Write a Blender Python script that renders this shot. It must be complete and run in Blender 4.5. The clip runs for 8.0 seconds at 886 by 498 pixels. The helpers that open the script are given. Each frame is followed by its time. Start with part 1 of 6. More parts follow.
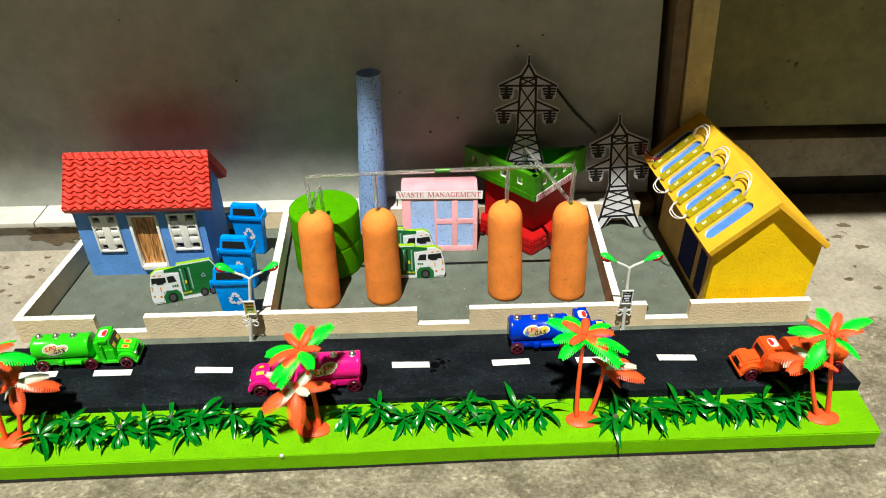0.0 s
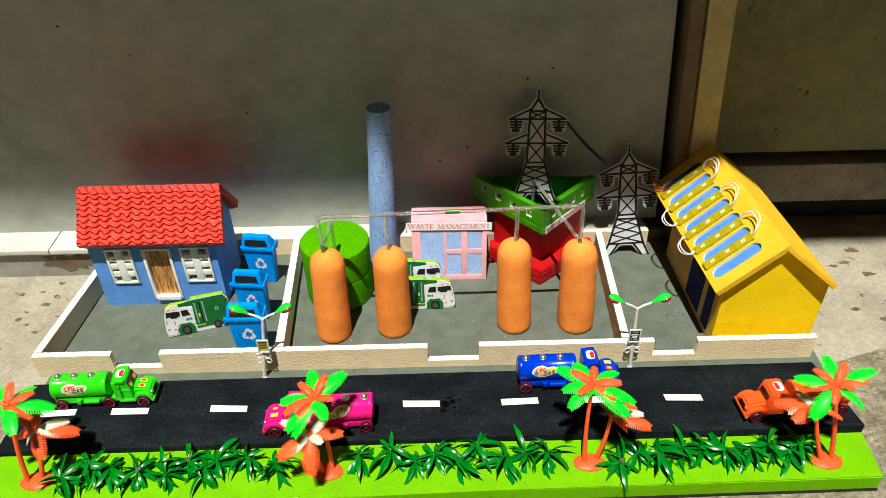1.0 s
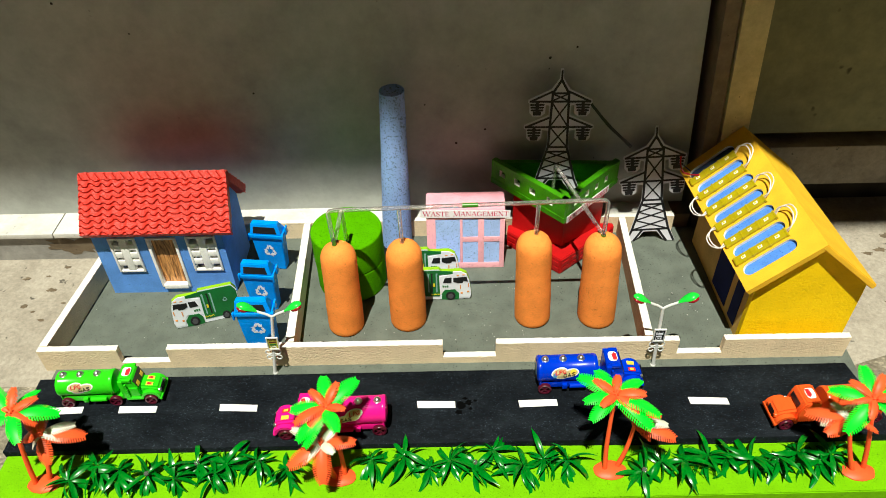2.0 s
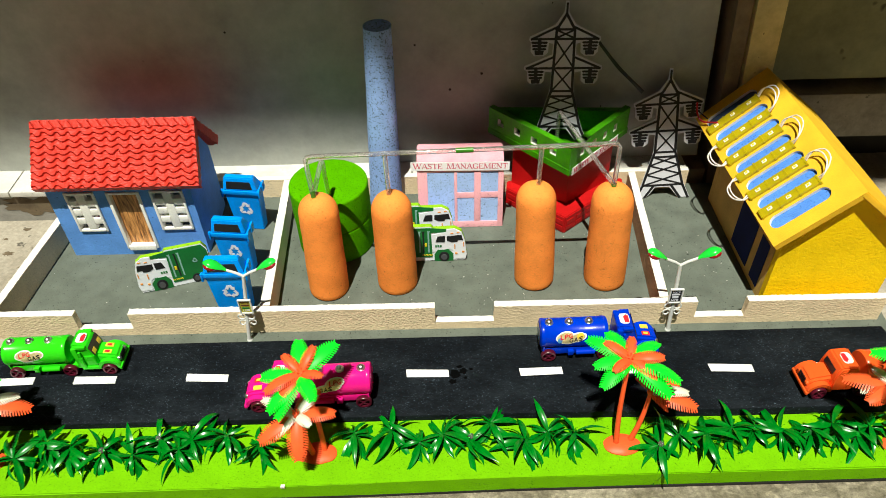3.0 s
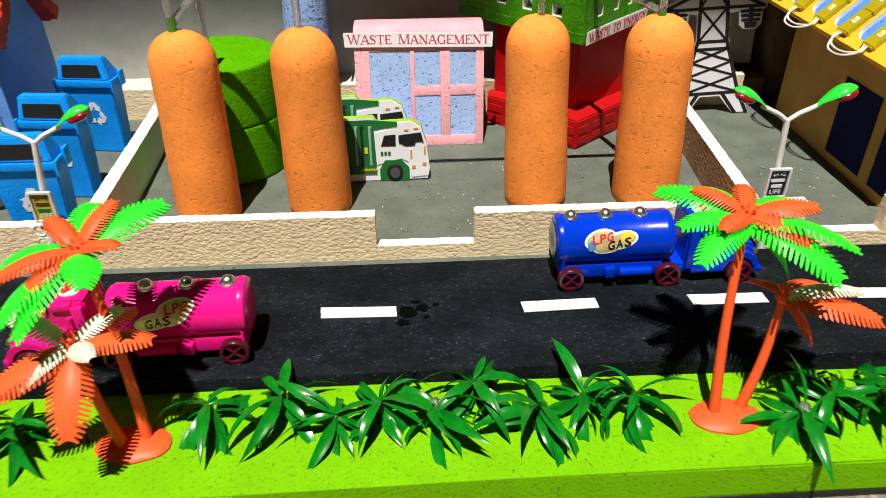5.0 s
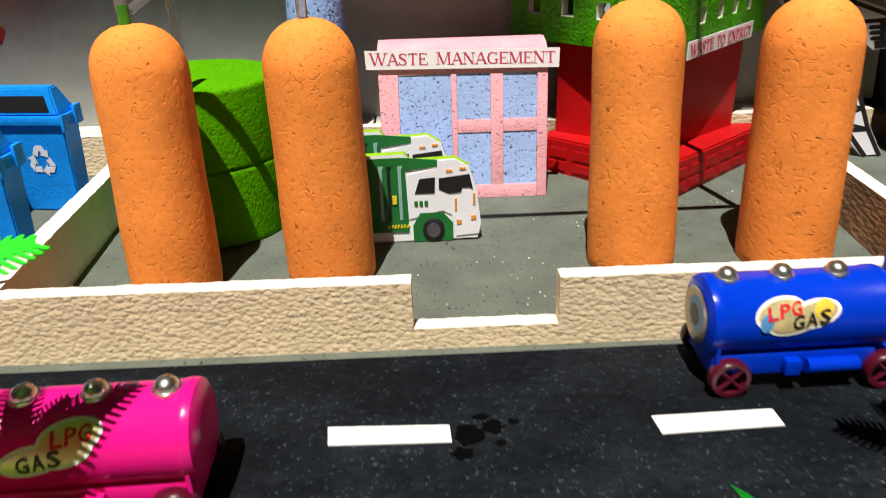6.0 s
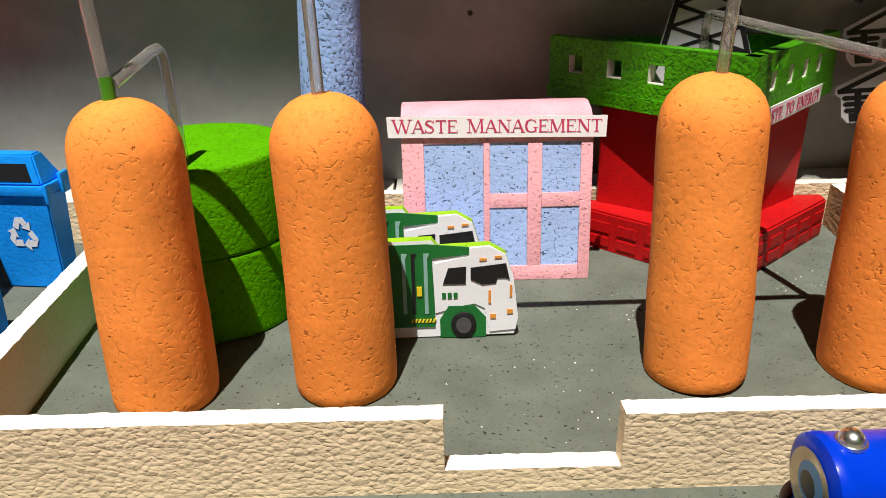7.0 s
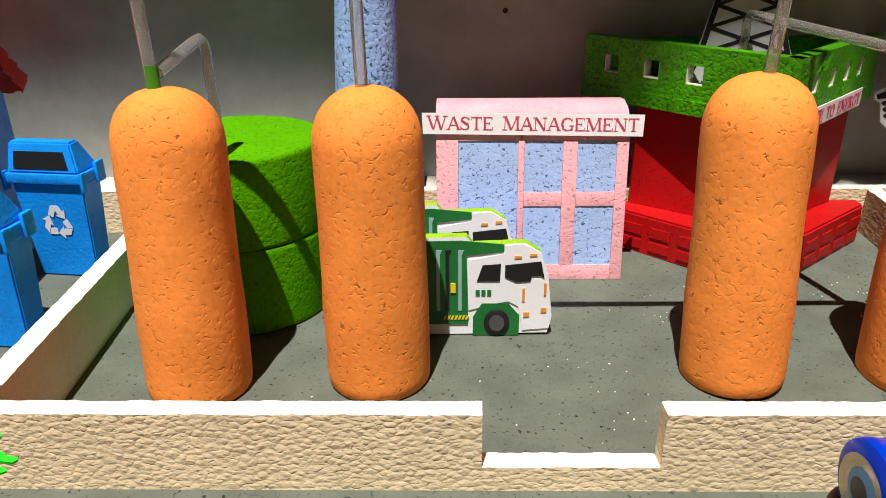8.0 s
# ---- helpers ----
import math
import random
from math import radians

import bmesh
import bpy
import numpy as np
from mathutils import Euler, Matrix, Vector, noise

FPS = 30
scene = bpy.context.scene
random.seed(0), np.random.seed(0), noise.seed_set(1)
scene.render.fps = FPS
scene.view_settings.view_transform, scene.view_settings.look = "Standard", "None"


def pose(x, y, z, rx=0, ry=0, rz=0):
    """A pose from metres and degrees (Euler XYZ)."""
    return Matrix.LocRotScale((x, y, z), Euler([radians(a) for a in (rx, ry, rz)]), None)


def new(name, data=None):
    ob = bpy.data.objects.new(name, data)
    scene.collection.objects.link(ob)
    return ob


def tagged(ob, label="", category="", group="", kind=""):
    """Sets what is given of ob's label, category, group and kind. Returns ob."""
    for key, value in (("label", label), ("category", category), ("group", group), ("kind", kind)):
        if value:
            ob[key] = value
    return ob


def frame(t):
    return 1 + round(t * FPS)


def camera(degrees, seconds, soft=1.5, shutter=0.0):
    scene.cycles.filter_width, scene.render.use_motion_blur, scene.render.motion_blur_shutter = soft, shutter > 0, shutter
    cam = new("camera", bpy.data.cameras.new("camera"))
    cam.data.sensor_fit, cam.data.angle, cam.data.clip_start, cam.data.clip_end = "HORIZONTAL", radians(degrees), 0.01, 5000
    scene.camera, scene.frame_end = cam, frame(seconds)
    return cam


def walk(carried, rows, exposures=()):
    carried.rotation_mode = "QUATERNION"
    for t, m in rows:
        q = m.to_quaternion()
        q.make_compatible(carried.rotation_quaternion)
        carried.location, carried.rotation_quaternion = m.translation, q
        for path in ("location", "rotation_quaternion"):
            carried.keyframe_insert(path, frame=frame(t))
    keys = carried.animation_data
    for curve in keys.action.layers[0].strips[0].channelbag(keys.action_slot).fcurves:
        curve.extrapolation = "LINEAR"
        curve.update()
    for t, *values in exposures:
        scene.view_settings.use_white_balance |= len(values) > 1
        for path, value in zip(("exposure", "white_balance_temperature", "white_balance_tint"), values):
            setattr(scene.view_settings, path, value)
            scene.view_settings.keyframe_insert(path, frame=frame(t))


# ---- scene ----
cam = camera(63.3, 8.0, soft=0.55, shutter=0.3)
# seconds, eye x, y, z, yaw, pitch, roll
ROWS = [
    (0.0, -0.0141, 0.2187, 0.5855, -1.29, -35.19, -0.64),
    (0.5, -0.0141, 0.2336, 0.6225, -1.15, -35.45, -0.86),
    (1.0, -0.0175, 0.2554, 0.6511, -0.69, -37.22, -0.94),
    (1.5, -0.0200, 0.2906, 0.6732, 0.01, -39.53, -0.90),
    (1.7, -0.0206, 0.3032, 0.6764, 0.39, -40.35, -1.21),
    (2.8, -0.0139, 0.3531, 0.6060, 1.10, -42.94, -1.97),
    (3.0, -0.0142, 0.3597, 0.5891, 0.69, -42.66, -1.74),
    (3.5, -0.0126, 0.3763, 0.5323, -0.24, -42.48, -1.15),
    (4.0, -0.0154, 0.4017, 0.4493, -0.89, -43.31, -0.45),
    (4.2, -0.0100, 0.4199, 0.4133, -0.69, -42.95, -0.71),
    (5.3, -0.0026, 0.5146, 0.2292, -2.32, -29.96, -0.77),
    (5.5, -0.0074, 0.5416, 0.2080, -2.04, -28.46, -1.06),
    (6.0, -0.0208, 0.6034, 0.1882, -0.83, -26.27, -1.82),
    (6.5, -0.0228, 0.6489, 0.1972, -0.24, -24.81, -1.93),
    (7.0, -0.0292, 0.6639, 0.1966, -0.00, -24.16, -1.44),
    (7.5, -0.0345, 0.6666, 0.1962, 0.50, -24.10, -1.05),
    (8.0, -0.0391, 0.6645, 0.1943, 1.17, -24.08, -0.62),
]


def eye_pose(x, y, z, yaw, pitch, roll):
    return Matrix.Translation((x, y, z)) @ Euler((0, 0, radians(yaw))).to_matrix().to_4x4() @ pose(0, 0, 0, 90 + pitch, 0, 0) @ pose(0, 0, 0, 0, 0, roll)


walk(cam, [(t, eye_pose(*row)) for t, *row in ROWS], [(0.0, 0.35, 6380, 1), (1.7, 0.35, 6420, 1), (4.2, 0.35, 6500, 0), (5.4, 0.37, 6500, 11), (8.0, 0.37, 6500, 11)])

# ---- world, sun, exposure ----
SUN_WAY = Vector((0.016, 0.059, -0.17)).normalized()
world = bpy.data.worlds.new("world")
scene.world = world
world.use_nodes = True
wn = world.node_tree.nodes
sky = wn.new("ShaderNodeTexSky")
sky.sky_type = "NISHITA"
sky.sun_disc = False
sky.sun_elevation = radians(70)
sky.sun_rotation = radians(195)
world.node_tree.links.new(sky.outputs[0], wn["Background"].inputs[0])
wn["Background"].inputs[1].default_value = 0.0012
sun_data = bpy.data.lights.new("sun", "SUN")
sun_data.energy = 5.0
sun_data.angle = radians(0.5)
sun_data.color = (1.0, 0.94, 0.83)
sun = new("sun", sun_data)
sun.rotation_mode = "QUATERNION"
sun.rotation_quaternion = SUN_WAY.to_track_quat("-Z", "Y")
sun.location = (0, 0, 6)


# ---- materials ----
def material(name, colour, rough=0.6, metal=0.0, vary=0.12, scale=60.0, bump=0.0, bump_scale=400.0, bump_depth=0.0006, specular=0.5, coat=0.0):
    """A plain surface with a broad and a fine variation of tone and a fine relief."""
    m = bpy.data.materials.new(name)
    m.use_nodes = True
    nt = m.node_tree
    b = nt.nodes["Principled BSDF"]
    b.inputs["Roughness"].default_value = rough
    b.inputs["Metallic"].default_value = metal
    b.inputs["Specular IOR Level"].default_value = specular
    b.inputs["Coat Weight"].default_value = coat
    b.inputs["Coat Roughness"].default_value = 0.12
    tc = nt.nodes.new("ShaderNodeTexCoord")
    n1 = nt.nodes.new("ShaderNodeTexNoise")
    n1.inputs["Scale"].default_value = scale
    n1.inputs["Detail"].default_value = 5
    n2 = nt.nodes.new("ShaderNodeTexNoise")
    n2.inputs["Scale"].default_value = scale * 9
    n2.inputs["Detail"].default_value = 3
    mix = nt.nodes.new("ShaderNodeMath")
    mix.operation = "MULTIPLY_ADD"
    mix.inputs[1].default_value = 0.6
    half = nt.nodes.new("ShaderNodeMath")
    half.operation = "MULTIPLY"
    half.inputs[1].default_value = 0.4
    ramp = nt.nodes.new("ShaderNodeMapRange")
    ramp.inputs["From Min"].default_value = 0.3
    ramp.inputs["From Max"].default_value = 0.7
    ramp.inputs["To Min"].default_value = 1 - vary
    ramp.inputs["To Max"].default_value = 1 + vary
    mul = nt.nodes.new("ShaderNodeVectorMath")
    mul.operation = "SCALE"
    mul.inputs[0].default_value = colour
    L = nt.links.new
    L(tc.outputs["Object"], n1.inputs["Vector"])
    L(tc.outputs["Object"], n2.inputs["Vector"])
    L(n2.outputs[0], half.inputs[0])
    L(n1.outputs[0], mix.inputs[0])
    L(half.outputs[0], mix.inputs[2])
    L(mix.outputs[0], ramp.inputs["Value"])
    L(ramp.outputs[0], mul.inputs["Scale"])
    L(mul.outputs[0], b.inputs["Base Color"])
    if bump:
        n3 = nt.nodes.new("ShaderNodeTexNoise")
        n3.inputs["Scale"].default_value = bump_scale
        n3.inputs["Detail"].default_value = 6
        bp = nt.nodes.new("ShaderNodeBump")
        bp.inputs["Strength"].default_value = bump
        bp.inputs["Distance"].default_value = bump_depth
        L(tc.outputs["Object"], n3.inputs["Vector"])
        L(n3.outputs[0], bp.inputs["Height"])
        L(bp.outputs[0], b.inputs["Normal"])
    return m


def foam(name, colour, bead=260.0, relief=0.6, depth=0.0008, pits=0.35, pit_tone=0.35, rough=0.75, vary=0.12, stretch=(1, 1, 1), lumps=0.25, skin_fine=0.55):
    """Painted or bare expanded foam: a fine uneven skin, soft lumps of beads, and small torn pits."""
    m = bpy.data.materials.new(name)
    m.use_nodes = True
    nt = m.node_tree
    L = nt.links.new
    b = nt.nodes["Principled BSDF"]
    b.inputs["Roughness"].default_value = rough
    b.inputs["Specular IOR Level"].default_value = 0.2
    tc = nt.nodes.new("ShaderNodeTexCoord")
    mp = nt.nodes.new("ShaderNodeMapping")
    mp.inputs["Scale"].default_value = stretch
    L(tc.outputs["Object"], mp.inputs["Vector"])

    def noise_node(s, d, vec):
        n = nt.nodes.new("ShaderNodeTexNoise")
        n.inputs["Scale"].default_value = s
        n.inputs["Detail"].default_value = d
        L(vec, n.inputs["Vector"])
        return n

    def ranged(src, lo, hi, a=0.0, c=1.0):
        r = nt.nodes.new("ShaderNodeMapRange")
        r.inputs["From Min"].default_value, r.inputs["From Max"].default_value = lo, hi
        r.inputs["To Min"].default_value, r.inputs["To Max"].default_value = a, c
        L(src, r.inputs["Value"])
        return r.outputs[0]

    def calc(op, x, y, z=None):
        n = nt.nodes.new("ShaderNodeMath")
        n.operation = op
        for i, v in enumerate((x, y, z)):
            if v is None:
                continue
            if isinstance(v, (int, float)):
                n.inputs[i].default_value = v
            else:
                L(v, n.inputs[i])
        return n.outputs[0]

    warp = noise_node(bead * 0.5, 2, mp.outputs[0])
    wv = nt.nodes.new("ShaderNodeVectorMath")
    wv.operation = "MULTIPLY_ADD"
    wv.inputs[1].default_value = (1.1 / bead,) * 3
    L(warp.outputs["Color"], wv.inputs[0])
    L(mp.outputs[0], wv.inputs[2])
    vor = nt.nodes.new("ShaderNodeTexVoronoi")
    vor.feature = "SMOOTH_F1"
    vor.inputs["Scale"].default_value = bead
    vor.inputs["Smoothness"].default_value = 0.6
    L(wv.outputs[0], vor.inputs["Vector"])
    fine = noise_node(bead * 1.7, 4, mp.outputs[0])
    hole = noise_node(bead * 1.15, 2, wv.outputs[0])
    pit = ranged(hole.outputs[0], 0.735 - 0.15 * pits, 0.80 - 0.15 * pits)
    lump = calc("MULTIPLY", vor.outputs["Distance"], -1.6 * lumps)
    skin = calc("MULTIPLY_ADD", fine.outputs[0], skin_fine, lump)
    height = calc("MULTIPLY_ADD", pit, -1.6, skin)
    bp = nt.nodes.new("ShaderNodeBump")
    bp.inputs["Strength"].default_value = relief
    bp.inputs["Distance"].default_value = depth
    L(height, bp.inputs["Height"])
    L(bp.outputs[0], b.inputs["Normal"])
    tone = noise_node(45, 6, tc.outputs["Object"])
    broad = ranged(tone.outputs[0], 0.3, 0.7, 1 - vary, 1 + vary)
    grain = ranged(fine.outputs[0], 0.3, 0.7, 0.93, 1.07)
    dark = calc("MULTIPLY_ADD", pit, pit_tone - 1, 1.0)
    prod = calc("MULTIPLY", calc("MULTIPLY", broad, grain), dark)
    mul = nt.nodes.new("ShaderNodeVectorMath")
    mul.operation = "SCALE"
    mul.inputs[0].default_value = colour
    L(prod, mul.inputs["Scale"])
    L(mul.outputs[0], b.inputs["Base Color"])
    return m


def bead_foam(name, colour, cell=300.0, stretch=(1, 1, 1), crack=0.10, broken=0.5, crack_tone=0.6, dome=0.5, fine=0.3, pits=0.3, pit_tone=0.5, relief=0.7, depth=0.0007, rough=0.7, vary=0.08, gloss=0.1, groove=0.45):
    """Expanded foam whose beads show: puffed cells parted by short torn cracks, with a few lost beads."""
    m = bpy.data.materials.new(name)
    m.use_nodes = True
    nt = m.node_tree
    L = nt.links.new
    b = nt.nodes["Principled BSDF"]
    b.inputs["Roughness"].default_value = rough
    b.inputs["Specular IOR Level"].default_value = gloss
    tc = nt.nodes.new("ShaderNodeTexCoord")
    mp = nt.nodes.new("ShaderNodeMapping")
    mp.inputs["Scale"].default_value = stretch
    L(tc.outputs["Object"], mp.inputs["Vector"])

    def grain_of(size, detail, vec):
        n = nt.nodes.new("ShaderNodeTexNoise")
        n.inputs["Scale"].default_value = size
        n.inputs["Detail"].default_value = detail
        L(vec, n.inputs["Vector"])
        return n

    def ranged(src, lo, hi, a=0.0, c=1.0):
        r = nt.nodes.new("ShaderNodeMapRange")
        r.inputs["From Min"].default_value, r.inputs["From Max"].default_value = lo, hi
        r.inputs["To Min"].default_value, r.inputs["To Max"].default_value = a, c
        L(src, r.inputs["Value"])
        return r.outputs[0]

    def calc(op, *values):
        n = nt.nodes.new("ShaderNodeMath")
        n.operation = op
        for i, v in enumerate(values):
            if isinstance(v, (int, float)):
                n.inputs[i].default_value = v
            else:
                L(v, n.inputs[i])
        return n.outputs[0]

    warp = grain_of(cell * 0.6, 2, mp.outputs[0])
    wv = nt.nodes.new("ShaderNodeVectorMath")
    wv.operation = "MULTIPLY_ADD"
    wv.inputs[1].default_value = (0.9 / cell,) * 3
    L(warp.outputs["Color"], wv.inputs[0])
    L(mp.outputs[0], wv.inputs[2])
    edge = nt.nodes.new("ShaderNodeTexVoronoi")
    edge.feature = "DISTANCE_TO_EDGE"
    edge.inputs["Scale"].default_value = cell
    L(wv.outputs[0], edge.inputs["Vector"])
    ball = nt.nodes.new("ShaderNodeTexVoronoi")
    ball.inputs["Scale"].default_value = cell
    L(wv.outputs[0], ball.inputs["Vector"])
    where = grain_of(cell * 1.2, 2, mp.outputs[0])
    torn = ranged(where.outputs[0], 0.36 + 0.3 * broken, 0.44 + 0.3 * broken)
    gap = calc("MULTIPLY", ranged(edge.outputs["Distance"], 0.0, crack, 1.0, 0.0), torn)
    fine_noise = grain_of(cell * 2.2, 4, mp.outputs[0])
    hole = grain_of(cell * 1.1, 2, wv.outputs[0])
    pit = ranged(hole.outputs[0], 0.735 - 0.15 * pits, 0.79 - 0.15 * pits)
    puff = calc("MULTIPLY", ball.outputs["Distance"], -dome)
    height = calc("MULTIPLY_ADD", fine_noise.outputs[0], fine, puff)
    height = calc("MULTIPLY_ADD", gap, -groove, height)
    height = calc("MULTIPLY_ADD", pit, -1.3, height)
    bp = nt.nodes.new("ShaderNodeBump")
    bp.inputs["Strength"].default_value = relief
    bp.inputs["Distance"].default_value = depth
    L(height, bp.inputs["Height"])
    L(bp.outputs[0], b.inputs["Normal"])
    tone = grain_of(45, 6, tc.outputs["Object"])
    broad = ranged(tone.outputs[0], 0.3, 0.7, 1 - vary, 1 + vary)
    speckle = ranged(fine_noise.outputs[0], 0.3, 0.7, 0.93, 1.07)
    dark = calc("MULTIPLY", calc("MULTIPLY_ADD", gap, crack_tone - 1, 1.0), calc("MULTIPLY_ADD", pit, pit_tone - 1, 1.0))
    prod = calc("MULTIPLY", calc("MULTIPLY", broad, speckle), dark)
    mul = nt.nodes.new("ShaderNodeVectorMath")
    mul.operation = "SCALE"
    mul.inputs[0].default_value = colour
    L(prod, mul.inputs["Scale"])
    L(mul.outputs[0], b.inputs["Base Color"])
    return m


def stained(name, base, stain, rough=0.8, big=3.0, small=40.0, speck=0.5, bump=0.4, depth=0.002, low=0.42, high=0.62, speck_scale=120.0, speck_at=0.68, grain=(0.78, 1.2), stretch=(1, 1, 1)):
    """Weathered concrete or paint: two tones in blotches, fine grain and dark specks."""
    m = bpy.data.materials.new(name)
    m.use_nodes = True
    nt = m.node_tree
    L = nt.links.new
    b = nt.nodes["Principled BSDF"]
    b.inputs["Roughness"].default_value = rough
    b.inputs["Specular IOR Level"].default_value = 0.2
    tc = nt.nodes.new("ShaderNodeTexCoord")
    mp = nt.nodes.new("ShaderNodeMapping")
    mp.inputs["Scale"].default_value = stretch
    mp.inputs["Rotation"].default_value = (0, 0, 0.15)
    L(tc.outputs["Object"], mp.inputs["Vector"])

    def noise_node(s, d=6):
        n = nt.nodes.new("ShaderNodeTexNoise")
        n.inputs["Scale"].default_value = s
        n.inputs["Detail"].default_value = d
        n.inputs["Roughness"].default_value = 0.7
        L(mp.outputs[0], n.inputs["Vector"])
        return n

    a, c, s = noise_node(big), noise_node(small), noise_node(speck_scale, 2)
    r = nt.nodes.new("ShaderNodeMapRange")
    r.inputs["From Min"].default_value, r.inputs["From Max"].default_value = low, high
    L(a.outputs[0], r.inputs["Value"])
    mx = nt.nodes.new("ShaderNodeMix")
    mx.data_type = "RGBA"
    mx.inputs["A"].default_value = (*base, 1)
    mx.inputs["B"].default_value = (*stain, 1)
    L(r.outputs[0], mx.inputs["Factor"])
    g = nt.nodes.new("ShaderNodeMapRange")
    g.inputs["From Min"].default_value, g.inputs["From Max"].default_value = 0.25, 0.75
    g.inputs["To Min"].default_value, g.inputs["To Max"].default_value = grain
    L(c.outputs[0], g.inputs["Value"])
    k = nt.nodes.new("ShaderNodeMapRange")
    k.inputs["From Min"].default_value, k.inputs["From Max"].default_value = speck_at, speck_at + 0.06
    k.inputs["To Min"].default_value, k.inputs["To Max"].default_value = 1.0, 1.0 - speck
    L(s.outputs[0], k.inputs["Value"])
    p = nt.nodes.new("ShaderNodeMath")
    p.operation = "MULTIPLY"
    L(g.outputs[0], p.inputs[0])
    L(k.outputs[0], p.inputs[1])
    mul = nt.nodes.new("ShaderNodeVectorMath")
    mul.operation = "SCALE"
    L(mx.outputs["Result"], mul.inputs[0])
    L(p.outputs[0], mul.inputs["Scale"])
    L(mul.outputs[0], b.inputs["Base Color"])
    bp = nt.nodes.new("ShaderNodeBump")
    bp.inputs["Strength"].default_value = bump
    bp.inputs["Distance"].default_value = depth
    L(c.outputs[0], bp.inputs["Height"])
    L(bp.outputs[0], b.inputs["Normal"])
    return m


def wood(name, light, dark):
    m = bpy.data.materials.new(name)
    m.use_nodes = True
    nt = m.node_tree
    L = nt.links.new
    b = nt.nodes["Principled BSDF"]
    b.inputs["Roughness"].default_value = 0.45
    tc = nt.nodes.new("ShaderNodeTexCoord")
    mp = nt.nodes.new("ShaderNodeMapping")
    mp.inputs["Scale"].default_value = (1, 1, 0.12)
    n = nt.nodes.new("ShaderNodeTexNoise")
    n.inputs["Scale"].default_value = 260
    n.inputs["Detail"].default_value = 5
    n.inputs["Distortion"].default_value = 1.2
    r = nt.nodes.new("ShaderNodeValToRGB")
    r.color_ramp.elements[0].position, r.color_ramp.elements[1].position = 0.35, 0.65
    r.color_ramp.elements[0].color, r.color_ramp.elements[1].color = (*dark, 1), (*light, 1)
    L(tc.outputs["Object"], mp.inputs["Vector"])
    L(mp.outputs[0], n.inputs["Vector"])
    L(n.outputs[0], r.inputs[0])
    L(r.outputs[0], b.inputs["Base Color"])
    return m


def clear_plastic(name, tint=(0.93, 0.90, 0.88), milky=0.09):
    """Thin clear plastic, a little milky."""
    m = bpy.data.materials.new(name)
    m.use_nodes = True
    nt = m.node_tree
    b = nt.nodes["Principled BSDF"]
    b.inputs["Base Color"].default_value = (*tint, 1)
    b.inputs["Roughness"].default_value = 0.05
    b.inputs["IOR"].default_value = 1.40
    b.inputs["Transmission Weight"].default_value = 1.0
    body = nt.nodes.new("ShaderNodeBsdfDiffuse")
    body.inputs["Color"].default_value = (*tint, 1)
    mix = nt.nodes.new("ShaderNodeMixShader")
    mix.inputs[0].default_value = milky
    nt.links.new(b.outputs[0], mix.inputs[1])
    nt.links.new(body.outputs[0], mix.inputs[2])
    nt.links.new(mix.outputs[0], nt.nodes["Material Output"].inputs["Surface"])
    return m


M_LIME = bead_foam("lime_foam", (0.165, 0.45, 0.001), cell=420, crack=0.14, broken=0.7, crack_tone=0.7, dome=0.35, fine=0.5, pits=0.28, pit_tone=0.5, relief=0.6, depth=0.0006, vary=0.08)
M_GREY = bead_foam("grey_floor_paint", (0.118, 0.134, 0.114), cell=430, crack=0.12, broken=0.85, crack_tone=0.5, dome=0.12, fine=0.5, pits=0.42, pit_tone=0.2, relief=0.6, depth=0.0005, vary=0.16, rough=0.8)
M_ROAD = stained("road_paint", (0.0036, 0.0050, 0.0072), (0.0090, 0.0118, 0.0155), rough=0.75, big=26, small=300, speck=-9.0, bump=0.8, depth=0.0007, speck_scale=820, speck_at=0.640, grain=(0.40, 1.75), stretch=(0.65, 1.25, 1))
M_ROAD.node_tree.nodes["Principled BSDF"].inputs["Specular IOR Level"].default_value = 0.08
M_DASH = material("white_paper", (0.85, 0.84, 0.84), 0.7, vary=0.03)
M_TAN = bead_foam("tan_textured_foam", (0.84, 0.675, 0.46), cell=390, stretch=(0.8, 0.8, 1.15), crack=0.16, broken=0.60, crack_tone=0.86, dome=0.95, fine=0.6, pits=0.10, pit_tone=0.8, relief=0.5, depth=0.0009, vary=0.06, groove=0.22)
M_WHITE = foam("white_cut_foam", (0.76, 0.735, 0.68), bead=330, relief=0.35, depth=0.0006, pits=0.1, pit_tone=0.8, vary=0.05)
M_ORANGE = bead_foam("orange_foam", (0.94, 0.295, 0.06), cell=285, crack=0.12, broken=0.66, crack_tone=0.86, dome=0.28, fine=0.26, pits=0.40, pit_tone=0.72, relief=0.55, depth=0.0007, vary=0.12, groove=0.45)
M_DRUM = bead_foam("green_drum_foam", (0.085, 0.345, 0.001), cell=380, crack=0.14, broken=0.6, crack_tone=0.6, dome=0.45, fine=0.8, pits=0.2, pit_tone=0.5, relief=0.65, depth=0.0007, gloss=0.03)
M_CHIM = bead_foam("pale_blue_foam", (0.33, 0.49, 0.92), cell=330, crack=0.22, broken=0.62, crack_tone=0.26, dome=0.45, fine=0.35, pits=0.58, pit_tone=0.22, relief=0.8, depth=0.0008)
M_PINK = bead_foam("pink_foam", (0.93, 0.46, 0.53), cell=430, crack=0.16, broken=0.72, crack_tone=0.60, dome=0.45, fine=0.35, pits=0.42, pit_tone=0.6, relief=0.6, depth=0.0006)
M_PINKTOP = foam("smooth_pink_foam", (0.85, 0.38, 0.46), bead=420, relief=0.2, pits=0.1)
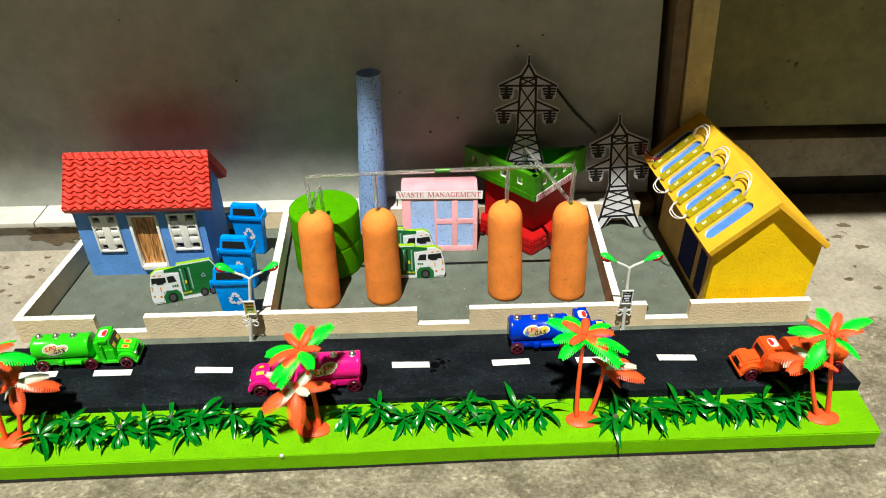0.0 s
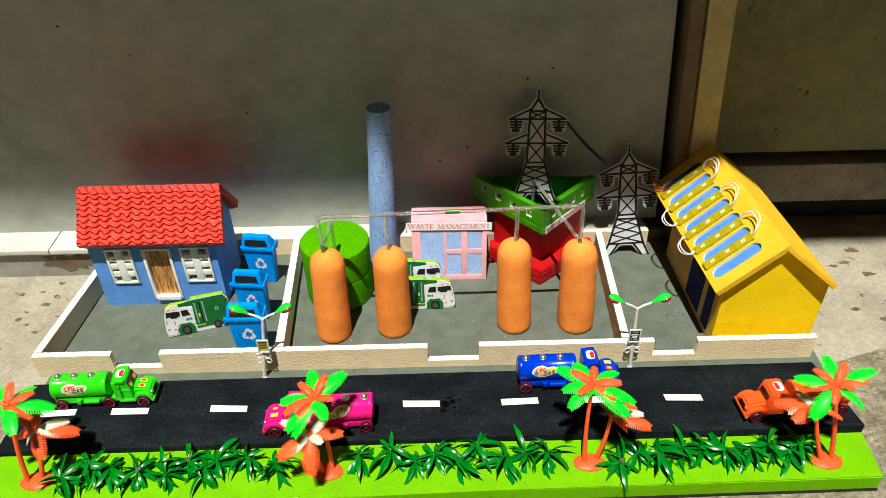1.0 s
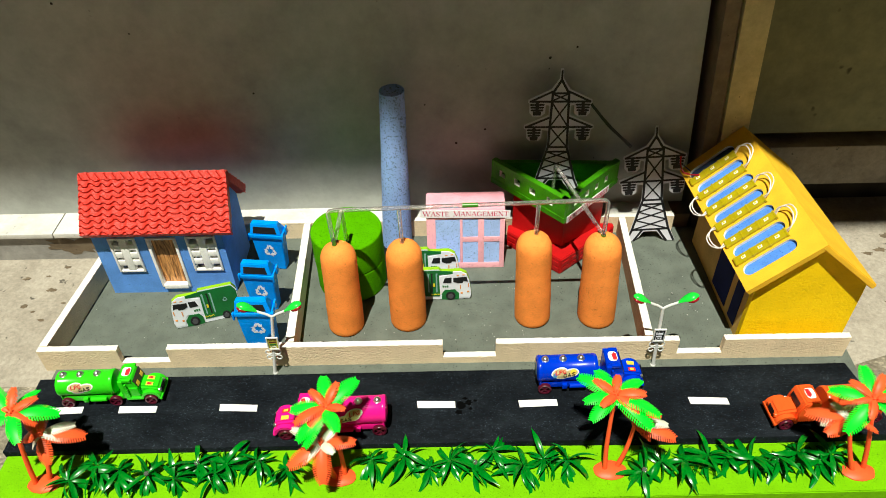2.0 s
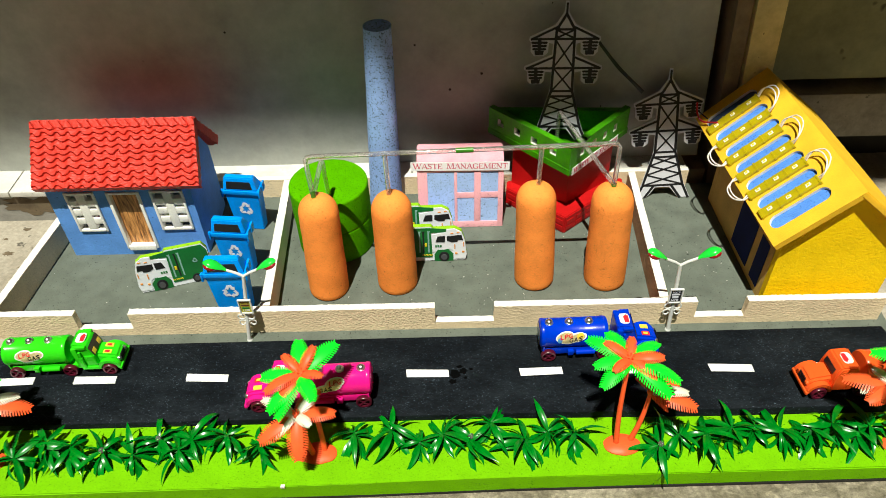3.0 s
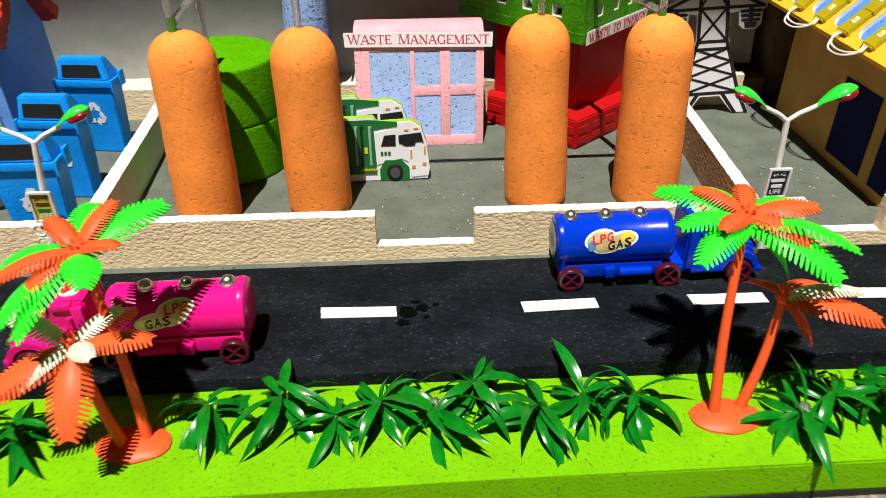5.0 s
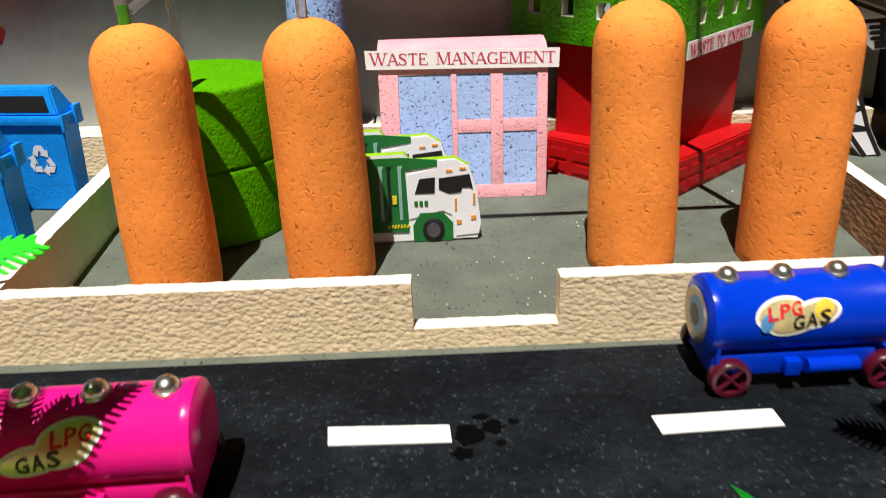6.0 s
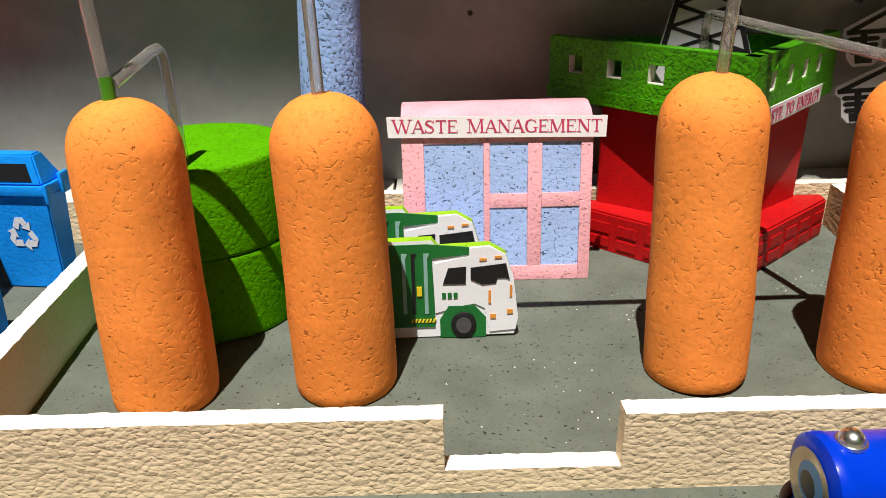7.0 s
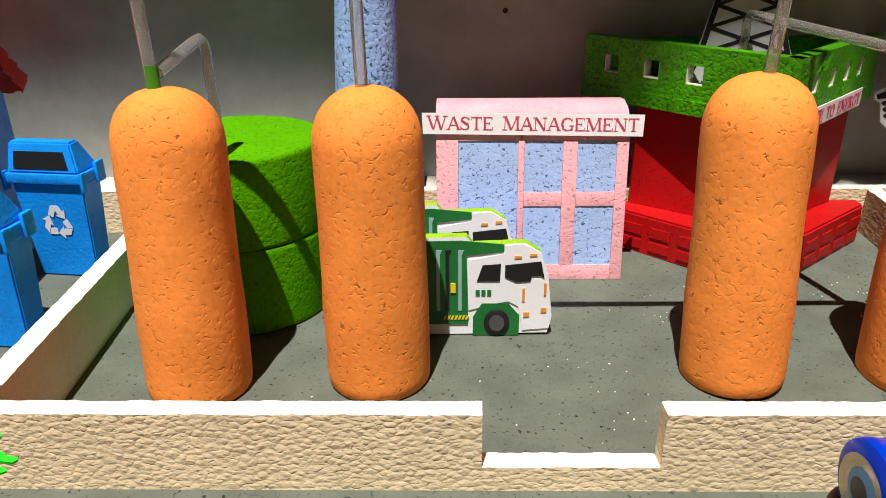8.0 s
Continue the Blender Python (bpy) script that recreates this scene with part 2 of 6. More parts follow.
M_PANE = bead_foam("blue_pane_foam", (0.40, 0.56, 0.95), cell=430, crack=0.18, broken=0.73, crack_tone=0.26, dome=0.35, fine=0.3, pits=0.56, pit_tone=0.24, relief=0.6, depth=0.0006)
M_BLUE = foam("blue_wall_foam", (0.13, 0.32, 0.80), bead=300, relief=0.5, pits=0.3, pit_tone=0.6)
M_ROOF = material("red_roof_paint", (0.54, 0.027, 0.015), 0.5, vary=0.22, scale=90, bump=0.75, bump_scale=420, bump_depth=0.0008, specular=0.35)
M_TRIM = foam("white_trim_foam", (0.90, 0.88, 0.85), bead=420, relief=0.4, pits=0.2, pit_tone=0.7)
M_WINDOWSHADE = material("pale_slate_shade", (0.40, 0.45, 0.56), 0.8)
M_DOOR = wood("door_wood", (0.80, 0.38, 0.12), (0.17, 0.055, 0.012))
M_BIN = foam("bin_blue_paint", (0.006, 0.275, 0.90), bead=420, relief=0.5, pits=0.3, pit_tone=1.4, rough=0.42, vary=0.18)
M_BLACK = material("black_print", (0.008, 0.008, 0.01), 0.5, vary=0.2)
M_PAPER = material("printed_white_paper", (0.84, 0.87, 0.95), 0.55, vary=0.04, bump=0.15)
M_PRINTCARD = material("grey_white_print_card", (0.62, 0.62, 0.68), 0.6, vary=0.05)
M_GLUE = material("dried_glue", (0.0011, 0.0012, 0.0015), 0.8, vary=0.3, specular=0.04)
M_CARD = material("white_card", (0.76, 0.78, 0.86), 0.6, vary=0.04)
M_TRUCKGREEN = material("print_dark_green", (0.010, 0.15, 0.03), 0.4, vary=0.25)
M_TRUCKTEAL = material("print_pale_teal", (0.25, 0.45, 0.42), 0.4)
M_LIMEEDGE = foam("lime_foam_edge", (0.27, 0.52, 0.01), bead=500, relief=0.9, pits=0.4)
M_AMBER = material("print_amber", (0.75, 0.30, 0.05), 0.5)
M_YELLOWP = material("print_yellow", (0.80, 0.62, 0.02), 0.5)
M_TYRE = material("print_tyre_black", (0.008, 0.008, 0.010), 0.5)
M_RIM = material("print_rim_grey", (0.07, 0.07, 0.08), 0.5)
M_SIGNTEXT = material("sign_ink_red", (0.55, 0.05, 0.13), 0.5)
M_SIGN = material("sign_paper", (0.88, 0.86, 0.90), 0.5, vary=0.04)
M_REDFOAM = bead_foam("red_foam", (0.46, 0.006, 0.008), cell=420, crack=0.12, broken=0.6, crack_tone=0.6, dome=0.3, fine=0.2, pits=0.15, pit_tone=0.7, relief=0.35, depth=0.0005, rough=0.45, gloss=0.25)
M_GREENFOAM = bead_foam("moss_green_foam", (0.055, 0.29, 0.001), cell=400, crack=0.20, broken=0.5, crack_tone=0.45, dome=0.7, fine=0.5, pits=0.3, pit_tone=0.45, relief=0.7, depth=0.0008, rough=0.42, vary=0.28, gloss=0.3)
M_YELLOW = bead_foam("yellow_foam", (0.98, 0.66, 0.008), cell=330, crack=0.14, broken=0.66, crack_tone=0.85, dome=0.7, fine=0.5, pits=0.10, pit_tone=0.8, relief=0.45, depth=0.0009, vary=0.06, groove=0.25)
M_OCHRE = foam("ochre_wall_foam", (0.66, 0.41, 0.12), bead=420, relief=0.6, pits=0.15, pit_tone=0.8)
M_BROWN = bead_foam("brown_textured_foam", (0.36, 0.215, 0.125), cell=320, stretch=(0.72, 0.72, 1.15), crack=0.1, broken=0.4, crack_tone=0.6, dome=0.8, fine=0.4, pits=0.2, pit_tone=0.5, relief=0.7, depth=0.001, vary=0.2)
M_YROOF = foam("yellow_roof_foam", (0.84, 0.49, 0.03), bead=600, relief=0.25, pits=0.08, pit_tone=0.8, vary=0.09)
M_NAVY = material("navy_paint", (0.002, 0.005, 0.085), 0.7, vary=0.3, specular=0.15)
M_SLOT = bead_foam("slot_blue_paint", (0.10, 0.27, 0.78), cell=420, crack=0.14, broken=0.7, crack_tone=0.5, dome=0.6, fine=0.6, pits=0.3, pit_tone=0.5, relief=0.6, depth=0.0007, vary=0.15)
M_LED = material("yellow_module_plastic", (0.44, 0.35, 0.006), 0.3, vary=0.15)
M_SLOTSHADE = material("slot_slate_shade", (0.03, 0.055, 0.12), 0.55, vary=0.3, scale=120, bump=0.3)
M_CHIP = material("led_chip", (0.80, 0.78, 0.68), 0.3)
M_WIRE = material("white_wire", (0.80, 0.75, 0.70), 0.4)
M_WIREBLACK = material("black_wire", (0.012, 0.012, 0.014), 0.4)
M_WIRERED = material("red_wire", (0.55, 0.01, 0.02), 0.35)
M_STRAW = clear_plastic("clear_straw_plastic")
M_SLEEVE = material("green_tape", (0.05, 0.22, 0.012), 0.3)
M_POLE = material("white_pole_plastic", (0.70, 0.71, 0.70), 0.35, vary=0.06)
M_LAMPGREEN = material("lamp_green_plastic", (0.03, 0.62, 0.05), 0.25)
M_LAMPRED = material("lamp_red_lens", (0.24, 0.008, 0.012), 0.2)
M_CHROME = material("chrome", (0.85, 0.85, 0.85), 0.28, 1.0, vary=0.02)
M_WHEEL = material("maroon_wheel_plastic", (0.075, 0.004, 0.016), 0.3)
M_PALMORANGE = material("palm_orange_plastic", (0.86, 0.105, 0.028), 0.42, vary=0.12, specular=0.2)
M_PALMGREEN = material("palm_neon_green_plastic", (0.03, 0.90, 0.03), 0.42, vary=0.15, specular=0.25)
M_PALMWHITE = material("palm_white_plastic", (0.72, 0.70, 0.58), 0.4)
M_LEAF = material("plastic_leaf_green", (0.003, 0.17, 0.009), 0.26, vary=0.45, scale=60, specular=0.5)
M_LEAFSTEM = material("plastic_stem_green", (0.012, 0.10, 0.02), 0.3)
M_DEW = clear_plastic("clear_bead")
M_STICKER = material("sticker_gold_foil", (0.80, 0.68, 0.36), 0.28, 0.45, vary=0.3, scale=150)
M_STKYELLOW = material("sticker_yellow", (0.78, 0.55, 0.06), 0.3, vary=0.3, scale=150)
M_FOIL = material("dull_gold_foil", (0.42, 0.38, 0.30), 0.22, 0.85, vary=0.3, scale=150)
M_STICKERW = material("sticker_white_border", (0.80, 0.80, 0.76), 0.3)
M_STKRED = material("sticker_red_ink", (0.62, 0.02, 0.03), 0.3)
M_STKBLACK = material("sticker_black_ink", (0.01, 0.01, 0.012), 0.3)
M_STKBLUE = material("sticker_blue_ink", (0.08, 0.28, 0.6), 0.3)
M_UNDERSHADE = material("under_board_black", (0.01, 0.01, 0.01), 0.6)


def toy(name, colour):
    return material(name, colour, 0.24, vary=0.08, scale=40, bump=0.15, bump_scale=260, specular=0.18, coat=0.08)


M_T_GREEN = toy("toy_green_plastic", (0.045, 0.60, 0.012))
M_T_BLUE = toy("toy_blue_plastic", (0.0003, 0.034, 0.54))
M_T_PINK = toy("toy_magenta_plastic", (0.78, 0.008, 0.235))
M_T_ORANGE = toy("toy_orange_plastic", (0.80, 0.10, 0.018))
M_CONCRETE = stained("concrete_ground", (0.38, 0.34, 0.28), (0.29, 0.255, 0.205), big=12, small=220, speck=0.7, bump=0.6, depth=0.0015, speck_scale=70, grain=(0.72, 1.28))
M_CONCRETE2 = stained("weathered_concrete", (0.300, 0.262, 0.198), (0.165, 0.142, 0.100), big=26, small=210, speck=-0.45, bump=1.0, depth=0.0020, low=0.40, high=0.60, speck_at=0.58, speck_scale=110, grain=(0.40, 1.55), stretch=(0.85, 1.1, 1))
M_SILL = stained("white_sill_tile", (0.66, 0.64, 0.60), (0.58, 0.56, 0.52), rough=0.4, big=8, speck=0.3)
M_STEP = stained("grey_step_paint", (0.33, 0.32, 0.30), (0.28, 0.27, 0.25), big=9, small=80, speck=0.4)
M_PEEL = stained("peeled_brown_patch", (0.17, 0.13, 0.085), (0.10, 0.075, 0.05), big=40, small=160)
M_DOORPANEL = stained("grey_door_paint", (0.405, 0.415, 0.385), (0.35, 0.358, 0.33), rough=0.32, big=4, small=25, speck=0.6, bump=0.06, depth=0.001, speck_scale=60, speck_at=0.76)
M_FRAME = stained("beige_frame_paint", (0.62, 0.52, 0.26), (0.50, 0.42, 0.21), rough=0.55, big=14, small=60, speck=0.6, bump=0.3)
M_FRAMEDARK = stained("brown_frame_paint", (0.23, 0.17, 0.11), (0.16, 0.12, 0.08), rough=0.6, big=14, small=60)
M_SHUTTER = stained("olive_grey_panel", (0.23, 0.23, 0.12), (0.17, 0.17, 0.09), rough=0.5, big=6, small=40, speck=0.7, bump=0.1, speck_scale=30)
M_RAIL = stained("weathered_grey_rail", (0.32, 0.29, 0.24), (0.20, 0.18, 0.15), big=12, small=120, speck=0.6, bump=0.6)
# for dirt spots and the joint; also holds the panel gap's shade as colour
M_GAP = stained("dark_dirt_and_gap_shade", (0.045, 0.04, 0.033), (0.025, 0.022, 0.018), big=20)


# ---- mesh helpers ----
def box(bm, x0, x1, y0, y1, z0, z1, bevel=0.0, mi=0):
    g = bmesh.ops.create_cube(bm, size=1)
    vs = g["verts"]
    bmesh.ops.scale(bm, vec=(x1 - x0, y1 - y0, z1 - z0), verts=vs)
    bmesh.ops.translate(bm, vec=((x0 + x1) / 2, (y0 + y1) / 2, (z0 + z1) / 2), verts=vs)
    fs = {f for v in vs for f in v.link_faces}
    for f in fs:
        f.material_index = mi
    if bevel:
        es = list({e for v in vs for e in v.link_edges})
        bmesh.ops.bevel(bm, geom=es, offset=bevel, segments=2, affect="EDGES", profile=0.6)
    return vs


def lathe(bm, profile, cx=0.0, cy=0.0, n=32, mi=0, axis="z", smooth=True):
    """profile: (radius, height) from bottom to top; closed where the radius is 0."""
    rings = []
    for r, h in profile:
        ring = []
        for i in range(n if r > 1e-6 else 1):
            a = 2 * math.pi * i / n
            p = (r * math.cos(a), r * math.sin(a), h)
            if axis == "x":
                p = (h, p[0], p[1])
            elif axis == "y":
                p = (p[0], h, p[1])
            ring.append(bm.verts.new((p[0] + cx, p[1] + cy, p[2])))
        rings.append(ring)
    for a, b in zip(rings, rings[1:]):
        m = max(len(a), len(b))
        if m == 1:
            continue
        for i in range(m):
            q = [a[i % len(a)], a[(i + 1) % len(a)], b[(i + 1) % len(b)], b[i % len(b)]]
            q = list(dict.fromkeys(q))
            f = bm.faces.new(q)
            f.material_index, f.smooth = mi, smooth
    for ring in (rings[0], rings[-1]):
        if len(ring) > 1:
            f = bm.faces.new(ring)
            f.material_index = mi


def tube(bm, path, r, n=8, mi=0, taper=None, closed_ends=True):
    path = [Vector(p) for p in path]
    rings, side = [], None
    for i, p in enumerate(path):
        d = (path[min(i + 1, len(path) - 1)] - path[max(i - 1, 0)]).normalized()
        if side is None:
            side = d.orthogonal().normalized()
        side = (side - d * side.dot(d)).normalized()
        up = d.cross(side)
        k = r if taper is None else r * taper[i]
        rings.append([bm.verts.new(p + k * (math.cos(2 * math.pi * j / n) * side + math.sin(2 * math.pi * j / n) * up)) for j in range(n)])
    for a, b in zip(rings, rings[1:]):
        for j in range(n):
            f = bm.faces.new((a[j], a[(j + 1) % n], b[(j + 1) % n], b[j]))
            f.smooth, f.material_index = True, mi
    if closed_ends:
        for ring in (rings[0], rings[-1]):
            bm.faces.new(ring).material_index = mi


def prism(bm, pts, a, b, plane="xz", mi=0, mi_side=None):
    """A polygon extruded from a to b along the axis that the plane leaves out."""
    def put(u, v, w):
        return {"xz": (u, w, v), "xy": (u, v, w), "yz": (w, u, v)}[plane]
    lo = [bm.verts.new(put(u, v, a)) for u, v in pts]
    hi = [bm.verts.new(put(u, v, b)) for u, v in pts]
    f1, f2 = bm.faces.new(lo), bm.faces.new(list(reversed(hi)))
    f1.material_index = f2.material_index = mi
    for i in range(len(pts)):
        j = (i + 1) % len(pts)
        bm.faces.new((lo[i], hi[i], hi[j], lo[j])).material_index = mi if mi_side is None else mi_side
    return lo + hi


def curve_points(pts, steps=6):
    """A smooth line through the points."""
    pts = [Vector(p) for p in pts]
    out = []
    for i in range(len(pts) - 1):
        p0, p1, p2, p3 = pts[max(i - 1, 0)], pts[i], pts[i + 1], pts[min(i + 2, len(pts) - 1)]
        for k in range(steps):
            t = k / steps
            out.append(0.5 * (2 * p1 + (p2 - p0) * t + (2 * p0 - 5 * p1 + 4 * p2 - p3) * t * t + (3 * p1 - p0 - 3 * p2 + p3) * t**3))
    out.append(pts[-1])
    return out


def mesh_of(name, bm, mats, sharp=40):
    bmesh.ops.recalc_face_normals(bm, faces=bm.faces)
    me = bpy.data.meshes.new(name)
    bm.to_mesh(me)
    bm.free()
    for m in mats if isinstance(mats, (list, tuple)) else (mats,):
        me.materials.append(m)
    me.set_sharp_from_angle(angle=radians(sharp))
    return me


def part(name, bm, mats, parent, label=""):
    ob = new(name, mesh_of(name, bm, mats))
    ob.parent = parent
    if label:
        ob["label"] = label
    return ob


def thing(name, m, label, category, group="", kind=""):
    ob = new(name)
    ob.empty_display_size = 0.02
    ob.matrix_basis = m
    return tagged(ob, label, category, group, kind)


def solid(name, bm, mats, label, category, kind="", group="", m=None):
    ob = new(name, mesh_of(name, bm, mats))
    if m is not None:
        ob.matrix_basis = m
    return tagged(ob, label, category, group, kind)


def text_mesh(words, size, mat, parent, m, depth=0.0002, bold=0.0, name="lettering", width=None):
    cu = bpy.data.curves.new("letters", "FONT")
    cu.body, cu.size, cu.extrude, cu.offset = words, size, depth, bold
    cu.align_x, cu.align_y = "CENTER", "CENTER"
    cu.resolution_u = 2
    tmp = bpy.data.objects.new("letters", cu)
    me = bpy.data.meshes.new_from_object(tmp)
    bpy.data.objects.remove(tmp)
    if width:
        xs = [v.co.x for v in me.vertices]
        k = width / (max(xs) - min(xs))
        for v in me.vertices:
            v.co.x *= k
    me.materials.clear()
    me.materials.append(mat)
    ob = new(name, me)
    ob.parent = parent
    ob.matrix_basis = m
    return ob


GLYPHS = {
    "A": (0.88, [(0.08, 0, 0.43, 1, 0.07), (0.46, 1, 0.80, 0, 0.16), (0.20, 0.35, 0.66, 0.35, 0.06)], [(0.08, 0), (0.80, 0)]),
    "W": (1.30, [(0.10, 1, 0.40, 0, 0.16), (0.42, 0, 0.67, 1, 0.07), (0.63, 1, 0.90, 0, 0.16), (0.92, 0, 1.20, 1, 0.07)], [(0.10, 1), (0.65, 1), (1.20, 1)]),
    "T": (0.80, [(0.40, 0, 0.40, 1, 0.16), (0.05, 0.97, 0.75, 0.97, 0.07), (0.06, 0.99, 0.06, 0.78, 0.05), (0.74, 0.99, 0.74, 0.78, 0.05)], [(0.40, 0)]),
    "E": (0.78, [(0.18, 0, 0.18, 1, 0.16), (0.08, 0.97, 0.68, 0.97, 0.06), (0.18, 0.52, 0.52, 0.52, 0.06), (0.08, 0.03, 0.72, 0.03, 0.06), (0.68, 0.99, 0.68, 0.78, 0.05), (0.72, 0.01, 0.72, 0.24, 0.05), (0.52, 0.40, 0.52, 0.64, 0.05)], []),
    "M": (1.15, [(0.15, 0, 0.18, 1, 0.07), (0.20, 1, 0.56, 0.03, 0.16), (0.58, 0.03, 0.94, 1, 0.07), (0.96, 1, 0.99, 0, 0.16)], [(0.15, 0), (0.99, 0), (0.16, 1), (0.97, 1)]),
    "N": (1.00, [(0.17, 0, 0.17, 1, 0.07), (0.19, 1, 0.80, 0.02, 0.16), (0.82, 0, 0.82, 1, 0.07)], [(0.17, 0), (0.17, 1), (0.82, 1)]),
    "S": (0.76, [(0.64, 0.80, 0.50, 0.95, 0.07), (0.50, 0.95, 0.32, 0.98, 0.07), (0.32, 0.98, 0.14, 0.88, 0.10), (0.14, 0.88, 0.13, 0.70, 0.13), (0.13, 0.70, 0.56, 0.40, 0.17), (0.56, 0.40, 0.62, 0.22, 0.13), (0.62, 0.22, 0.52, 0.06, 0.10), (0.52, 0.06, 0.32, 0.02, 0.07), (0.32, 0.02, 0.12, 0.10, 0.07), (0.12, 0.10, 0.06, 0.26, 0.06), (0.64, 0.74, 0.64, 0.99, 0.05), (0.07, 0.02, 0.07, 0.28, 0.05)], []),
    "G": (0.96, [(0.80, 0.80, 0.66, 0.95, 0.07), (0.66, 0.95, 0.44, 0.98, 0.07), (0.44, 0.98, 0.22, 0.86, 0.11), (0.22, 0.86, 0.13, 0.50, 0.17), (0.13, 0.50, 0.22, 0.14, 0.17), (0.22, 0.14, 0.45, 0.02, 0.10), (0.45, 0.02, 0.68, 0.05, 0.07), (0.68, 0.05, 0.80, 0.16, 0.08), (0.80, 0.04, 0.80, 0.42, 0.15), (0.81, 0.74, 0.81, 0.99, 0.05)], [(0.80, 0.42)]),
    "O": (0.98, [(0.49, 0.98, 0.20, 0.82, 0.10), (0.20, 0.82, 0.12, 0.50, 0.16), (0.12, 0.50, 0.20, 0.18, 0.16), (0.20, 0.18, 0.49, 0.02, 0.10), (0.49, 0.02, 0.78, 0.18, 0.10), (0.78, 0.18, 0.86, 0.50, 0.16), (0.86, 0.50, 0.78, 0.82, 0.16), (0.78, 0.82, 0.49, 0.98, 0.10)], []),
    "R": (0.90, [(0.18, 0, 0.18, 1, 0.16), (0.08, 0.97, 0.46, 0.97, 0.06), (0.46, 0.97, 0.62, 0.84, 0.10), (0.62, 0.84, 0.62, 0.66, 0.14), (0.62, 0.66, 0.46, 0.53, 0.10), (0.46, 0.53, 0.18, 0.50, 0.06), (0.42, 0.52, 0.76, 0, 0.16)], [(0.18, 0), (0.80, 0)]),
    "Y": (0.88, [(0.12, 1, 0.42, 0.48, 0.16), (0.76, 1, 0.45, 0.48, 0.07), (0.43, 0.50, 0.43, 0, 0.16)], [(0.12, 1), (0.76, 1), (0.43, 0)]),
}  # width, strokes as x, z to x, z with a thickness, feet


def serif_words(words, x0, x1, z, high, slope, y, mat, parent, m=None, first=1.0):
    """Roman capitals with thick and thin strokes and small feet, on one line from x0 to x1; initials may be taller."""
    sizes = [first if i == 0 or words[i - 1] == " " else 1.0 for i in range(len(words))]
    total = sum((0.62 if c == " " else GLYPHS[c][0] * k) for c, k in zip(words, sizes))
    unit = (x1 - x0) / total
    bm = bmesh.new()
    at = x0
    level = 0
    for c, k in zip(words, sizes):
        if c == " ":
            at += 0.62 * unit
            continue
        wide, strokes, feet = GLYPHS[c]
        marks = list(strokes) + [(fx - 0.15, 0.025 if fz < 0.2 else fz - 0.025, fx + 0.15, 0.025 if fz < 0.2 else fz - 0.025, 0.05) for fx, fz in feet]
        for xa, za, xb, zb, w in marks:
            level += 1
            a, b = Vector((at + xa * k * unit, za * k * high)), Vector((at + xb * k * unit, zb * k * high))
            n = (b - a).normalized()
            n = Vector((-n.y, n.x)) * (w * high * 0.5)
            pts = [a - n, b - n, b + n, a + n]
            prism(bm, [(p.x, p.y + z + slope * p.x) for p in pts], y - 0.0002 - 0.000002 * (level % 9), y, "xz")
        at += wide * k * unit
    ob = part("lettering", bm, mat, parent)
    if m is not None:
        ob.matrix_basis = m
    return ob


FACE = Matrix.Rotation(radians(90), 4, "X")  # letters that face -y


# ---- the place: ground, step, wall, frame ----
Z0, ZR = 0.018, 0.026  # top of the lawn strip, top of the road


def zf(y):
    """Top of the slightly tilted yard board."""
    return 0.0148 + (y - 0.87) * 0.021


bm = bmesh.new()
prism(bm, [(-60, -60), (60, -60), (60, 60), (-60, 60)], -0.2, -0.0064, "xy")
ground = solid("ground", bm, M_CONCRETE, "light brown concrete yard floor with dark spots and stains", "ground", "structure")
random.seed(14)
for cx, cy, r0 in ((0.601, 1.094, 0.011), (0.577, 1.065, 0.009), (0.557, 1.058, 0.007), (0.598, 1.038, 0.010), (0.620, 0.985, 0.008), (0.545, 0.965, 0.006), (0.575, 0.945, 0.007), (0.66, 1.05, 0.012), (-0.585, 0.985, 0.006), (-0.62, 0.94, 0.007), (-0.5611, 1.0155, 0.0065), (-0.5526, 0.9598, 0.0045), (-0.6032, 1.0378, 0.006), (-0.5558, 1.061, 0.005), (-0.5757, 1.042, 0.0035), (-0.5694, 0.9744, 0.003), (-0.535, 0.99, 0.003)):
    bm = bmesh.new()
    prism(bm, [(cx + r0 * (1 + random.uniform(-0.5, 0.35)) * math.cos(2 * math.pi * i / 18), cy + 0.55 * r0 * (1 + random.uniform(-0.5, 0.35)) * math.sin(2 * math.pi * i / 18)) for i in range(18)], -0.0075, -0.0060, "xy")
    part("stain", bm, M_PEEL, ground, "dark brown dried stain")

bm = bmesh.new()
prism(bm, [(-40, -40), (40, -40), (40, 2.2), (0.62, 0.915), (0.44, 0.858), (-0.3, 0.848), (-0.62, 0.852), (-40, 0.7)], -0.05, -0.0056, "xy")
solid("pavement", bm, M_CONCRETE2, "weathered grey concrete slab, rough and blotched, in front", "pavement", "structure")

WALL_Y = 1.118
bm = bmesh.new()
box(bm, -6, -0.4775, 1.078, 1.35, -0.02, 0.0365)
box(bm, -0.4774, 0.2870, 1.0935, 1.35, -0.02, 0.0365)
ob = solid("step", bm, M_STEP, "low grey painted concrete step under the door", "step", "structure")
bm = bmesh.new()
random.seed(5)
pts = []
for i in range(26):
    a = 2 * math.pi * i / 26
    r = 1 + random.uniform(-0.35, 0.25)
    pts.append((-0.545 + 0.040 * r * math.cos(a), 0.0185 + 0.0135 * r * math.sin(a)))
prism(bm, pts, 1.0774, 1.079, "xz")
part("peeled_patch", bm, M_PEEL, ob, "brown patch where the paint has peeled")
bm = bmesh.new()
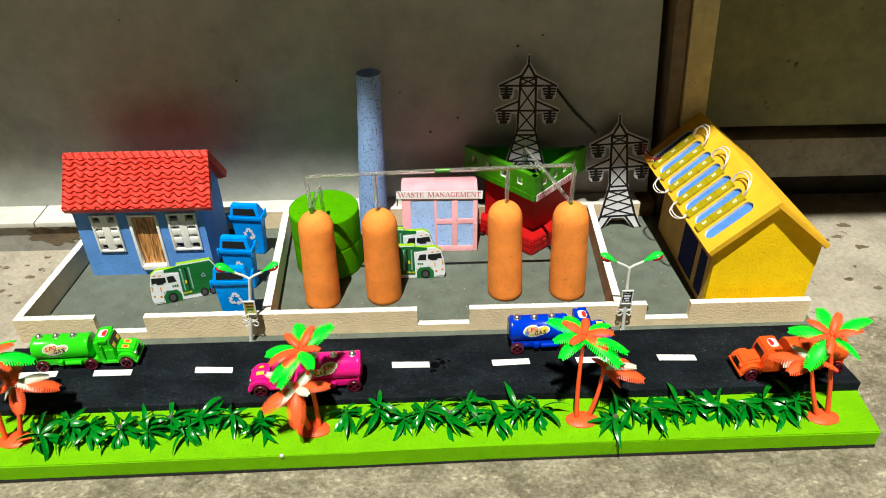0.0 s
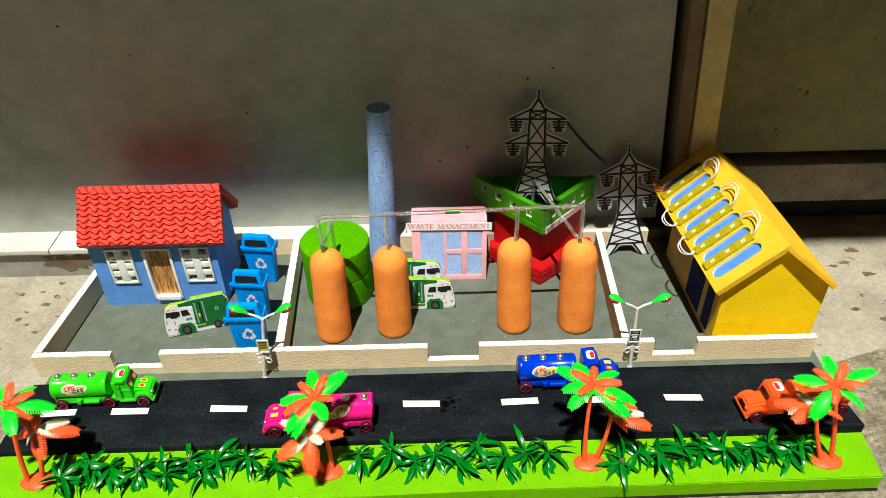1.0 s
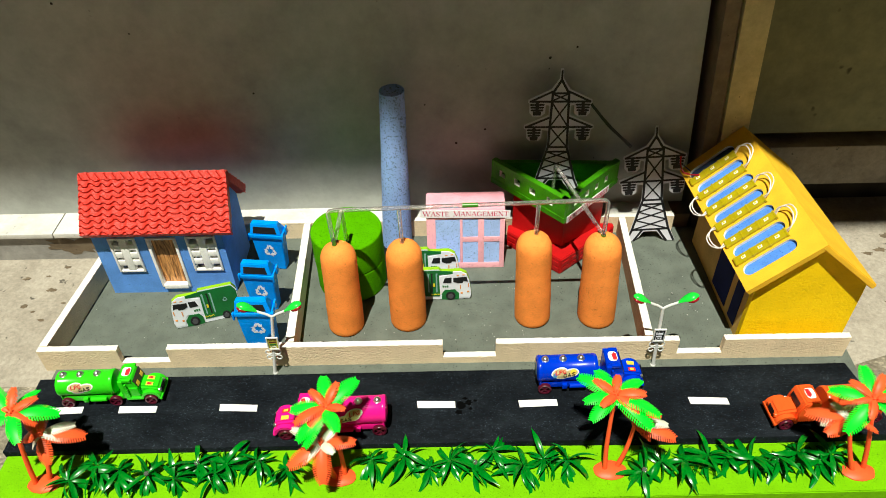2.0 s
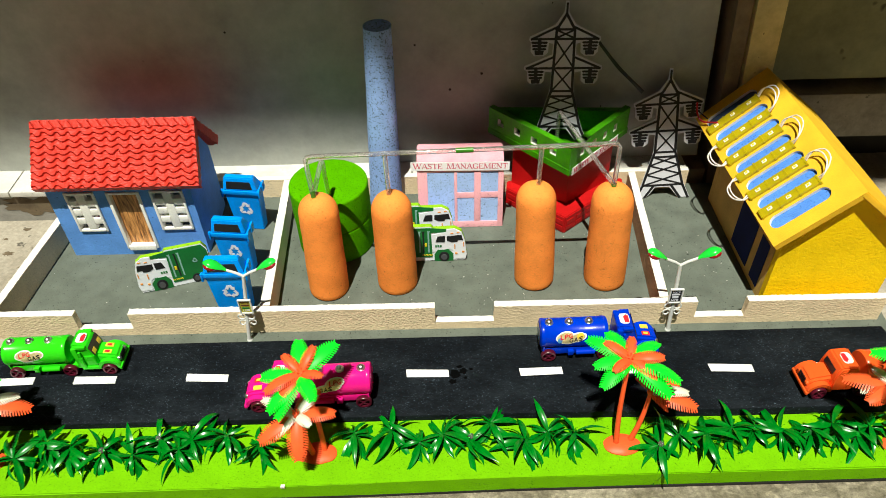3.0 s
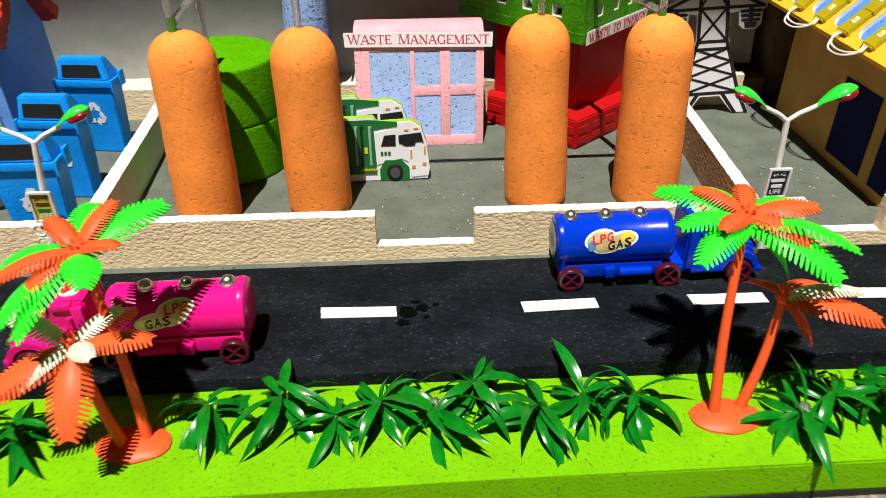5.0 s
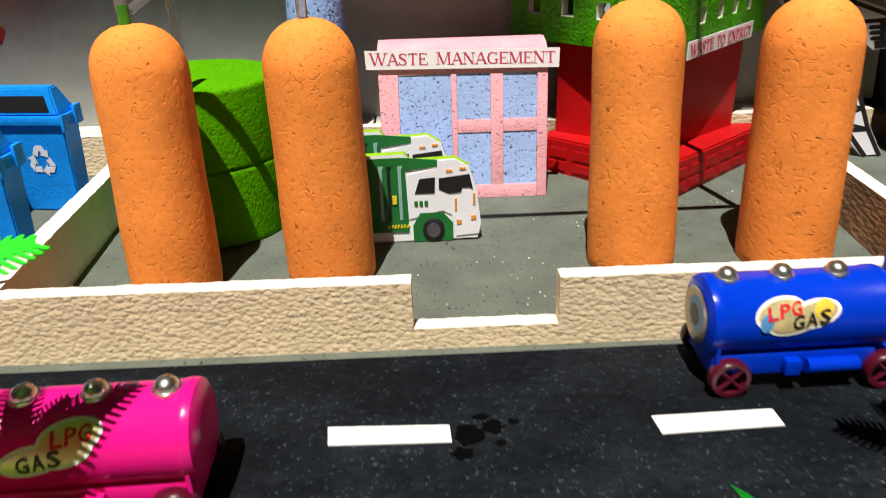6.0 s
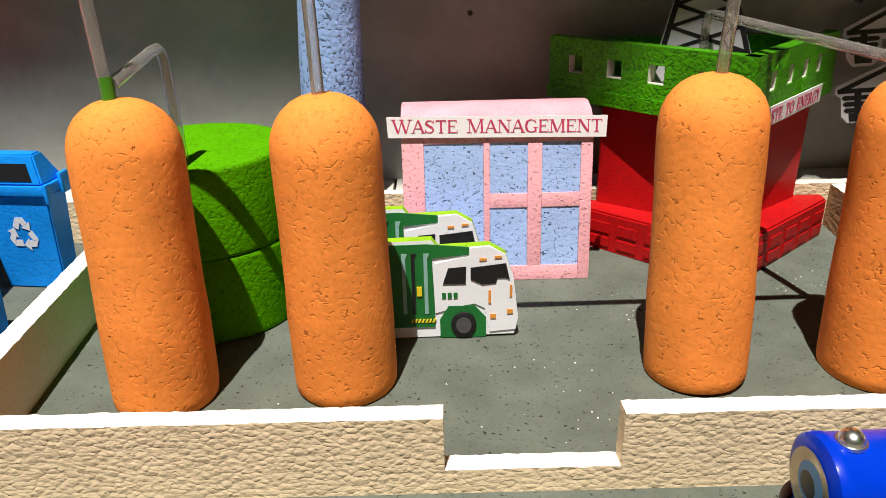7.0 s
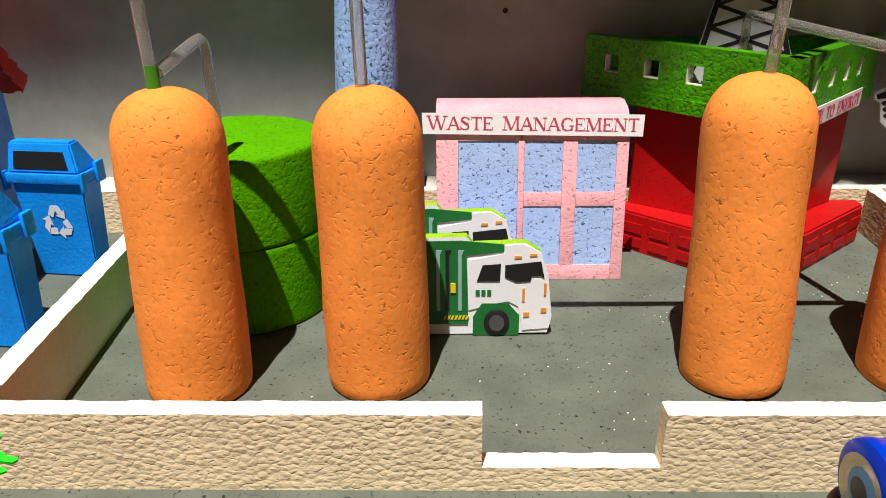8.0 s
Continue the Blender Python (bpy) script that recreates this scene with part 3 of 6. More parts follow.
for x0, x1, y in ((-1.6, -1.07, 1.072), (-1.068, -0.5645, 1.072), (-0.563, -0.479, 1.072), (-0.4785, -0.06, 1.0925), (-0.0585, 0.287, 1.0925)):
    box(bm, x0, x1, y, 1.14, 0.037, 0.0445, bevel=0.001)
solid("sill", bm, M_SILL, "white glazed tile sill with narrow joints", "sill", "structure")

bm = bmesh.new()
prism(bm, [(-6, 0.0447), (0.3060, 0.0447), (0.0480, 3.2), (-6, 3.2)], WALL_Y, 1.33, "xz")
ob = solid("door_1", bm, M_DOORPANEL, "large plain grey painted sheet door, scuffed and spotted", "door", "structure")
bm = bmesh.new()
random.seed(3)
for i in range(26):
    x, z, r = random.uniform(-0.6, 0.28), random.uniform(0.08, 0.5), random.uniform(0.0006, 0.0018)
    lathe(bm, [(0, WALL_Y - 0.0007), (r, WALL_Y - 0.0004), (r * 1.1, WALL_Y + 0.001)], x, 0, 7, axis="y")
    bm.verts.ensure_lookup_table()
    for v in bm.verts[-15:]:
        v.co.z += z
part("dirt_spots", bm, M_GAP, ob)

def leaning_post(bm, x0, x1, y):
    """A post a little out of plumb."""
    lo, hi = -0.080 * (-0.02 - 0.13), -0.080 * (3.2 - 0.13)
    prism(bm, [(x0 + lo, -0.02), (x1 + lo, -0.02), (x1 + hi, 3.2), (x0 + hi, 3.2)], y, 1.34, "xz")


# door frame: brown strip, dark joint, beige post
bm = bmesh.new()
leaning_post(bm, 0.3100, 0.3276, 1.100)
box(bm, 0.2875, 0.3140, 1.0985, 1.30, -0.02, 0.0376, bevel=0.001)
frame_brown = solid("door_frame", bm, M_FRAMEDARK, "brown painted edge strip of the door frame", "door frame", "structure")
bm = bmesh.new()
leaning_post(bm, 0.3300, 0.3621, 1.096)
solid("door_post", bm, M_FRAME, "beige painted frame post, chipped and dusty", "door post", "structure")
bm = bmesh.new()
leaning_post(bm, 0.3278, 0.3298, 1.118)
solid("joint", bm, M_GAP, "dark joint between frame strip and post", "joint", "structure")

# recess right of the post
bm = bmesh.new()
box(bm, 0.05, 6, 1.165, 1.33, 0.1235, 3.2)
solid("wall_panel", bm, M_SHUTTER, "dull olive grey painted panel, scuffed", "panel", "structure")
# solid boxes fill the gap; its shade is in their dark colour
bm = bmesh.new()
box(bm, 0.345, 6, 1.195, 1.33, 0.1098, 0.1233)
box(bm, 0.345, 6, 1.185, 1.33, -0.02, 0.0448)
solid("gap", bm, M_GAP, "gap under the panel, its shade put into a dark fill", "gap", "structure")
bm = bmesh.new()
box(bm, 0.345, 6, 1.150, 1.33, 0.045, 0.1096, bevel=0.003)
solid("threshold", bm, M_RAIL, "weathered grey concrete threshold rail", "threshold", "structure")

# unseen roof added overhead, its bent edge keeps the sun off the upper door
CAN_Z = 3.2
def over(x, z):
    k = (CAN_Z - z) / 0.17
    return (x - 0.016 * k, WALL_Y - 0.059 * k)
edge = [over(-6, 0.095), over(-0.115, 0.088), over(0.010, -0.050), over(0.105, -0.050), over(0.21, -0.018), over(6, -0.018)]
bm = bmesh.new()
prism(bm, edge + [(6, 4), (-6, 4)], CAN_Z, CAN_Z + 0.12, "xy")
solid("porch_roof", bm, M_FRAMEDARK, "plain dark slab added out of view to shade the upper door", "roof", "structure")

# unseen wall added to close the place behind and cut bounced light
bm = bmesh.new()
box(bm, -6, 6, -2.4, -2.2, -0.05, 2.2)
solid("wall_south", bm, M_STEP, "plain grey wall added out of view, opposite the door", "wall", "structure")

# ---- the model's board, road and walls ----
board = thing("model_board", pose(0, 0, 0), "foam model board, lime green and grey, lying on concrete", "model board")
bm = bmesh.new()
prism(bm, [(-0.489, 0.6748), (-0.085, 0.6815), (0.034, 0.6843), (0.4335, 0.6878), (0.4385, 0.7535), (-0.4875, 0.7495)], -0.0018, Z0, "xy")
bmesh.ops.bevel(bm, geom=bm.edges[:], offset=0.0012, segments=2, affect="EDGES")
part("lawn_strip", bm, M_LIME, board, "bright lime green painted foam strip")
bm = bmesh.new()
for v in prism(bm, [(-0.4875, 0.75), (0.4385, 0.754), (0.446, 1.092), (-0.476, 1.0915)], -0.0018, Z0, "xy"):
    if v.co.z > 0.01:
        v.co.z = zf(v.co.y)
part("yard_board", bm, M_GREY, board, "grey painted foam board with small pits")

# sheet added under the board; its black is the shade in the gap there
bm = bmesh.new()
prism(bm, [(-0.4890, 0.6746), (-0.085, 0.6813), (0.034, 0.6841), (0.4335, 0.6876), (0.4455, 1.091), (-0.4755, 1.0905)], -0.0060, -0.0019, "xy")
part("base_sheet", bm, M_UNDERSHADE, board, "thin black sheet standing in for the shade under the board")

def bank(bm, base=None):
    """The road slab warps up towards its east end; what lies below base stays."""
    for v in bm.verts:
        k = 0.0036 * min(max(v.co.x, 0) / 0.235, 1.0)
        v.co.y -= k
        if base is None or v.co.z > base:
            v.co.z += k


road = thing("model_road", pose(0, 0, 0), "black painted foam road slab with white paper lane marks", "road", kind="structure")
bm = bmesh.new()
rings = []
for i in range(41):
    x = -0.4885 + 0.9255 * i / 40
    k = (x + 0.4885) / 0.9255
    y0, y1, xb = 0.7415 + 0.006 * k, 0.8365 + 0.005 * k, x - 0.0165 * max(x, 0) / 0.437
    e = 0.0010
    rings.append([bm.verts.new(p) for p in ((x, y0, Z0 - 0.001), (x, y0, ZR - e), (x, y0 + e * 0.3, ZR - e * 0.3), (x, y0 + e, ZR), (xb, y1 - e, ZR), (xb, y1 - e * 0.3, ZR - e * 0.3), (xb, y1, ZR - e), (xb, y1, Z0 - 0.001))])
for a, b in zip(rings, rings[1:]):
    for q in range(8):
        bm.faces.new((a[q], a[(q + 1) % 8], b[(q + 1) % 8], b[q]))
bm.faces.new(rings[0])
bm.faces.new(rings[-1])
bmesh.ops.recalc_face_normals(bm, faces=bm.faces[:])
bank(bm, Z0 + 0.002)
part("road_slab", bm, M_ROAD, road)
for i, x in enumerate((-0.465, -0.384, -0.274, -0.166, -0.0587, 0.0515, 0.144, 0.234, 0.328)):
    bm = bmesh.new()
    s = 0.0004 * ((i * 7) % 5 - 2)
    prism(bm, [(x + 0.0005, 0.788 + s), (x + 0.0415, 0.788 - s), (x + 0.041, 0.7965 - s), (x - 0.0005, 0.797 + s)], ZR, ZR + 0.0004, "xy")
    bank(bm)
    part("lane_mark", bm, M_DASH, road, "white paper strip")

bm = bmesh.new()
random.seed(8)
for cx, cy, r0 in ((-0.0115, 0.7915, 0.0062), (-0.0035, 0.7945, 0.0042), (-0.0135, 0.7820, 0.0040), (-0.0065, 0.8000, 0.0026), (0.0040, 0.7970, 0.0020), (-0.0010, 0.7865, 0.0018)):
    prism(bm, [(cx + r0 * (1 + random.uniform(-0.35, 0.35)) * math.cos(2 * math.pi * i / 16), cy + 0.8 * r0 * (1 + random.uniform(-0.35, 0.35)) * math.sin(2 * math.pi * i / 16)) for i in range(16)], ZR - 0.0004, ZR + 0.00012 + 0.00002 * r0 * 100, "xy")
bank(bm)
part("glue_stain", bm, M_GLUE, road, "dark dried glue stain")

ZW = 0.0468


def compound_wall(name, spans, label, face=M_TAN):
    """spans: (outline in plan, top). Tan textured sides and a white cut top."""
    w = thing(name, pose(0, 0, 0), label, "wall", kind="structure")
    for outline, top in spans:
        bm = bmesh.new()
        prism(bm, outline, 0.013, top, "xy")
        for f in bm.faces:
            f.material_index = 1 if abs(f.normal.z) > 0.5 else 0
        bm.normal_update()
        for f in bm.faces:
            f.material_index = 1 if abs(f.normal.z) > 0.5 else 0
        long = max(e.calc_length() for e in bm.edges)
        bmesh.ops.subdivide_edges(bm, edges=[e for e in bm.edges if e.calc_length() > 0.012 and abs(e.verts[0].co.z - e.verts[1].co.z) < 0.005], cuts=max(6, int(long / 0.0022)), use_grid_fill=True)
        for v in bm.verts:
            if v.co.z > Z0 + 0.001:
                q = noise.noise(v.co * 420) * 0.00035 + noise.noise(v.co * 130) * 0.0003
                v.co += Vector((q * 0.7, q, noise.noise(v.co * 380 + Vector((5, 0, 0))) * 0.0004))
        part("foam_strip", bm, [face, M_WHITE], w)
    return w


def fr(x0, x1, y=0.8595, t=0.0078):
    return [(x0, y), (x1, y), (x1, y + t), (x0, y + t)]


LOW = 0.0248
compound_wall("compound_wall_front", [
    (fr(-0.4955, -0.4035), ZW), (fr(-0.4035, -0.3465), LOW), (fr(-0.3465, -0.0305), ZW), (fr(-0.0305, 0.0305), LOW),
    (fr(0.0305, 0.2385), ZW), (fr(0.2385, 0.29), LOW), (fr(0.29, 0.4318), ZW)],
    "low tan foam front wall with white cut top and three gate gaps")
compound_wall("compound_wall_west", [([(-0.4955, 0.8682), (-0.4865, 0.8682), (-0.4655, 1.0825), (-0.4745, 1.0825)], ZW)], "low tan foam side wall with white cut top")
compound_wall("compound_wall_north", [([(-0.4745, 1.083), (0.2868, 1.083), (0.2868, 1.0905), (-0.4745, 1.0905)], ZW)], "low tan foam back wall with white cut top")
compound_wall("divider_wall_west", [([(-0.2115, 0.8687), (-0.2015, 0.8687), (-0.2105, 1.0825), (-0.2195, 1.0825)], ZW - 0.0003)], "low white foam divider wall between two yards", M_WHITE)
compound_wall("divider_wall_east", [([(0.2012, 0.8687), (0.2105, 0.8687), (0.2195, 1.0825), (0.211, 1.0825)], ZW - 0.0003)], "low brown textured foam divider wall with white cut top", M_BROWN)


# ---- orange gas bottles ----
def capsule(x, y, top, r, lean, label, slim=0.92):
    t = thing("gas_cylinder", pose(x, y, zf(y), 0, 0, 0) @ pose(0, 0, 0, lean[0], lean[1], 0) @ pose(0, 0, 0, 0, 0, random.uniform(0, 360)), label, "cylinder", "orange cylinders")
    h = top - zf(y)
    prof = [(r * 0.94, 0), (r * 0.985, 0.0015), (r, 0.006)]
    for i in range(1, 7):
        prof.append((r * (1 + 0.012 * math.sin(i)), 0.008 + (h - r * 0.95 - 0.008) * i / 7))
    for i in range(0, 9):
        a = math.pi / 2 * i / 8
        prof.append((max(r * math.cos(a) ** 0.85, 0) if i < 8 else 0, h - r * 0.95 + r * 0.95 * math.sin(a)))
    bm = bmesh.new()
    lathe(bm, prof, n=40)
    for v in bm.verts:
        k = 1 - (1 - slim) * min(v.co.z / h, 1)
        v.co.x *= k
        v.co.y *= k
        n = noise.noise(v.co * 70 + Vector((x * 50, 0, 0)))
        v.co.x *= 1 + 0.018 * n
        v.co.y *= 1 + 0.018 * n
    part("body", bm, M_ORANGE, t)
    return t


random.seed(11)
capsule(-0.1486, 0.9213, 0.1424, 0.0216, (-2.6, 0.8), "orange painted foam gas cylinder with rounded top and pitted skin", 0.945)
capsule(-0.0726, 0.9290, 0.1419, 0.0222, (0.3, 0.0), "orange painted foam gas cylinder with rounded top and pitted skin", 0.935)
capsule(0.0797, 0.9297, 0.1445, 0.0216, (-3.2, -1.9), "orange painted foam gas cylinder with rounded top and pitted skin", 0.95)
capsule(0.1582, 0.9286, 0.1442, 0.0228, (-1.2, -2.4), "orange painted foam gas cylinder with rounded top and pitted skin", 0.93)

# ---- green drum ----
t = thing("drum", pose(-0.1480, 1.0015, zf(1.0015)) @ Matrix.Scale(1.078, 4, (0, 0, 1)), "round green painted foam tank made of two stacked discs", "tank")
bm = bmesh.new()
lathe(bm, [(0.0430, 0), (0.0436, 0.0008), (0.0438, 0.002), (0.0438, 0.0375), (0.0437, 0.0388), (0.0430, 0.0396), (0.0415, 0.0398)], 0.0004, -0.0003, 64)
part("lower_disc", bm, M_DRUM, t)
bm = bmesh.new()
lathe(bm, [(0.0420, 0.0399), (0.0436, 0.0402), (0.0441, 0.0410), (0.0442, 0.0420), (0.0442, 0.0775), (0.0440, 0.0786), (0.0433, 0.0795), (0.0420, 0.0798)], 0, 0, 64)
part("upper_disc", bm, M_DRUM, t)

# ---- chimney ----
t = thing("chimney", pose(-0.0925, 1.0740, Z0), "tall tapering pale blue foam chimney with pitted surface", "chimney")
bm = bmesh.new()
H = 0.234
prof = []
for i in range(15):
    k = i / 14
    prof.append((0.0208 - 0.0058 * k**0.8, H * k))
lathe(bm, prof, n=36)
for v in bm.verts:
    k = v.co.z / H
    v.co.x += 0.0075 * k
    v.co += Vector((noise.noise(v.co * 60), noise.noise(v.co * 60 + Vector((3, 1, 2))), 0)) * 0.0006
part("shaft", bm, M_CHIM, t)

# ---- pink waste management building ----
t = thing("waste_building", pose(0, 1.0180, Z0, -7.0) @ Matrix.Scale(0.975, 4, (0, 0, 1)), "pink foam building with blue panes and a name strip", "building")
bm = bmesh.new()
PX0, PX1, PD, PH = -0.0495, 0.0505, 0.045, 0.0890
FY = 0.0022
prof = [(FY, 0), (PD, 0), (PD, PH - 0.002)]
for i in range(7):
    a = math.pi / 2 * i / 6
    prof.append((PD - 0.016 + 0.016 * math.cos(a), PH - 0.002 + 0.0105 * math.sin(a)))
for i in range(7):
    a = math.pi / 2 * i / 6
    prof.append((FY + 0.016 - 0.016 * math.sin(a), PH - 0.002 + 0.0105 * math.cos(a)))
prism(bm, prof, PX0, PX1, "yz")
bmesh.ops.bevel(bm, geom=[e for e in bm.edges if abs(e.verts[0].co.x - e.verts[1].co.x) < 1e-6], offset=0.0012, segments=2, affect="EDGES")
part("body", bm, M_PINKTOP, t)
bm = bmesh.new()
# front face pieces: posts and rails stand round the recessed panes
for x0, x1, z0, z1 in (
    (PX0, -0.0380, 0.0, 0.0845), (-0.0068, -0.0035, 0.0085, 0.0845), (0.0443, PX1, 0.0, 0.0845), (-0.0380, 0.0443, 0.0, 0.0085),
    (-0.0380, 0.0443, 0.0778, 0.0845), (0.0165, 0.0240, 0.0085, 0.0778), (-0.0035, 0.0165, 0.0420, 0.0500), (0.0240, 0.0443, 0.0420, 0.0500)):
    box(bm, x0, x1, 0.0, FY + 0.001, z0, z1, bevel=0.0004)
part("front_frame", bm, M_PINK, t, "pitted pink foam bars round the panes")
for nm, x0, x1, z0, z1 in (("door_panel", -0.0380, -0.0068, 0.0085, 0.0778), ("window_pane", -0.0035, 0.0165, 0.0500, 0.0778), ("window_pane", 0.0240, 0.0443, 0.0500, 0.0778),
                           ("window_pane", -0.0035, 0.0165, 0.0085, 0.0420), ("window_pane", 0.0240, 0.0443, 0.0085, 0.0420)):
    bm = bmesh.new()
    box(bm, x0 + 0.0001, x1 - 0.0001, 0.0006, FY + 0.0008, z0 + 0.0001, z1 - 0.0001)
    part(nm, bm, M_PANE, t, "pitted light blue foam panel")
bm = bmesh.new()
prism(bm, [(-0.0562, 0.0820), (0.0566, 0.0800), (0.0570, 0.0913), (-0.0566, 0.0930)], -0.0016, -0.0010, "xz")
ns = part("name_strip", bm, M_SIGN, t, "white paper strip with red capitals")
serif_words("WASTE MANAGEMENT", -0.0540, 0.0545, 0.0836, 0.0067, -0.0165, -0.0016, M_SIGNTEXT, ns, first=1.07)

# ---- garbage lorries: foam cut-outs faced with a print ----
def garbage_truck(m, label, flip):
    t = thing("garbage_truck", m, label, "truck", "garbage truck cut-outs")
    s = -1 if flip else 1
    D = 0.0055

    def gx(x):
        """The cab takes nearly half the length."""
        return 0.0475 - (0.0475 - x) * 1.28 if x > 0.0141 else -0.046 + (x + 0.046) * 0.845

    def P(pts):
        return [(s * gx(x), z) for x, z in pts]
    bm = bmesh.new()
    prism(bm, P([(-0.046, 0.0), (0.046, 0.0015), (0.0475, 0.010), (0.0455, 0.030), (0.0425, 0.041), (0.036, 0.0455), (0.016, 0.0445), (0.013, 0.0485), (-0.040, 0.0475), (-0.046, 0.040)]), 0.0, D, "xz", 0, 1)
    part("foam_body", bm, [M_PAPER, M_LIMEEDGE], t, "foam cut-out with lime edge")
    k = -0.0006

    def face(name, pts, mat, y=k, lab=""):
        b2 = bmesh.new()
        prism(b2, P(pts), y, 0.0001, "xz")
        return part(name, b2, mat, t, lab)
    face("bin_body", [(-0.045, 0.006), (0.014, 0.006), (0.014, 0.016), (0.013, 0.0400), (0.028, 0.0415), (0.028, 0.0450), (0.010, 0.0468), (-0.039, 0.0462), (-0.045, 0.039)], M_TRUCKGREEN, k, "glossy dark green print")
    for x in (-0.005, 0.0005, 0.008):
        face("rib", [(x, 0.013), (x + 0.0022, 0.013), (x + 0.0022, 0.040), (x + 0.0035, 0.0425), (x, 0.0425)], M_TRUCKTEAL if x != 0.0005 else M_BLACK, k * 1.5)
    face("cab_side", [(0.0142, 0.013), (0.0255, 0.0165), (0.030, 0.0175), (0.034, 0.015), (0.036, 0.003), (0.0465, 0.004), (0.0475, 0.010), (0.0455, 0.030), (0.0425, 0.041), (0.036, 0.0453), (0.0283, 0.0445), (0.0283, 0.0408), (0.0146, 0.0375)], M_PAPER, k * 0.9, "white print with worn paper edge")
    face("side_window", [(0.0175, 0.0275), (0.0265, 0.0275), (0.0268, 0.0358), (0.0197, 0.0352)], M_BLACK, k * 1.6)
    face("windscreen", [(0.0285, 0.0295), (0.0330, 0.0270), (0.0385, 0.0275), (0.0390, 0.0300), (0.0425, 0.0300), (0.0440, 0.0290), (0.0425, 0.0370), (0.0285, 0.0352)], M_BLACK, k * 1.6)
    for x in (0.0170, 0.0193, 0.0216):
        face("vent", [(x, 0.0205), (x + 0.0016, 0.0205), (x + 0.0016, 0.0232), (x, 0.0232)], M_TRUCKGREEN, k * 1.6)
    for x, z, w, h in ((0.0355, 0.0175, 0.0010, 0.0065), (0.0440, 0.0205, 0.0010, 0.006), (0.0362, 0.0098, 0.0023, 0.0023), (0.0430, 0.0120, 0.0023, 0.0023), (0.0320, 0.0385, 0.0028, 0.0012), (0.0380, 0.0395, 0.0028, 0.0012)):
        face("marker_light", [(x, z), (x + w, z + 0.0002), (x + w, z + h), (x, z + h)], M_AMBER, k * 1.6)
    face("ladder", [(0.0035, 0.022), (0.0065, 0.022), (0.0065, 0.0265), (0.0035, 0.0265)], M_YELLOWP, k * 2)
    for i in range(7):
        x = -0.001 + i * 0.0022
        face("stripe", [(x, 0.0085), (x + 0.0012, 0.0085), (x + 0.0022, 0.0103), (x + 0.001, 0.0103)], M_YELLOWP, k * 1.6)
    face("wheel_arch", [(0.0160, 0.0005), (0.0160, 0.0095), (0.0195, 0.0165), (0.0300, 0.0165), (0.0345, 0.0105), (0.0345, 0.0005)], M_TRUCKGREEN, k * 1.2)
    for x, r in ((0.0255, 0.0066), (-0.0205, 0.0056), (-0.0345, 0.0056)):
        b2 = bmesh.new()
        lathe(b2, [(r, 0), (r, 0.0014), (r * 0.9, 0.0018)], 0, 0, 18, axis="y")
        for v in b2.verts:
            v.co = Vector((v.co.x + s * gx(x), 0.0001 - v.co.y, v.co.z + r + 0.0004))
        w = part("wheel", b2, M_TYRE, t)
        b2 = bmesh.new()
        lathe(b2, [(r * 0.62, 0.0017), (r * 0.6, 0.0021), (r * 0.2, 0.0019), (0, 0.0023)], 0, 0, 14, axis="y")
        for v in b2.verts:
            v.co = Vector((v.co.x + s * gx(x), 0.0001 - v.co.y, v.co.z + r + 0.0004))
        part("rim", b2, M_RIM, w)
    recycle_mark(t, pose(s * -0.028, k * 1.6, 0.029), 0.0035, M_TRUCKTEAL)
    return t


def recycle_mark(parent, m, r, mat):
    """Three bent arrows that chase one another."""
    bm = bmesh.new()
    for i in range(3):
        c, s = math.cos(radians(-120 * i)), math.sin(radians(-120 * i))
        for pts in ([(-0.50, 0.42), (-0.22, 0.90), (0.00, 0.62), (-0.20, 0.26)],
                    [(-0.17, 0.90), (0.24, 0.90), (0.42, 0.60), (0.13, 0.44), (0.03, 0.62)],
                    [(0.61, 0.70), (0.54, 0.20), (0.00, 0.36)]):
            prism(bm, [((x * c - z * s) * r, (x * s + z * c) * r) for x, z in pts], -0.0002, 0.0, "xz")
    ob = part("recycling_mark", bm, mat, parent, "pale recycling arrows")
    ob.matrix_basis = m
    return ob


garbage_truck(pose(-0.0380, 0.9610, zf(0.961), -3, 0, 0) @ Matrix.Scale(0.89, 4, (1, 0, 0)) @ Matrix.Scale(1.03, 4), "green and white printed garbage truck cut-out in the yard", False)
garbage_truck(pose(-0.0525, 0.9960, zf(0.996), -3, 0, 0) @ Matrix.Scale(0.88, 4, (1, 0, 0)) @ Matrix.Scale(1.06, 4), "green and white printed garbage truck cut-out standing behind another truck", False)
garbage_truck(pose(-0.3190, 0.9305, zf(0.9305), -4, 0, 17.5) @ Matrix.Scale(0.89, 4, (1, 0, 0)) @ Matrix.Scale(0.97, 4) @ Matrix.Scale(1.10, 4, (0, 0, 1)), "green and white printed garbage truck cut-out beside the blue bins", True)


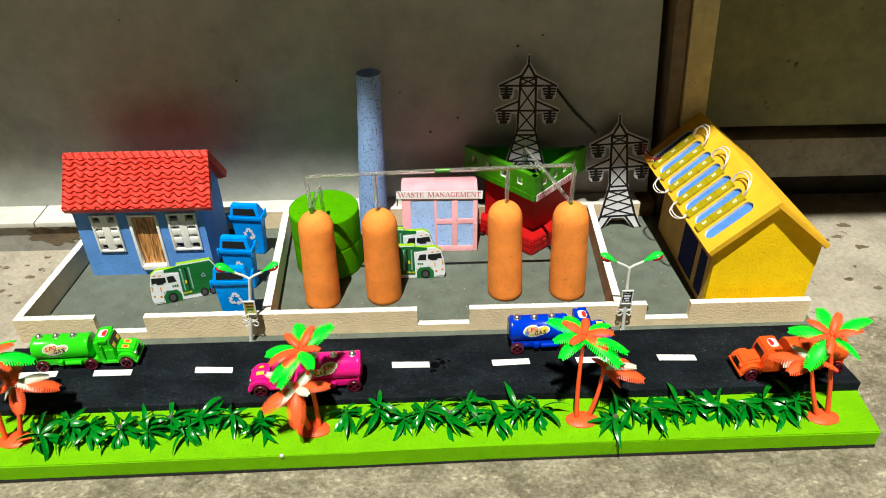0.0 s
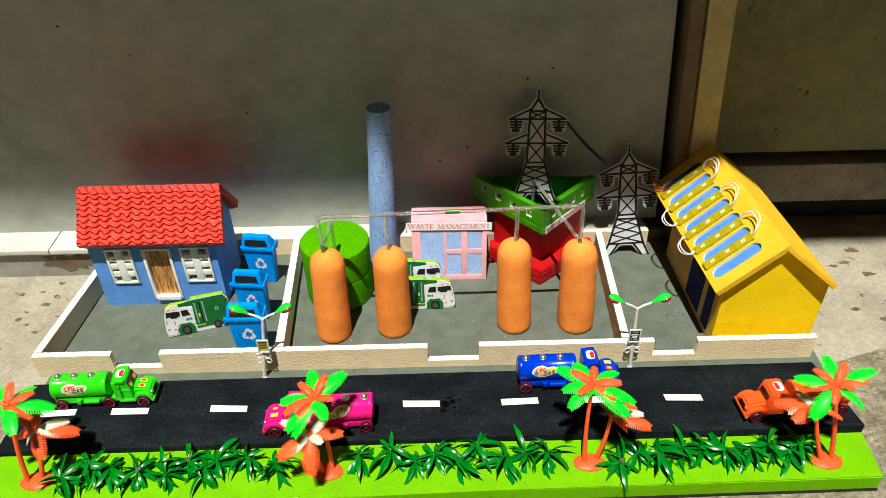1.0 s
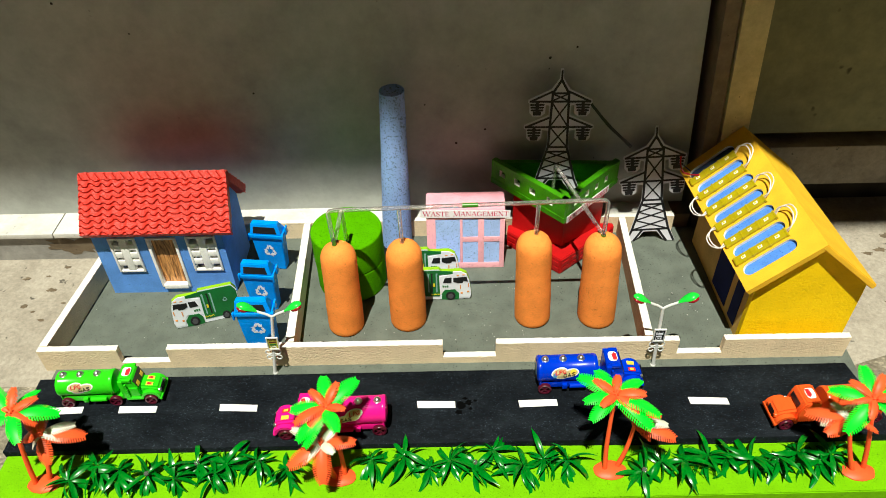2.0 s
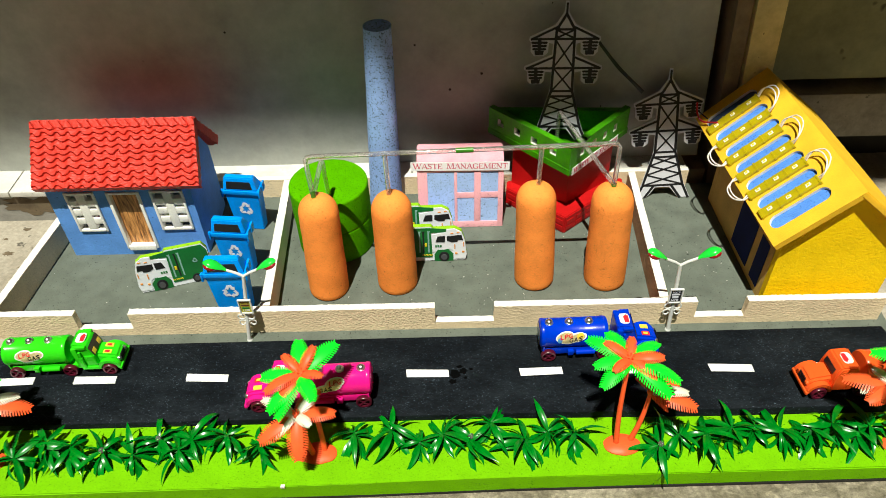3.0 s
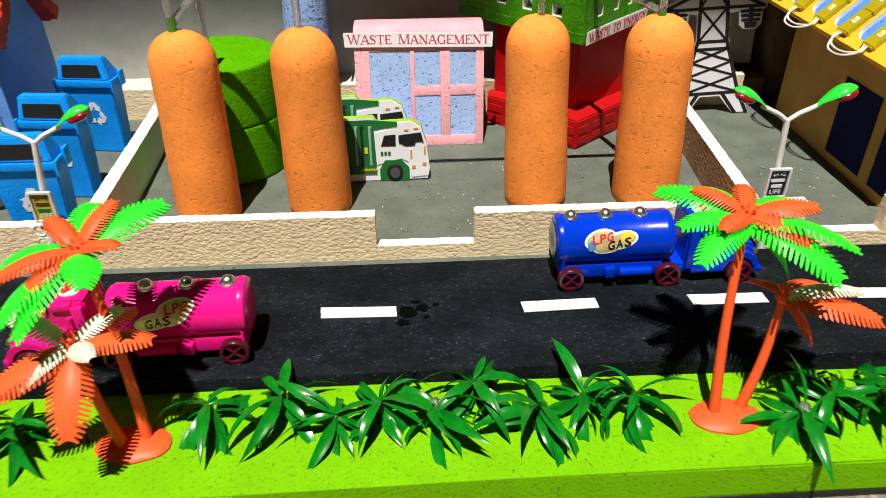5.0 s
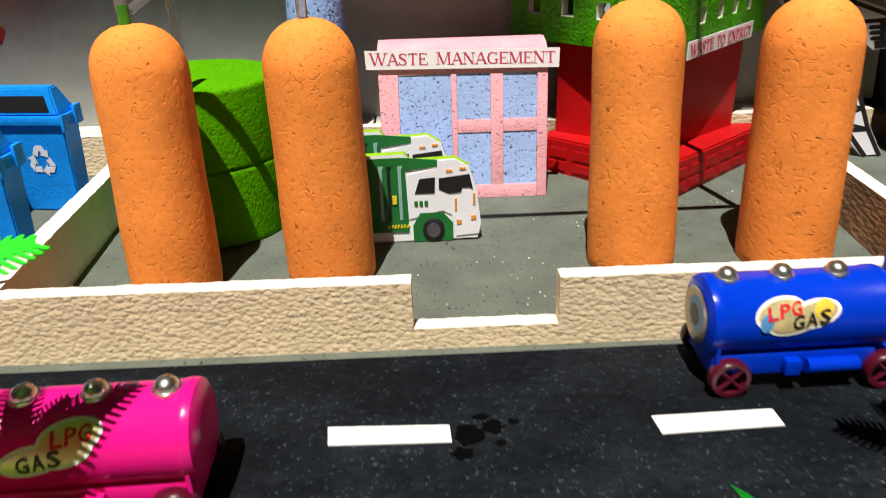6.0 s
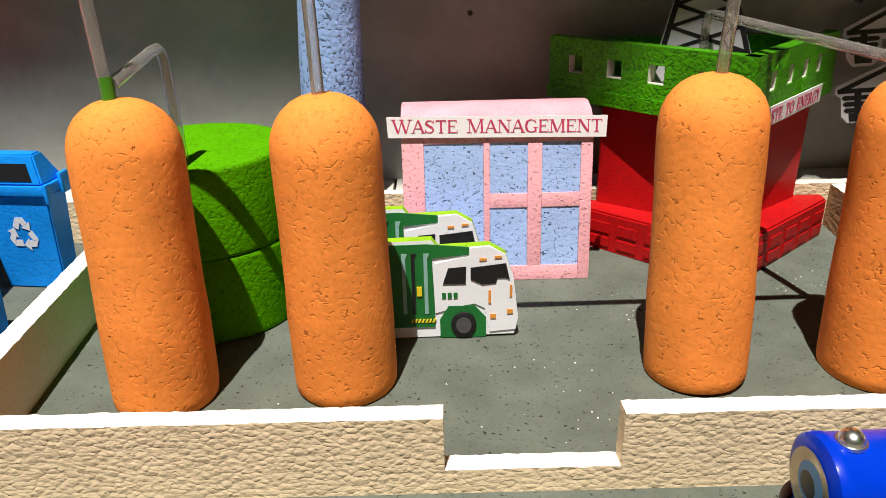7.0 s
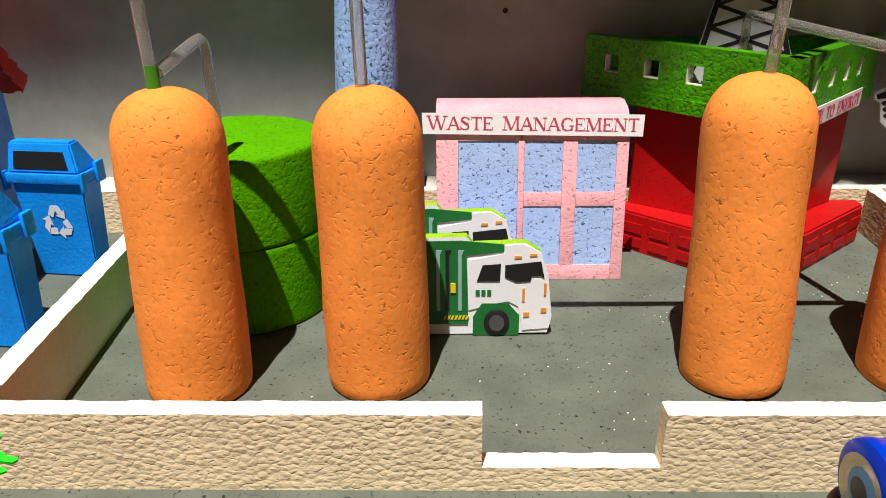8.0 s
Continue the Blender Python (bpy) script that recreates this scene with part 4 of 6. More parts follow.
# ---- blue bins ----
def litter_bin(m, label):
    t = thing("recycling_bin", m, label, "bin", "blue recycling bins")
    bm = bmesh.new()
    w0, w1, d0, d1, h = 0.0185, 0.0222, 0.0062, 0.0078, 0.0505
    lo = [bm.verts.new(p) for p in ((-w0, -d0, 0), (w0, -d0, 0), (w0, d0, 0), (-w0, d0, 0))]
    hi = [bm.verts.new(p) for p in ((-w1, -d1, h), (w1, -d1, h), (w1, d1, h), (-w1, d1, h))]
    bm.faces.new(lo), bm.faces.new(hi)
    for i in range(4):
        bm.faces.new((lo[i], lo[(i + 1) % 4], hi[(i + 1) % 4], hi[i]))
    bmesh.ops.bevel(bm, geom=bm.edges[:], offset=0.0008, segments=2, affect="EDGES")
    part("body", bm, M_BIN, t)
    bm = bmesh.new()
    box(bm, -0.0238, 0.0238, -0.0098, 0.0092, h, h + 0.0052, bevel=0.001)
    box(bm, -0.0256, -0.0232, -0.0108, -0.0070, h - 0.0035, h + 0.0062, bevel=0.0007)
    box(bm, 0.0232, 0.0256, -0.0108, -0.0070, h - 0.0035, h + 0.0062, bevel=0.0007)
    box(bm, 0.0232, 0.0256, 0.002, 0.0085, h - 0.002, h + 0.0085, bevel=0.0007)
    part("rim", bm, M_BIN, t)
    bm = bmesh.new()
    a, b2, h2 = h + 0.0052, h + 0.0200, h
    lo = [bm.verts.new(p) for p in ((-0.0222, -0.0090, a), (0.0222, -0.0090, a), (0.0222, 0.0086, a), (-0.0222, 0.0086, a))]
    hi = [bm.verts.new(p) for p in ((-0.0195, -0.0062, b2), (0.0185, -0.0062, b2), (0.0180, 0.0012, b2), (-0.0192, 0.0012, b2))]
    bm.faces.new(lo), bm.faces.new(hi)
    for i in range(4):
        bm.faces.new((lo[i], lo[(i + 1) % 4], hi[(i + 1) % 4], hi[i]))
    bmesh.ops.bevel(bm, geom=bm.edges[:], offset=0.0009, segments=2, affect="EDGES")
    lid = part("lid", bm, M_BIN, t)
    bm = bmesh.new()
    vs = prism(bm, [(-0.0172, 0.0580), (0.0165, 0.0580), (0.0142, 0.0662), (-0.0162, 0.0662)], -0.00895, -0.0055, "xz")
    for v in vs:
        v.co.y += (v.co.z - 0.0580) * 0.19
    part("opening", bm, M_BLACK, lid, "dark mouth of the bin")
    recycle_mark(t, pose(0.001, -0.00735, 0.0300, 1.8, 0, 0), 0.0100, M_CARD)
    return t


litter_bin(pose(-0.2545, 1.0300, zf(1.03), 0, 0, -7) @ Matrix.Scale(1.09, 4) @ Matrix.Scale(0.84, 4, (1, 0, 0)), "bright blue foam recycling bin with white arrows, by the back wall")
litter_bin(pose(-0.2530, 0.9570, zf(0.957), 0, 0, -6) @ Matrix.Scale(1.09, 4) @ Matrix.Scale(0.80, 4, (1, 0, 0)), "bright blue foam recycling bin with white arrows, between two bins")
litter_bin(pose(-0.2465, 0.8960, zf(0.896), 0, 0, 0) @ Matrix.Scale(1.09, 4) @ Matrix.Scale(0.86, 4, (1, 0, 0)), "bright blue foam recycling bin with white arrows, behind the front wall")


# ---- blue house ----
t = thing("blue_house", pose(-0.3760, 0.9835, zf(0.98)), "small blue foam house with red tiled roof and white windows", "house")
HW, HD, HH = 0.0795, 0.086, 0.0985
openings = [(-0.0595, -0.0275, 0.0385, 0.0930), (-0.0110, 0.0200, 0.0120, 0.0900), (0.0350, 0.0705, 0.0385, 0.0935)]
bm = bmesh.new()
T = 0.009
# front wall in pieces round the openings
xs = [-HW, -0.0595, -0.0275, -0.0110, 0.0200, 0.0350, 0.0705, HW]
for i in range(7):
    x0, x1 = xs[i], xs[i + 1]
    hit = [o for o in openings if abs(o[0] - x0) < 1e-6]
    if hit:
        z0, z1 = hit[0][2], hit[0][3]
        box(bm, x0, x1, 0, T, 0, z0)
        box(bm, x0, x1, 0, T, z1, HH)
    else:
        box(bm, x0, x1, 0, T, 0, HH)
bmesh.ops.remove_doubles(bm, verts=bm.verts, dist=1e-5)
part("front_wall", bm, M_BLUE, t)
for nm, s in (("side_wall", -1), ("side_wall", 1)):
    bm = bmesh.new()
    x0, x1 = sorted((s * HW, s * (HW - T)))
    prism(bm, [(T + 0.0001, 0), (HD, 0), (HD, HH), (HD * 0.58, HH + 0.042), (T + 0.0001, HH + 0.003)], x0, x1, "yz")
    part(nm, bm, M_BLUE, t)
bm = bmesh.new()
box(bm, -HW + T, HW - T, HD - T, HD, 0, HH)
part("back_wall", bm, M_BLUE, t)
# screen behind the window openings; its blue-grey stands for shade on white foam
bm = bmesh.new()
box(bm, -HW + T, HW - T, T + 0.004, T + 0.006, 0, HH)
part("inner_screen", bm, M_WINDOWSHADE, t, "pale slate screen behind the windows, shade put into its colour")


def lattice_window(x0, x1, z0, z1):
    bm = bmesh.new()
    y0, y1 = -0.0022, 0.006
    f = 0.0028
    box(bm, x0, x0 + f, y0, y1, z0, z1, bevel=0.0005)
    box(bm, x1 - f, x1, y0, y1, z0, z1, bevel=0.0005)
    box(bm, x0 + f, x1 - f, y0, y1, z0, z0 + f, bevel=0.0005)
    box(bm, x0 + f, x1 - f, y0, y1, z1 - f, z1, bevel=0.0005)
    w = part("window", bm, M_TRIM, t, "white foam window with eight small openings")
    b2 = bmesh.new()
    mx = (x0 + x1) / 2
    box(b2, mx - 0.0048, mx + 0.0048, y0 + 0.0005, y1, z0 + f, z1 - f, bevel=0.0008)
    part("mullion", b2, M_TRIM, w)
    rows = 4
    step = (z1 - z0 - 2 * f) / rows
    for i in range(1, rows):
        for a, b in ((x0 + f, mx - 0.0048), (mx + 0.0048, x1 - f)):
            b2 = bmesh.new()
            zc = z0 + f + step * i
            box(b2, a, b, y0 + 0.0004, y1, zc - 0.0043, zc + 0.0043, bevel=0.001)
            part("bar", b2, M_TRIM, w)


lattice_window(-0.0600, -0.0270, 0.0380, 0.0935)
lattice_window(0.0345, 0.0710, 0.0380, 0.0940)
bm = bmesh.new()
box(bm, -0.0140, -0.0102, -0.0018, 0.0065, 0.0105, 0.0925, bevel=0.0006)
box(bm, 0.0192, 0.0228, -0.0018, 0.0065, 0.0105, 0.0925, bevel=0.0006)
box(bm, -0.0102, 0.0192, -0.0018, 0.0065, 0.0895, 0.0925, bevel=0.0006)
box(bm, -0.0110, 0.0200, -0.0035, 0.0065, 0.0090, 0.0155, bevel=0.0006)
dfr = part("door_frame", bm, M_TRIM, t, "rough white foam door frame with a threshold")
bm = bmesh.new()
box(bm, -0.0100, 0.0190, 0.0035, 0.0060, 0.0156, 0.0893)
part("door", bm, M_DOOR, t, "brown wood-grain door")


# the roof: moulded sheet with wavy courses
def tiled_slope(name, x0, x1, ridge, eave, rows, thick=0.006, skew=0.0):
    """ridge, eave: (y, z)."""
    bm = bmesh.new()
    r, e = Vector((0, *ridge)), Vector((0, *eave))
    along = e - r
    nrm = Vector((0, -along.z, along.y)).normalized()
    if nrm.z < 0:
        nrm = -nrm
    nu, nv = 270, int(20 * rows)
    grid = []
    for j in range(nv + 1):
        v = j / nv
        row = []
        for i in range(nu + 1):
            x = x0 + (x1 - x0) * i / nu
            wob = noise.noise(Vector((x * 70, v * 6, 1.0))) * 0.30
            if v < 0.11:
                q = x / 0.0105 - v * 5
                q -= math.floor(q)
                h = 0.0010 + 0.0010 * q - (0.0011 if q < 0.12 else 0)
            else:
                s = math.sin(2 * math.pi * x / 0.0134 + 0.6 + 1.5 * noise.noise(Vector((x * 45, v * 7, 4))))
                scallop = (0.25 + 0.07 * math.sin(v * 31 + x * 60)) * s + 0.08 * abs(s)
                ph = (v - 0.11) / 0.89 * rows + scallop + wob
                f = ph - math.floor(ph)
                h = 0.0015 * f**1.2 - (0.0011 if f < 0.12 else 0)
            h += noise.noise(Vector((x * 260, v * 40, 2))) * 0.00030 + noise.noise(Vector((x * 700, v * 110, 5))) * 0.00022
            p = Vector((x + skew * v, 0, 0)) + r + along * v + nrm * h
            row.append(bm.verts.new(p))
        grid.append(row)
    for j in range(nv):
        for i in range(nu):
            bm.faces.new((grid[j][i], grid[j][i + 1], grid[j + 1][i + 1], grid[j + 1][i])).smooth = True
    rim = [grid[0][i] for i in range(nu + 1)] + [grid[j][nu] for j in range(1, nv + 1)] + [grid[nv][i] for i in range(nu - 1, -1, -1)] + [grid[j][0] for j in range(nv - 1, 0, -1)]
    low = [bm.verts.new(v.co - nrm * thick) for v in rim]
    for k in range(len(rim)):
        q = (k + 1) % len(rim)
        bm.faces.new((rim[k], low[k], low[q], rim[q]))
    bm.faces.new(low)
    return part(name, bm, M_ROOF, t, "red painted moulded tile sheet")


RIDGE = (0.0525, 0.1520)
tiled_slope("roof_front", -0.0940, 0.0860, RIDGE, (-0.0129, 0.1084), 9.2, 0.009, skew=0.011)
tiled_slope("roof_back", -0.0940, 0.0860, (0.0528, 0.1516), (0.0925, 0.1010), 6.0, 0.010, skew=0.006)

# ---- red and green three-cornered building ----
t = thing("energy_building", pose(0.1240, 1.0040, zf(1.004)), "three-cornered red foam building with a moss green parapet", "building")
PF, PL, PR = Vector((-0.0035, 0)), Vector((-0.0875, 0.0905)), Vector((0.0770, 0.0825))


bm = bmesh.new()
prism(bm, [(-0.0015, -0.0020), (0.0785, 0.0640), (0.0785, 0.0730), (-0.0640, 0.0730), (-0.0665, 0.0575)], 0.0, 0.0245, "xy")
bmesh.ops.bevel(bm, geom=bm.edges[:], offset=0.0012, segments=2, affect="EDGES")
pl = part("plinth", bm, M_REDFOAM, t, "red foam plinth with shallow panels")
for a, b, n in (((-0.0015, -0.0020), (-0.0665, 0.0575), 5), ((-0.0015, -0.0020), (0.0785, 0.0640), 6)):
    a, b = Vector(a), Vector(b)
    d = (b - a)
    out = Vector((d.y, -d.x)).normalized()
    if out.y > 0:
        out = -out
    for i in range(n):
        for z0, z1 in ((0.004, 0.0095), (0.0125, 0.0185)):
            p, q = a + d * ((i + 0.15) / n), a + d * ((i + 0.85) / n)
            bm = bmesh.new()
            prism(bm, [tuple(p - out * 0.0005), tuple(q - out * 0.0005), tuple(q + out * 0.0007), tuple(p + out * 0.0007)], z0, z1, "xy")
            part("panel", bm, M_REDFOAM, pl)
bm = bmesh.new()
prism(bm, [(0.002, 0.0250), (0.0600, 0.0690), (0.0600, 0.0725), (-0.0590, 0.0725), (-0.0590, 0.0690)], 0.0245, 0.0848, "xy")
part("body", bm, M_REDFOAM, t)


def parapet_side(a, b, z0, z1, holes, thick, hole_w, hole_z):
    """A foam wall along a to b with square holes through it."""
    a, b = Vector(a), Vector(b)
    d = (b - a)
    L = d.length
    d.normalize()
    inn = Vector((-d.y, d.x))
    if inn.y < 0:
        inn = -inn
    bm = bmesh.new()

    def block(s0, s1, za, zb):
        p = [a + d * s0, a + d * s1, a + d * s1 + inn * thick, a + d * s0 + inn * thick]
        prism(bm, [tuple(v) for v in p], za, zb, "xy")
    cuts = [0.0]
    for s in holes:
        cuts += [s - hole_w / 2, s + hole_w / 2]
    cuts.append(L)
    for i in range(len(cuts) - 1):
        block(cuts[i], cuts[i + 1], z0, hole_z[0])
        block(cuts[i], cuts[i + 1], hole_z[1], z1)
        if i % 2 == 0:
            block(cuts[i], cuts[i + 1], hole_z[0], hole_z[1])
    bmesh.ops.remove_doubles(bm, verts=bm.verts, dist=1e-5)
    bm.normal_update()
    side = part("parapet", bm, M_GREENFOAM, t, "moss green foam parapet with square holes")
    for s in holes:
        b2 = bmesh.new()
        p0, p1 = a + d * (s - hole_w / 2), a + d * (s + hole_w / 2)
        h0, h1 = hole_z
        for q, r2, za, zb in ((p0, p0 + d * 0.0005, h0, h1), (p1 - d * 0.0005, p1, h0, h1), (p0, p1, h0, h0 + 0.0005)):
            prism(b2, [tuple(q + inn * 0.0006), tuple(r2 + inn * 0.0006), tuple(r2 + inn * (thick - 0.0006)), tuple(q + inn * (thick - 0.0006))], za, zb, "xy")
        part("hole_lining", b2, M_WHITE, side, "bare white foam inside the hole")


GZ0, GZ1 = 0.0848, 0.1200
LA = (PL - PF).length
LB = (PR - PF).length
parapet_side(PF, PL, GZ0 + 0.0075, GZ1, [LA * k for k in (0.2, 0.43, 0.64, 0.85)], 0.0075, 0.0098, (0.1005, 0.1105))
parapet_side(PF, PR, GZ0 + 0.0075, GZ1, [LB * k for k in (0.2, 0.4, 0.58, 0.76)], 0.0075, 0.0078, (0.1005, 0.1105))
bm = bmesh.new()
prism(bm, [(PL.x + 0.008, PL.y - 0.0065), (PR.x - 0.008, PR.y - 0.0065), (PR.x, PR.y + 0.001), (PL.x, PL.y + 0.001)], GZ0 + 0.0075, GZ1 - 0.001, "xy")
part("parapet_back", bm, M_GREENFOAM, t)
bm = bmesh.new()
prism(bm, [(PF.x, -0.0012), (PR.x + 0.001, PR.y), (PL.x - 0.001, PL.y)], GZ0, GZ0 + 0.0075, "xy")
part("deck", bm, M_GREENFOAM, t, "moss green foam deck slab")
bm = bmesh.new()
d = (PR - PF).normalized()
out = Vector((d.y, -d.x))
p, q = PF + d * 0.004 + out * 0.0012, PF + d * 0.094 + out * 0.0012
prism(bm, [tuple(p), tuple(q), tuple(q + out * 0.0006), tuple(p + out * 0.0006)], GZ0 - 0.0015, GZ0 + 0.0085, "xy")
ns = part("name_strip", bm, M_SIGN, t, "white paper strip with red capitals")
mid = (p + q) / 2 + out * 0.00075
ang = math.degrees(math.atan2(d.y, d.x))
serif_words("WASTE TO ENERGY", -0.0425, 0.0425, 0.0, 0.0066, 0.0, 0.0, M_SIGNTEXT, ns, pose(mid.x, mid.y, GZ0 + 0.0002, 0, 0, ang))


# ---- electricity pylons: printed card cut-outs ----
def pylon(m, label):
    t = thing("pylon", m, label, "pylon", "printed pylons")
    H = 0.160
    right = [(0.0345, 0.0), (0.0262, 0.0185), (0.0156, 0.0550), (0.0138, 0.0635), (0.0134, 0.0835), (0.0212, 0.0845), (0.0216, 0.0735), (0.0258, 0.0698), (0.0372, 0.0698), (0.0410, 0.0738), (0.0414, 0.0845),
             (0.0450, 0.0868), (0.0446, 0.0908), (0.0138, 0.1036), (0.0132, 0.1160), (0.0182, 0.1175), (0.0187, 0.1062), (0.0236, 0.1022), (0.0344, 0.1022), (0.0385, 0.1070), (0.0388, 0.1182),
             (0.0408, 0.1202), (0.0402, 0.1240), (0.0118, 0.1370), (0.0024, 0.1510), (0.0018, H + 0.003)]
    outline = [(-x, z) for x, z in right[::-1]] + [(-0.0205, 0.0), (-0.0085, 0.0150), (0.0085, 0.0150), (0.0205, 0.0)] + right
    # one loop: left side downwards, along the feet, right side upwards
    bm = bmesh.new()
    prism(bm, outline, 0.0, 0.0016, "xz")
    part("card", bm, M_PRINTCARD, t, "white card cut round the print")

    def bars(name, segs, w):
        for a, b in segs:
            a, b = Vector(a), Vector(b)
            d = (b - a).normalized()
            n = Vector((-d.y, d.x)) * w / 2
            e = d * w * 0.35
            bm = bmesh.new()
            prism(bm, [tuple(a - e - n), tuple(b + e - n), tuple(b + e + n), tuple(a - e + n)], -0.0003, 0.0001, "xz")
            part(name, bm, M_BLACK, t)

    def both(segs):
        return segs + [((-a[0], a[1]), (-b[0], b[1])) for a, b in segs]
    # legs and body edges
    bars("leg", both([((0.0325, 0.0), (0.0245, 0.0175)), ((0.0225, 0.0), (0.0110, 0.0168)), ((0.0245, 0.0175), (0.0142, 0.0550)), ((0.0142, 0.0550), (0.0122, 0.0615)), ((0.0122, 0.0615), (0.0116, 0.0870)), ((0.0116, 0.0870), (0.0102, 0.1320)), ((0.0102, 0.1320), (0.0, 0.1490))]), 0.0030)
    bars("mast", [((0, 0.1490), (0, 0.1605))], 0.0024)
    # cross bars
    bars("crossbar", [((-0.0245, 0.0178), (0.0245, 0.0178)), ((-0.0142, 0.0550), (0.0142, 0.0550)), ((-0.0122, 0.0612), (0.0122, 0.0612)), ((-0.0425, 0.0882), (0.0425, 0.0882)),
                      ((-0.0380, 0.1215), (0.0380, 0.1215)), ((-0.0102, 0.1322), (0.0102, 0.1322))], 0.0026)
    bars("arm", both([((0.0425, 0.0882), (0.0114, 0.1012)), ((0.0380, 0.1215), (0.0102, 0.1345))]), 0.0026)

    def w(z):
        return 0.0245 - 0.0103 * (z - 0.0178) / 0.0372
    zs = [0.0178, 0.0320, 0.0440, 0.0550]
    lace = []
    for a, b in zip(zs, zs[1:]):
        lace += [((-w(a), a), (w(b), b)), ((w(a), a), (-w(b), b))]
    for a, b in ((0.0620, 0.0875), (0.0890, 0.1205), (0.1220, 0.1318)):
        lace += [((-0.0115, a), (0.0106, b)), ((0.0115, a), (-0.0106, b))]
    bars("brace", lace, 0.0020)
    # insulators
    for x, z in ((0.0315, 0.0882), (-0.0315, 0.0882), (0.0290, 0.1215), (-0.0290, 0.1215)):
        bm = bmesh.new()
        for i, w in enumerate((0.0094, 0.0086, 0.0080)):
            c = z - 0.0040 - 0.0036 * i
            prism(bm, [(x - w, c - 0.0004), (x - w * 0.86, c - 0.0013), (x + w * 0.86, c - 0.0013), (x + w, c - 0.0004), (x + w, c + 0.0004), (x + w * 0.86, c + 0.0013), (x - w * 0.86, c + 0.0013), (x - w, c + 0.0004)], -0.0003, 0.0001, "xz")
        prism(bm, [(x - 0.0048, z - 0.0178), (x + 0.0048, z - 0.0178), (x + 0.0054, z - 0.0128), (x - 0.0054, z - 0.0128)], -0.00031, 0.0001, "xz")
        prism(bm, [(x - 0.0020, z - 0.013), (x + 0.0020, z - 0.013), (x + 0.0020, z + 0.001), (x - 0.0020, z + 0.001)], -0.00032, 0.0001, "xz")
        part("insulator", bm, M_BLACK, t)
    return t


pylon(pose(0.2530, 1.0640, zf(1.0640), -14.5, -2.6, 0), "printed black and white pylon card leaning back beside the yellow house")
pylon(pose(0.1140, 1.0550, 0.1150, -14, 1.0, 0) @ Matrix.Scale(0.95, 4), "printed black and white pylon card standing on the green parapet building")

# ---- yellow house with solar roof ----
t = thing("yellow_house", pose(0, 0, 0), "yellow foam house with steep roof and blue slots", "house")
FL, FR, BR, BL = (0.3165, 0.8835), (0.4365, 0.8825), (0.4280, 1.0620), (0.3110, 1.0620)
RF, RB = Vector((0.3695, 0.8750, 0.1735)), Vector((0.3505, 1.0940, 0.1805))
EL, ER = Vector((0.3012, 0.8725, 0.1098)), Vector((0.4392, 0.8700, 0.1175))
run = RB - RF


def roof_z(x, y):
    """Underside of the roof over a place."""
    k = (y - RF.y) / run.y
    rx, rz = RF.x + run.x * k, RF.z + run.z * k
    if x < rx:
        s = (RF.z - EL.z) / (RF.x - EL.x)
        return rz - (rx - x) * s - 0.008
    s = (RF.z - ER.z) / (ER.x - RF.x)
    return rz - (x - rx) * s - 0.008


def wall_piece(name, a, b, mid_ridge, mat=M_YELLOW, label=""):
    bm = bmesh.new()
    a, b = Vector(a), Vector(b)
    pts = [a, b]
    if mid_ridge:
        k = (a.y - RF.y) / run.y
        pts = [a, Vector((RF.x + run.x * k, a.y + (b.y - a.y) * 0.45)), b]
    d = (b - a).normalized()
    inn = Vector((-d.y, d.x))
    c = Vector((0.365, 0.97))
    if (c - a).dot(inn) < 0:
        inn = -inn
    lo, hi, lo2, hi2 = [], [], [], []
    for p in pts:
        q = p + inn * 0.008
        z = roof_z(p.x, p.y)
        lo.append(bm.verts.new((p.x, p.y, zf(p.y)))), hi.append(bm.verts.new((p.x, p.y, z)))
        lo2.append(bm.verts.new((q.x, q.y, zf(q.y)))), hi2.append(bm.verts.new((q.x, q.y, z)))
    for i in range(len(pts) - 1):
        bm.faces.new((lo[i], lo[i + 1], hi[i + 1], hi[i]))
        bm.faces.new((lo2[i], hi2[i], hi2[i + 1], lo2[i + 1]))
        bm.faces.new((hi[i], hi[i + 1], hi2[i + 1], hi2[i]))
        bm.faces.new((lo[i], lo2[i], lo2[i + 1], lo[i + 1]))
    bm.faces.new((lo[0], hi[0], hi2[0], lo2[0])), bm.faces.new((lo[-1], lo2[-1], hi2[-1], hi[-1]))
    return part(name, bm, mat, t, label)


# west side and back walls are a duller, darker yellow than the others
wall_piece("gable_wall", FL, FR, True)
wall_piece("side_wall", (BL[0], BL[1] - 0.0001), (FL[0], FL[1] + 0.0085), False, M_OCHRE, "dull ochre foam side wall")
wall_piece("side_wall", (FR[0], FR[1] + 0.0085), (BR[0], BR[1] - 0.0001), False)
wall_piece("gable_wall", BR, BL, True, M_OCHRE, "dull ochre foam back wall")

# dark painted openings on the side wall
a, b = Vector(FL), Vector(BL)
d = b - a
out = Vector((-d.y, d.x)).normalized()
if out.x > 0:
    out = -out
for k0, k1, z1, nm in ((0.10, 0.21, 0.083, "painted_window"), (0.28, 0.53, 0.083, "painted_door")):
    p, q = a + d * k0, a + d * k1
    bm = bmesh.new()
    prism(bm, [tuple(p), tuple(q), tuple(q + out * 0.0006), tuple(p + out * 0.0006)], Z0 + 0.006, z1, "xy")
    part(nm, bm, M_NAVY, t, "dark navy painted opening")


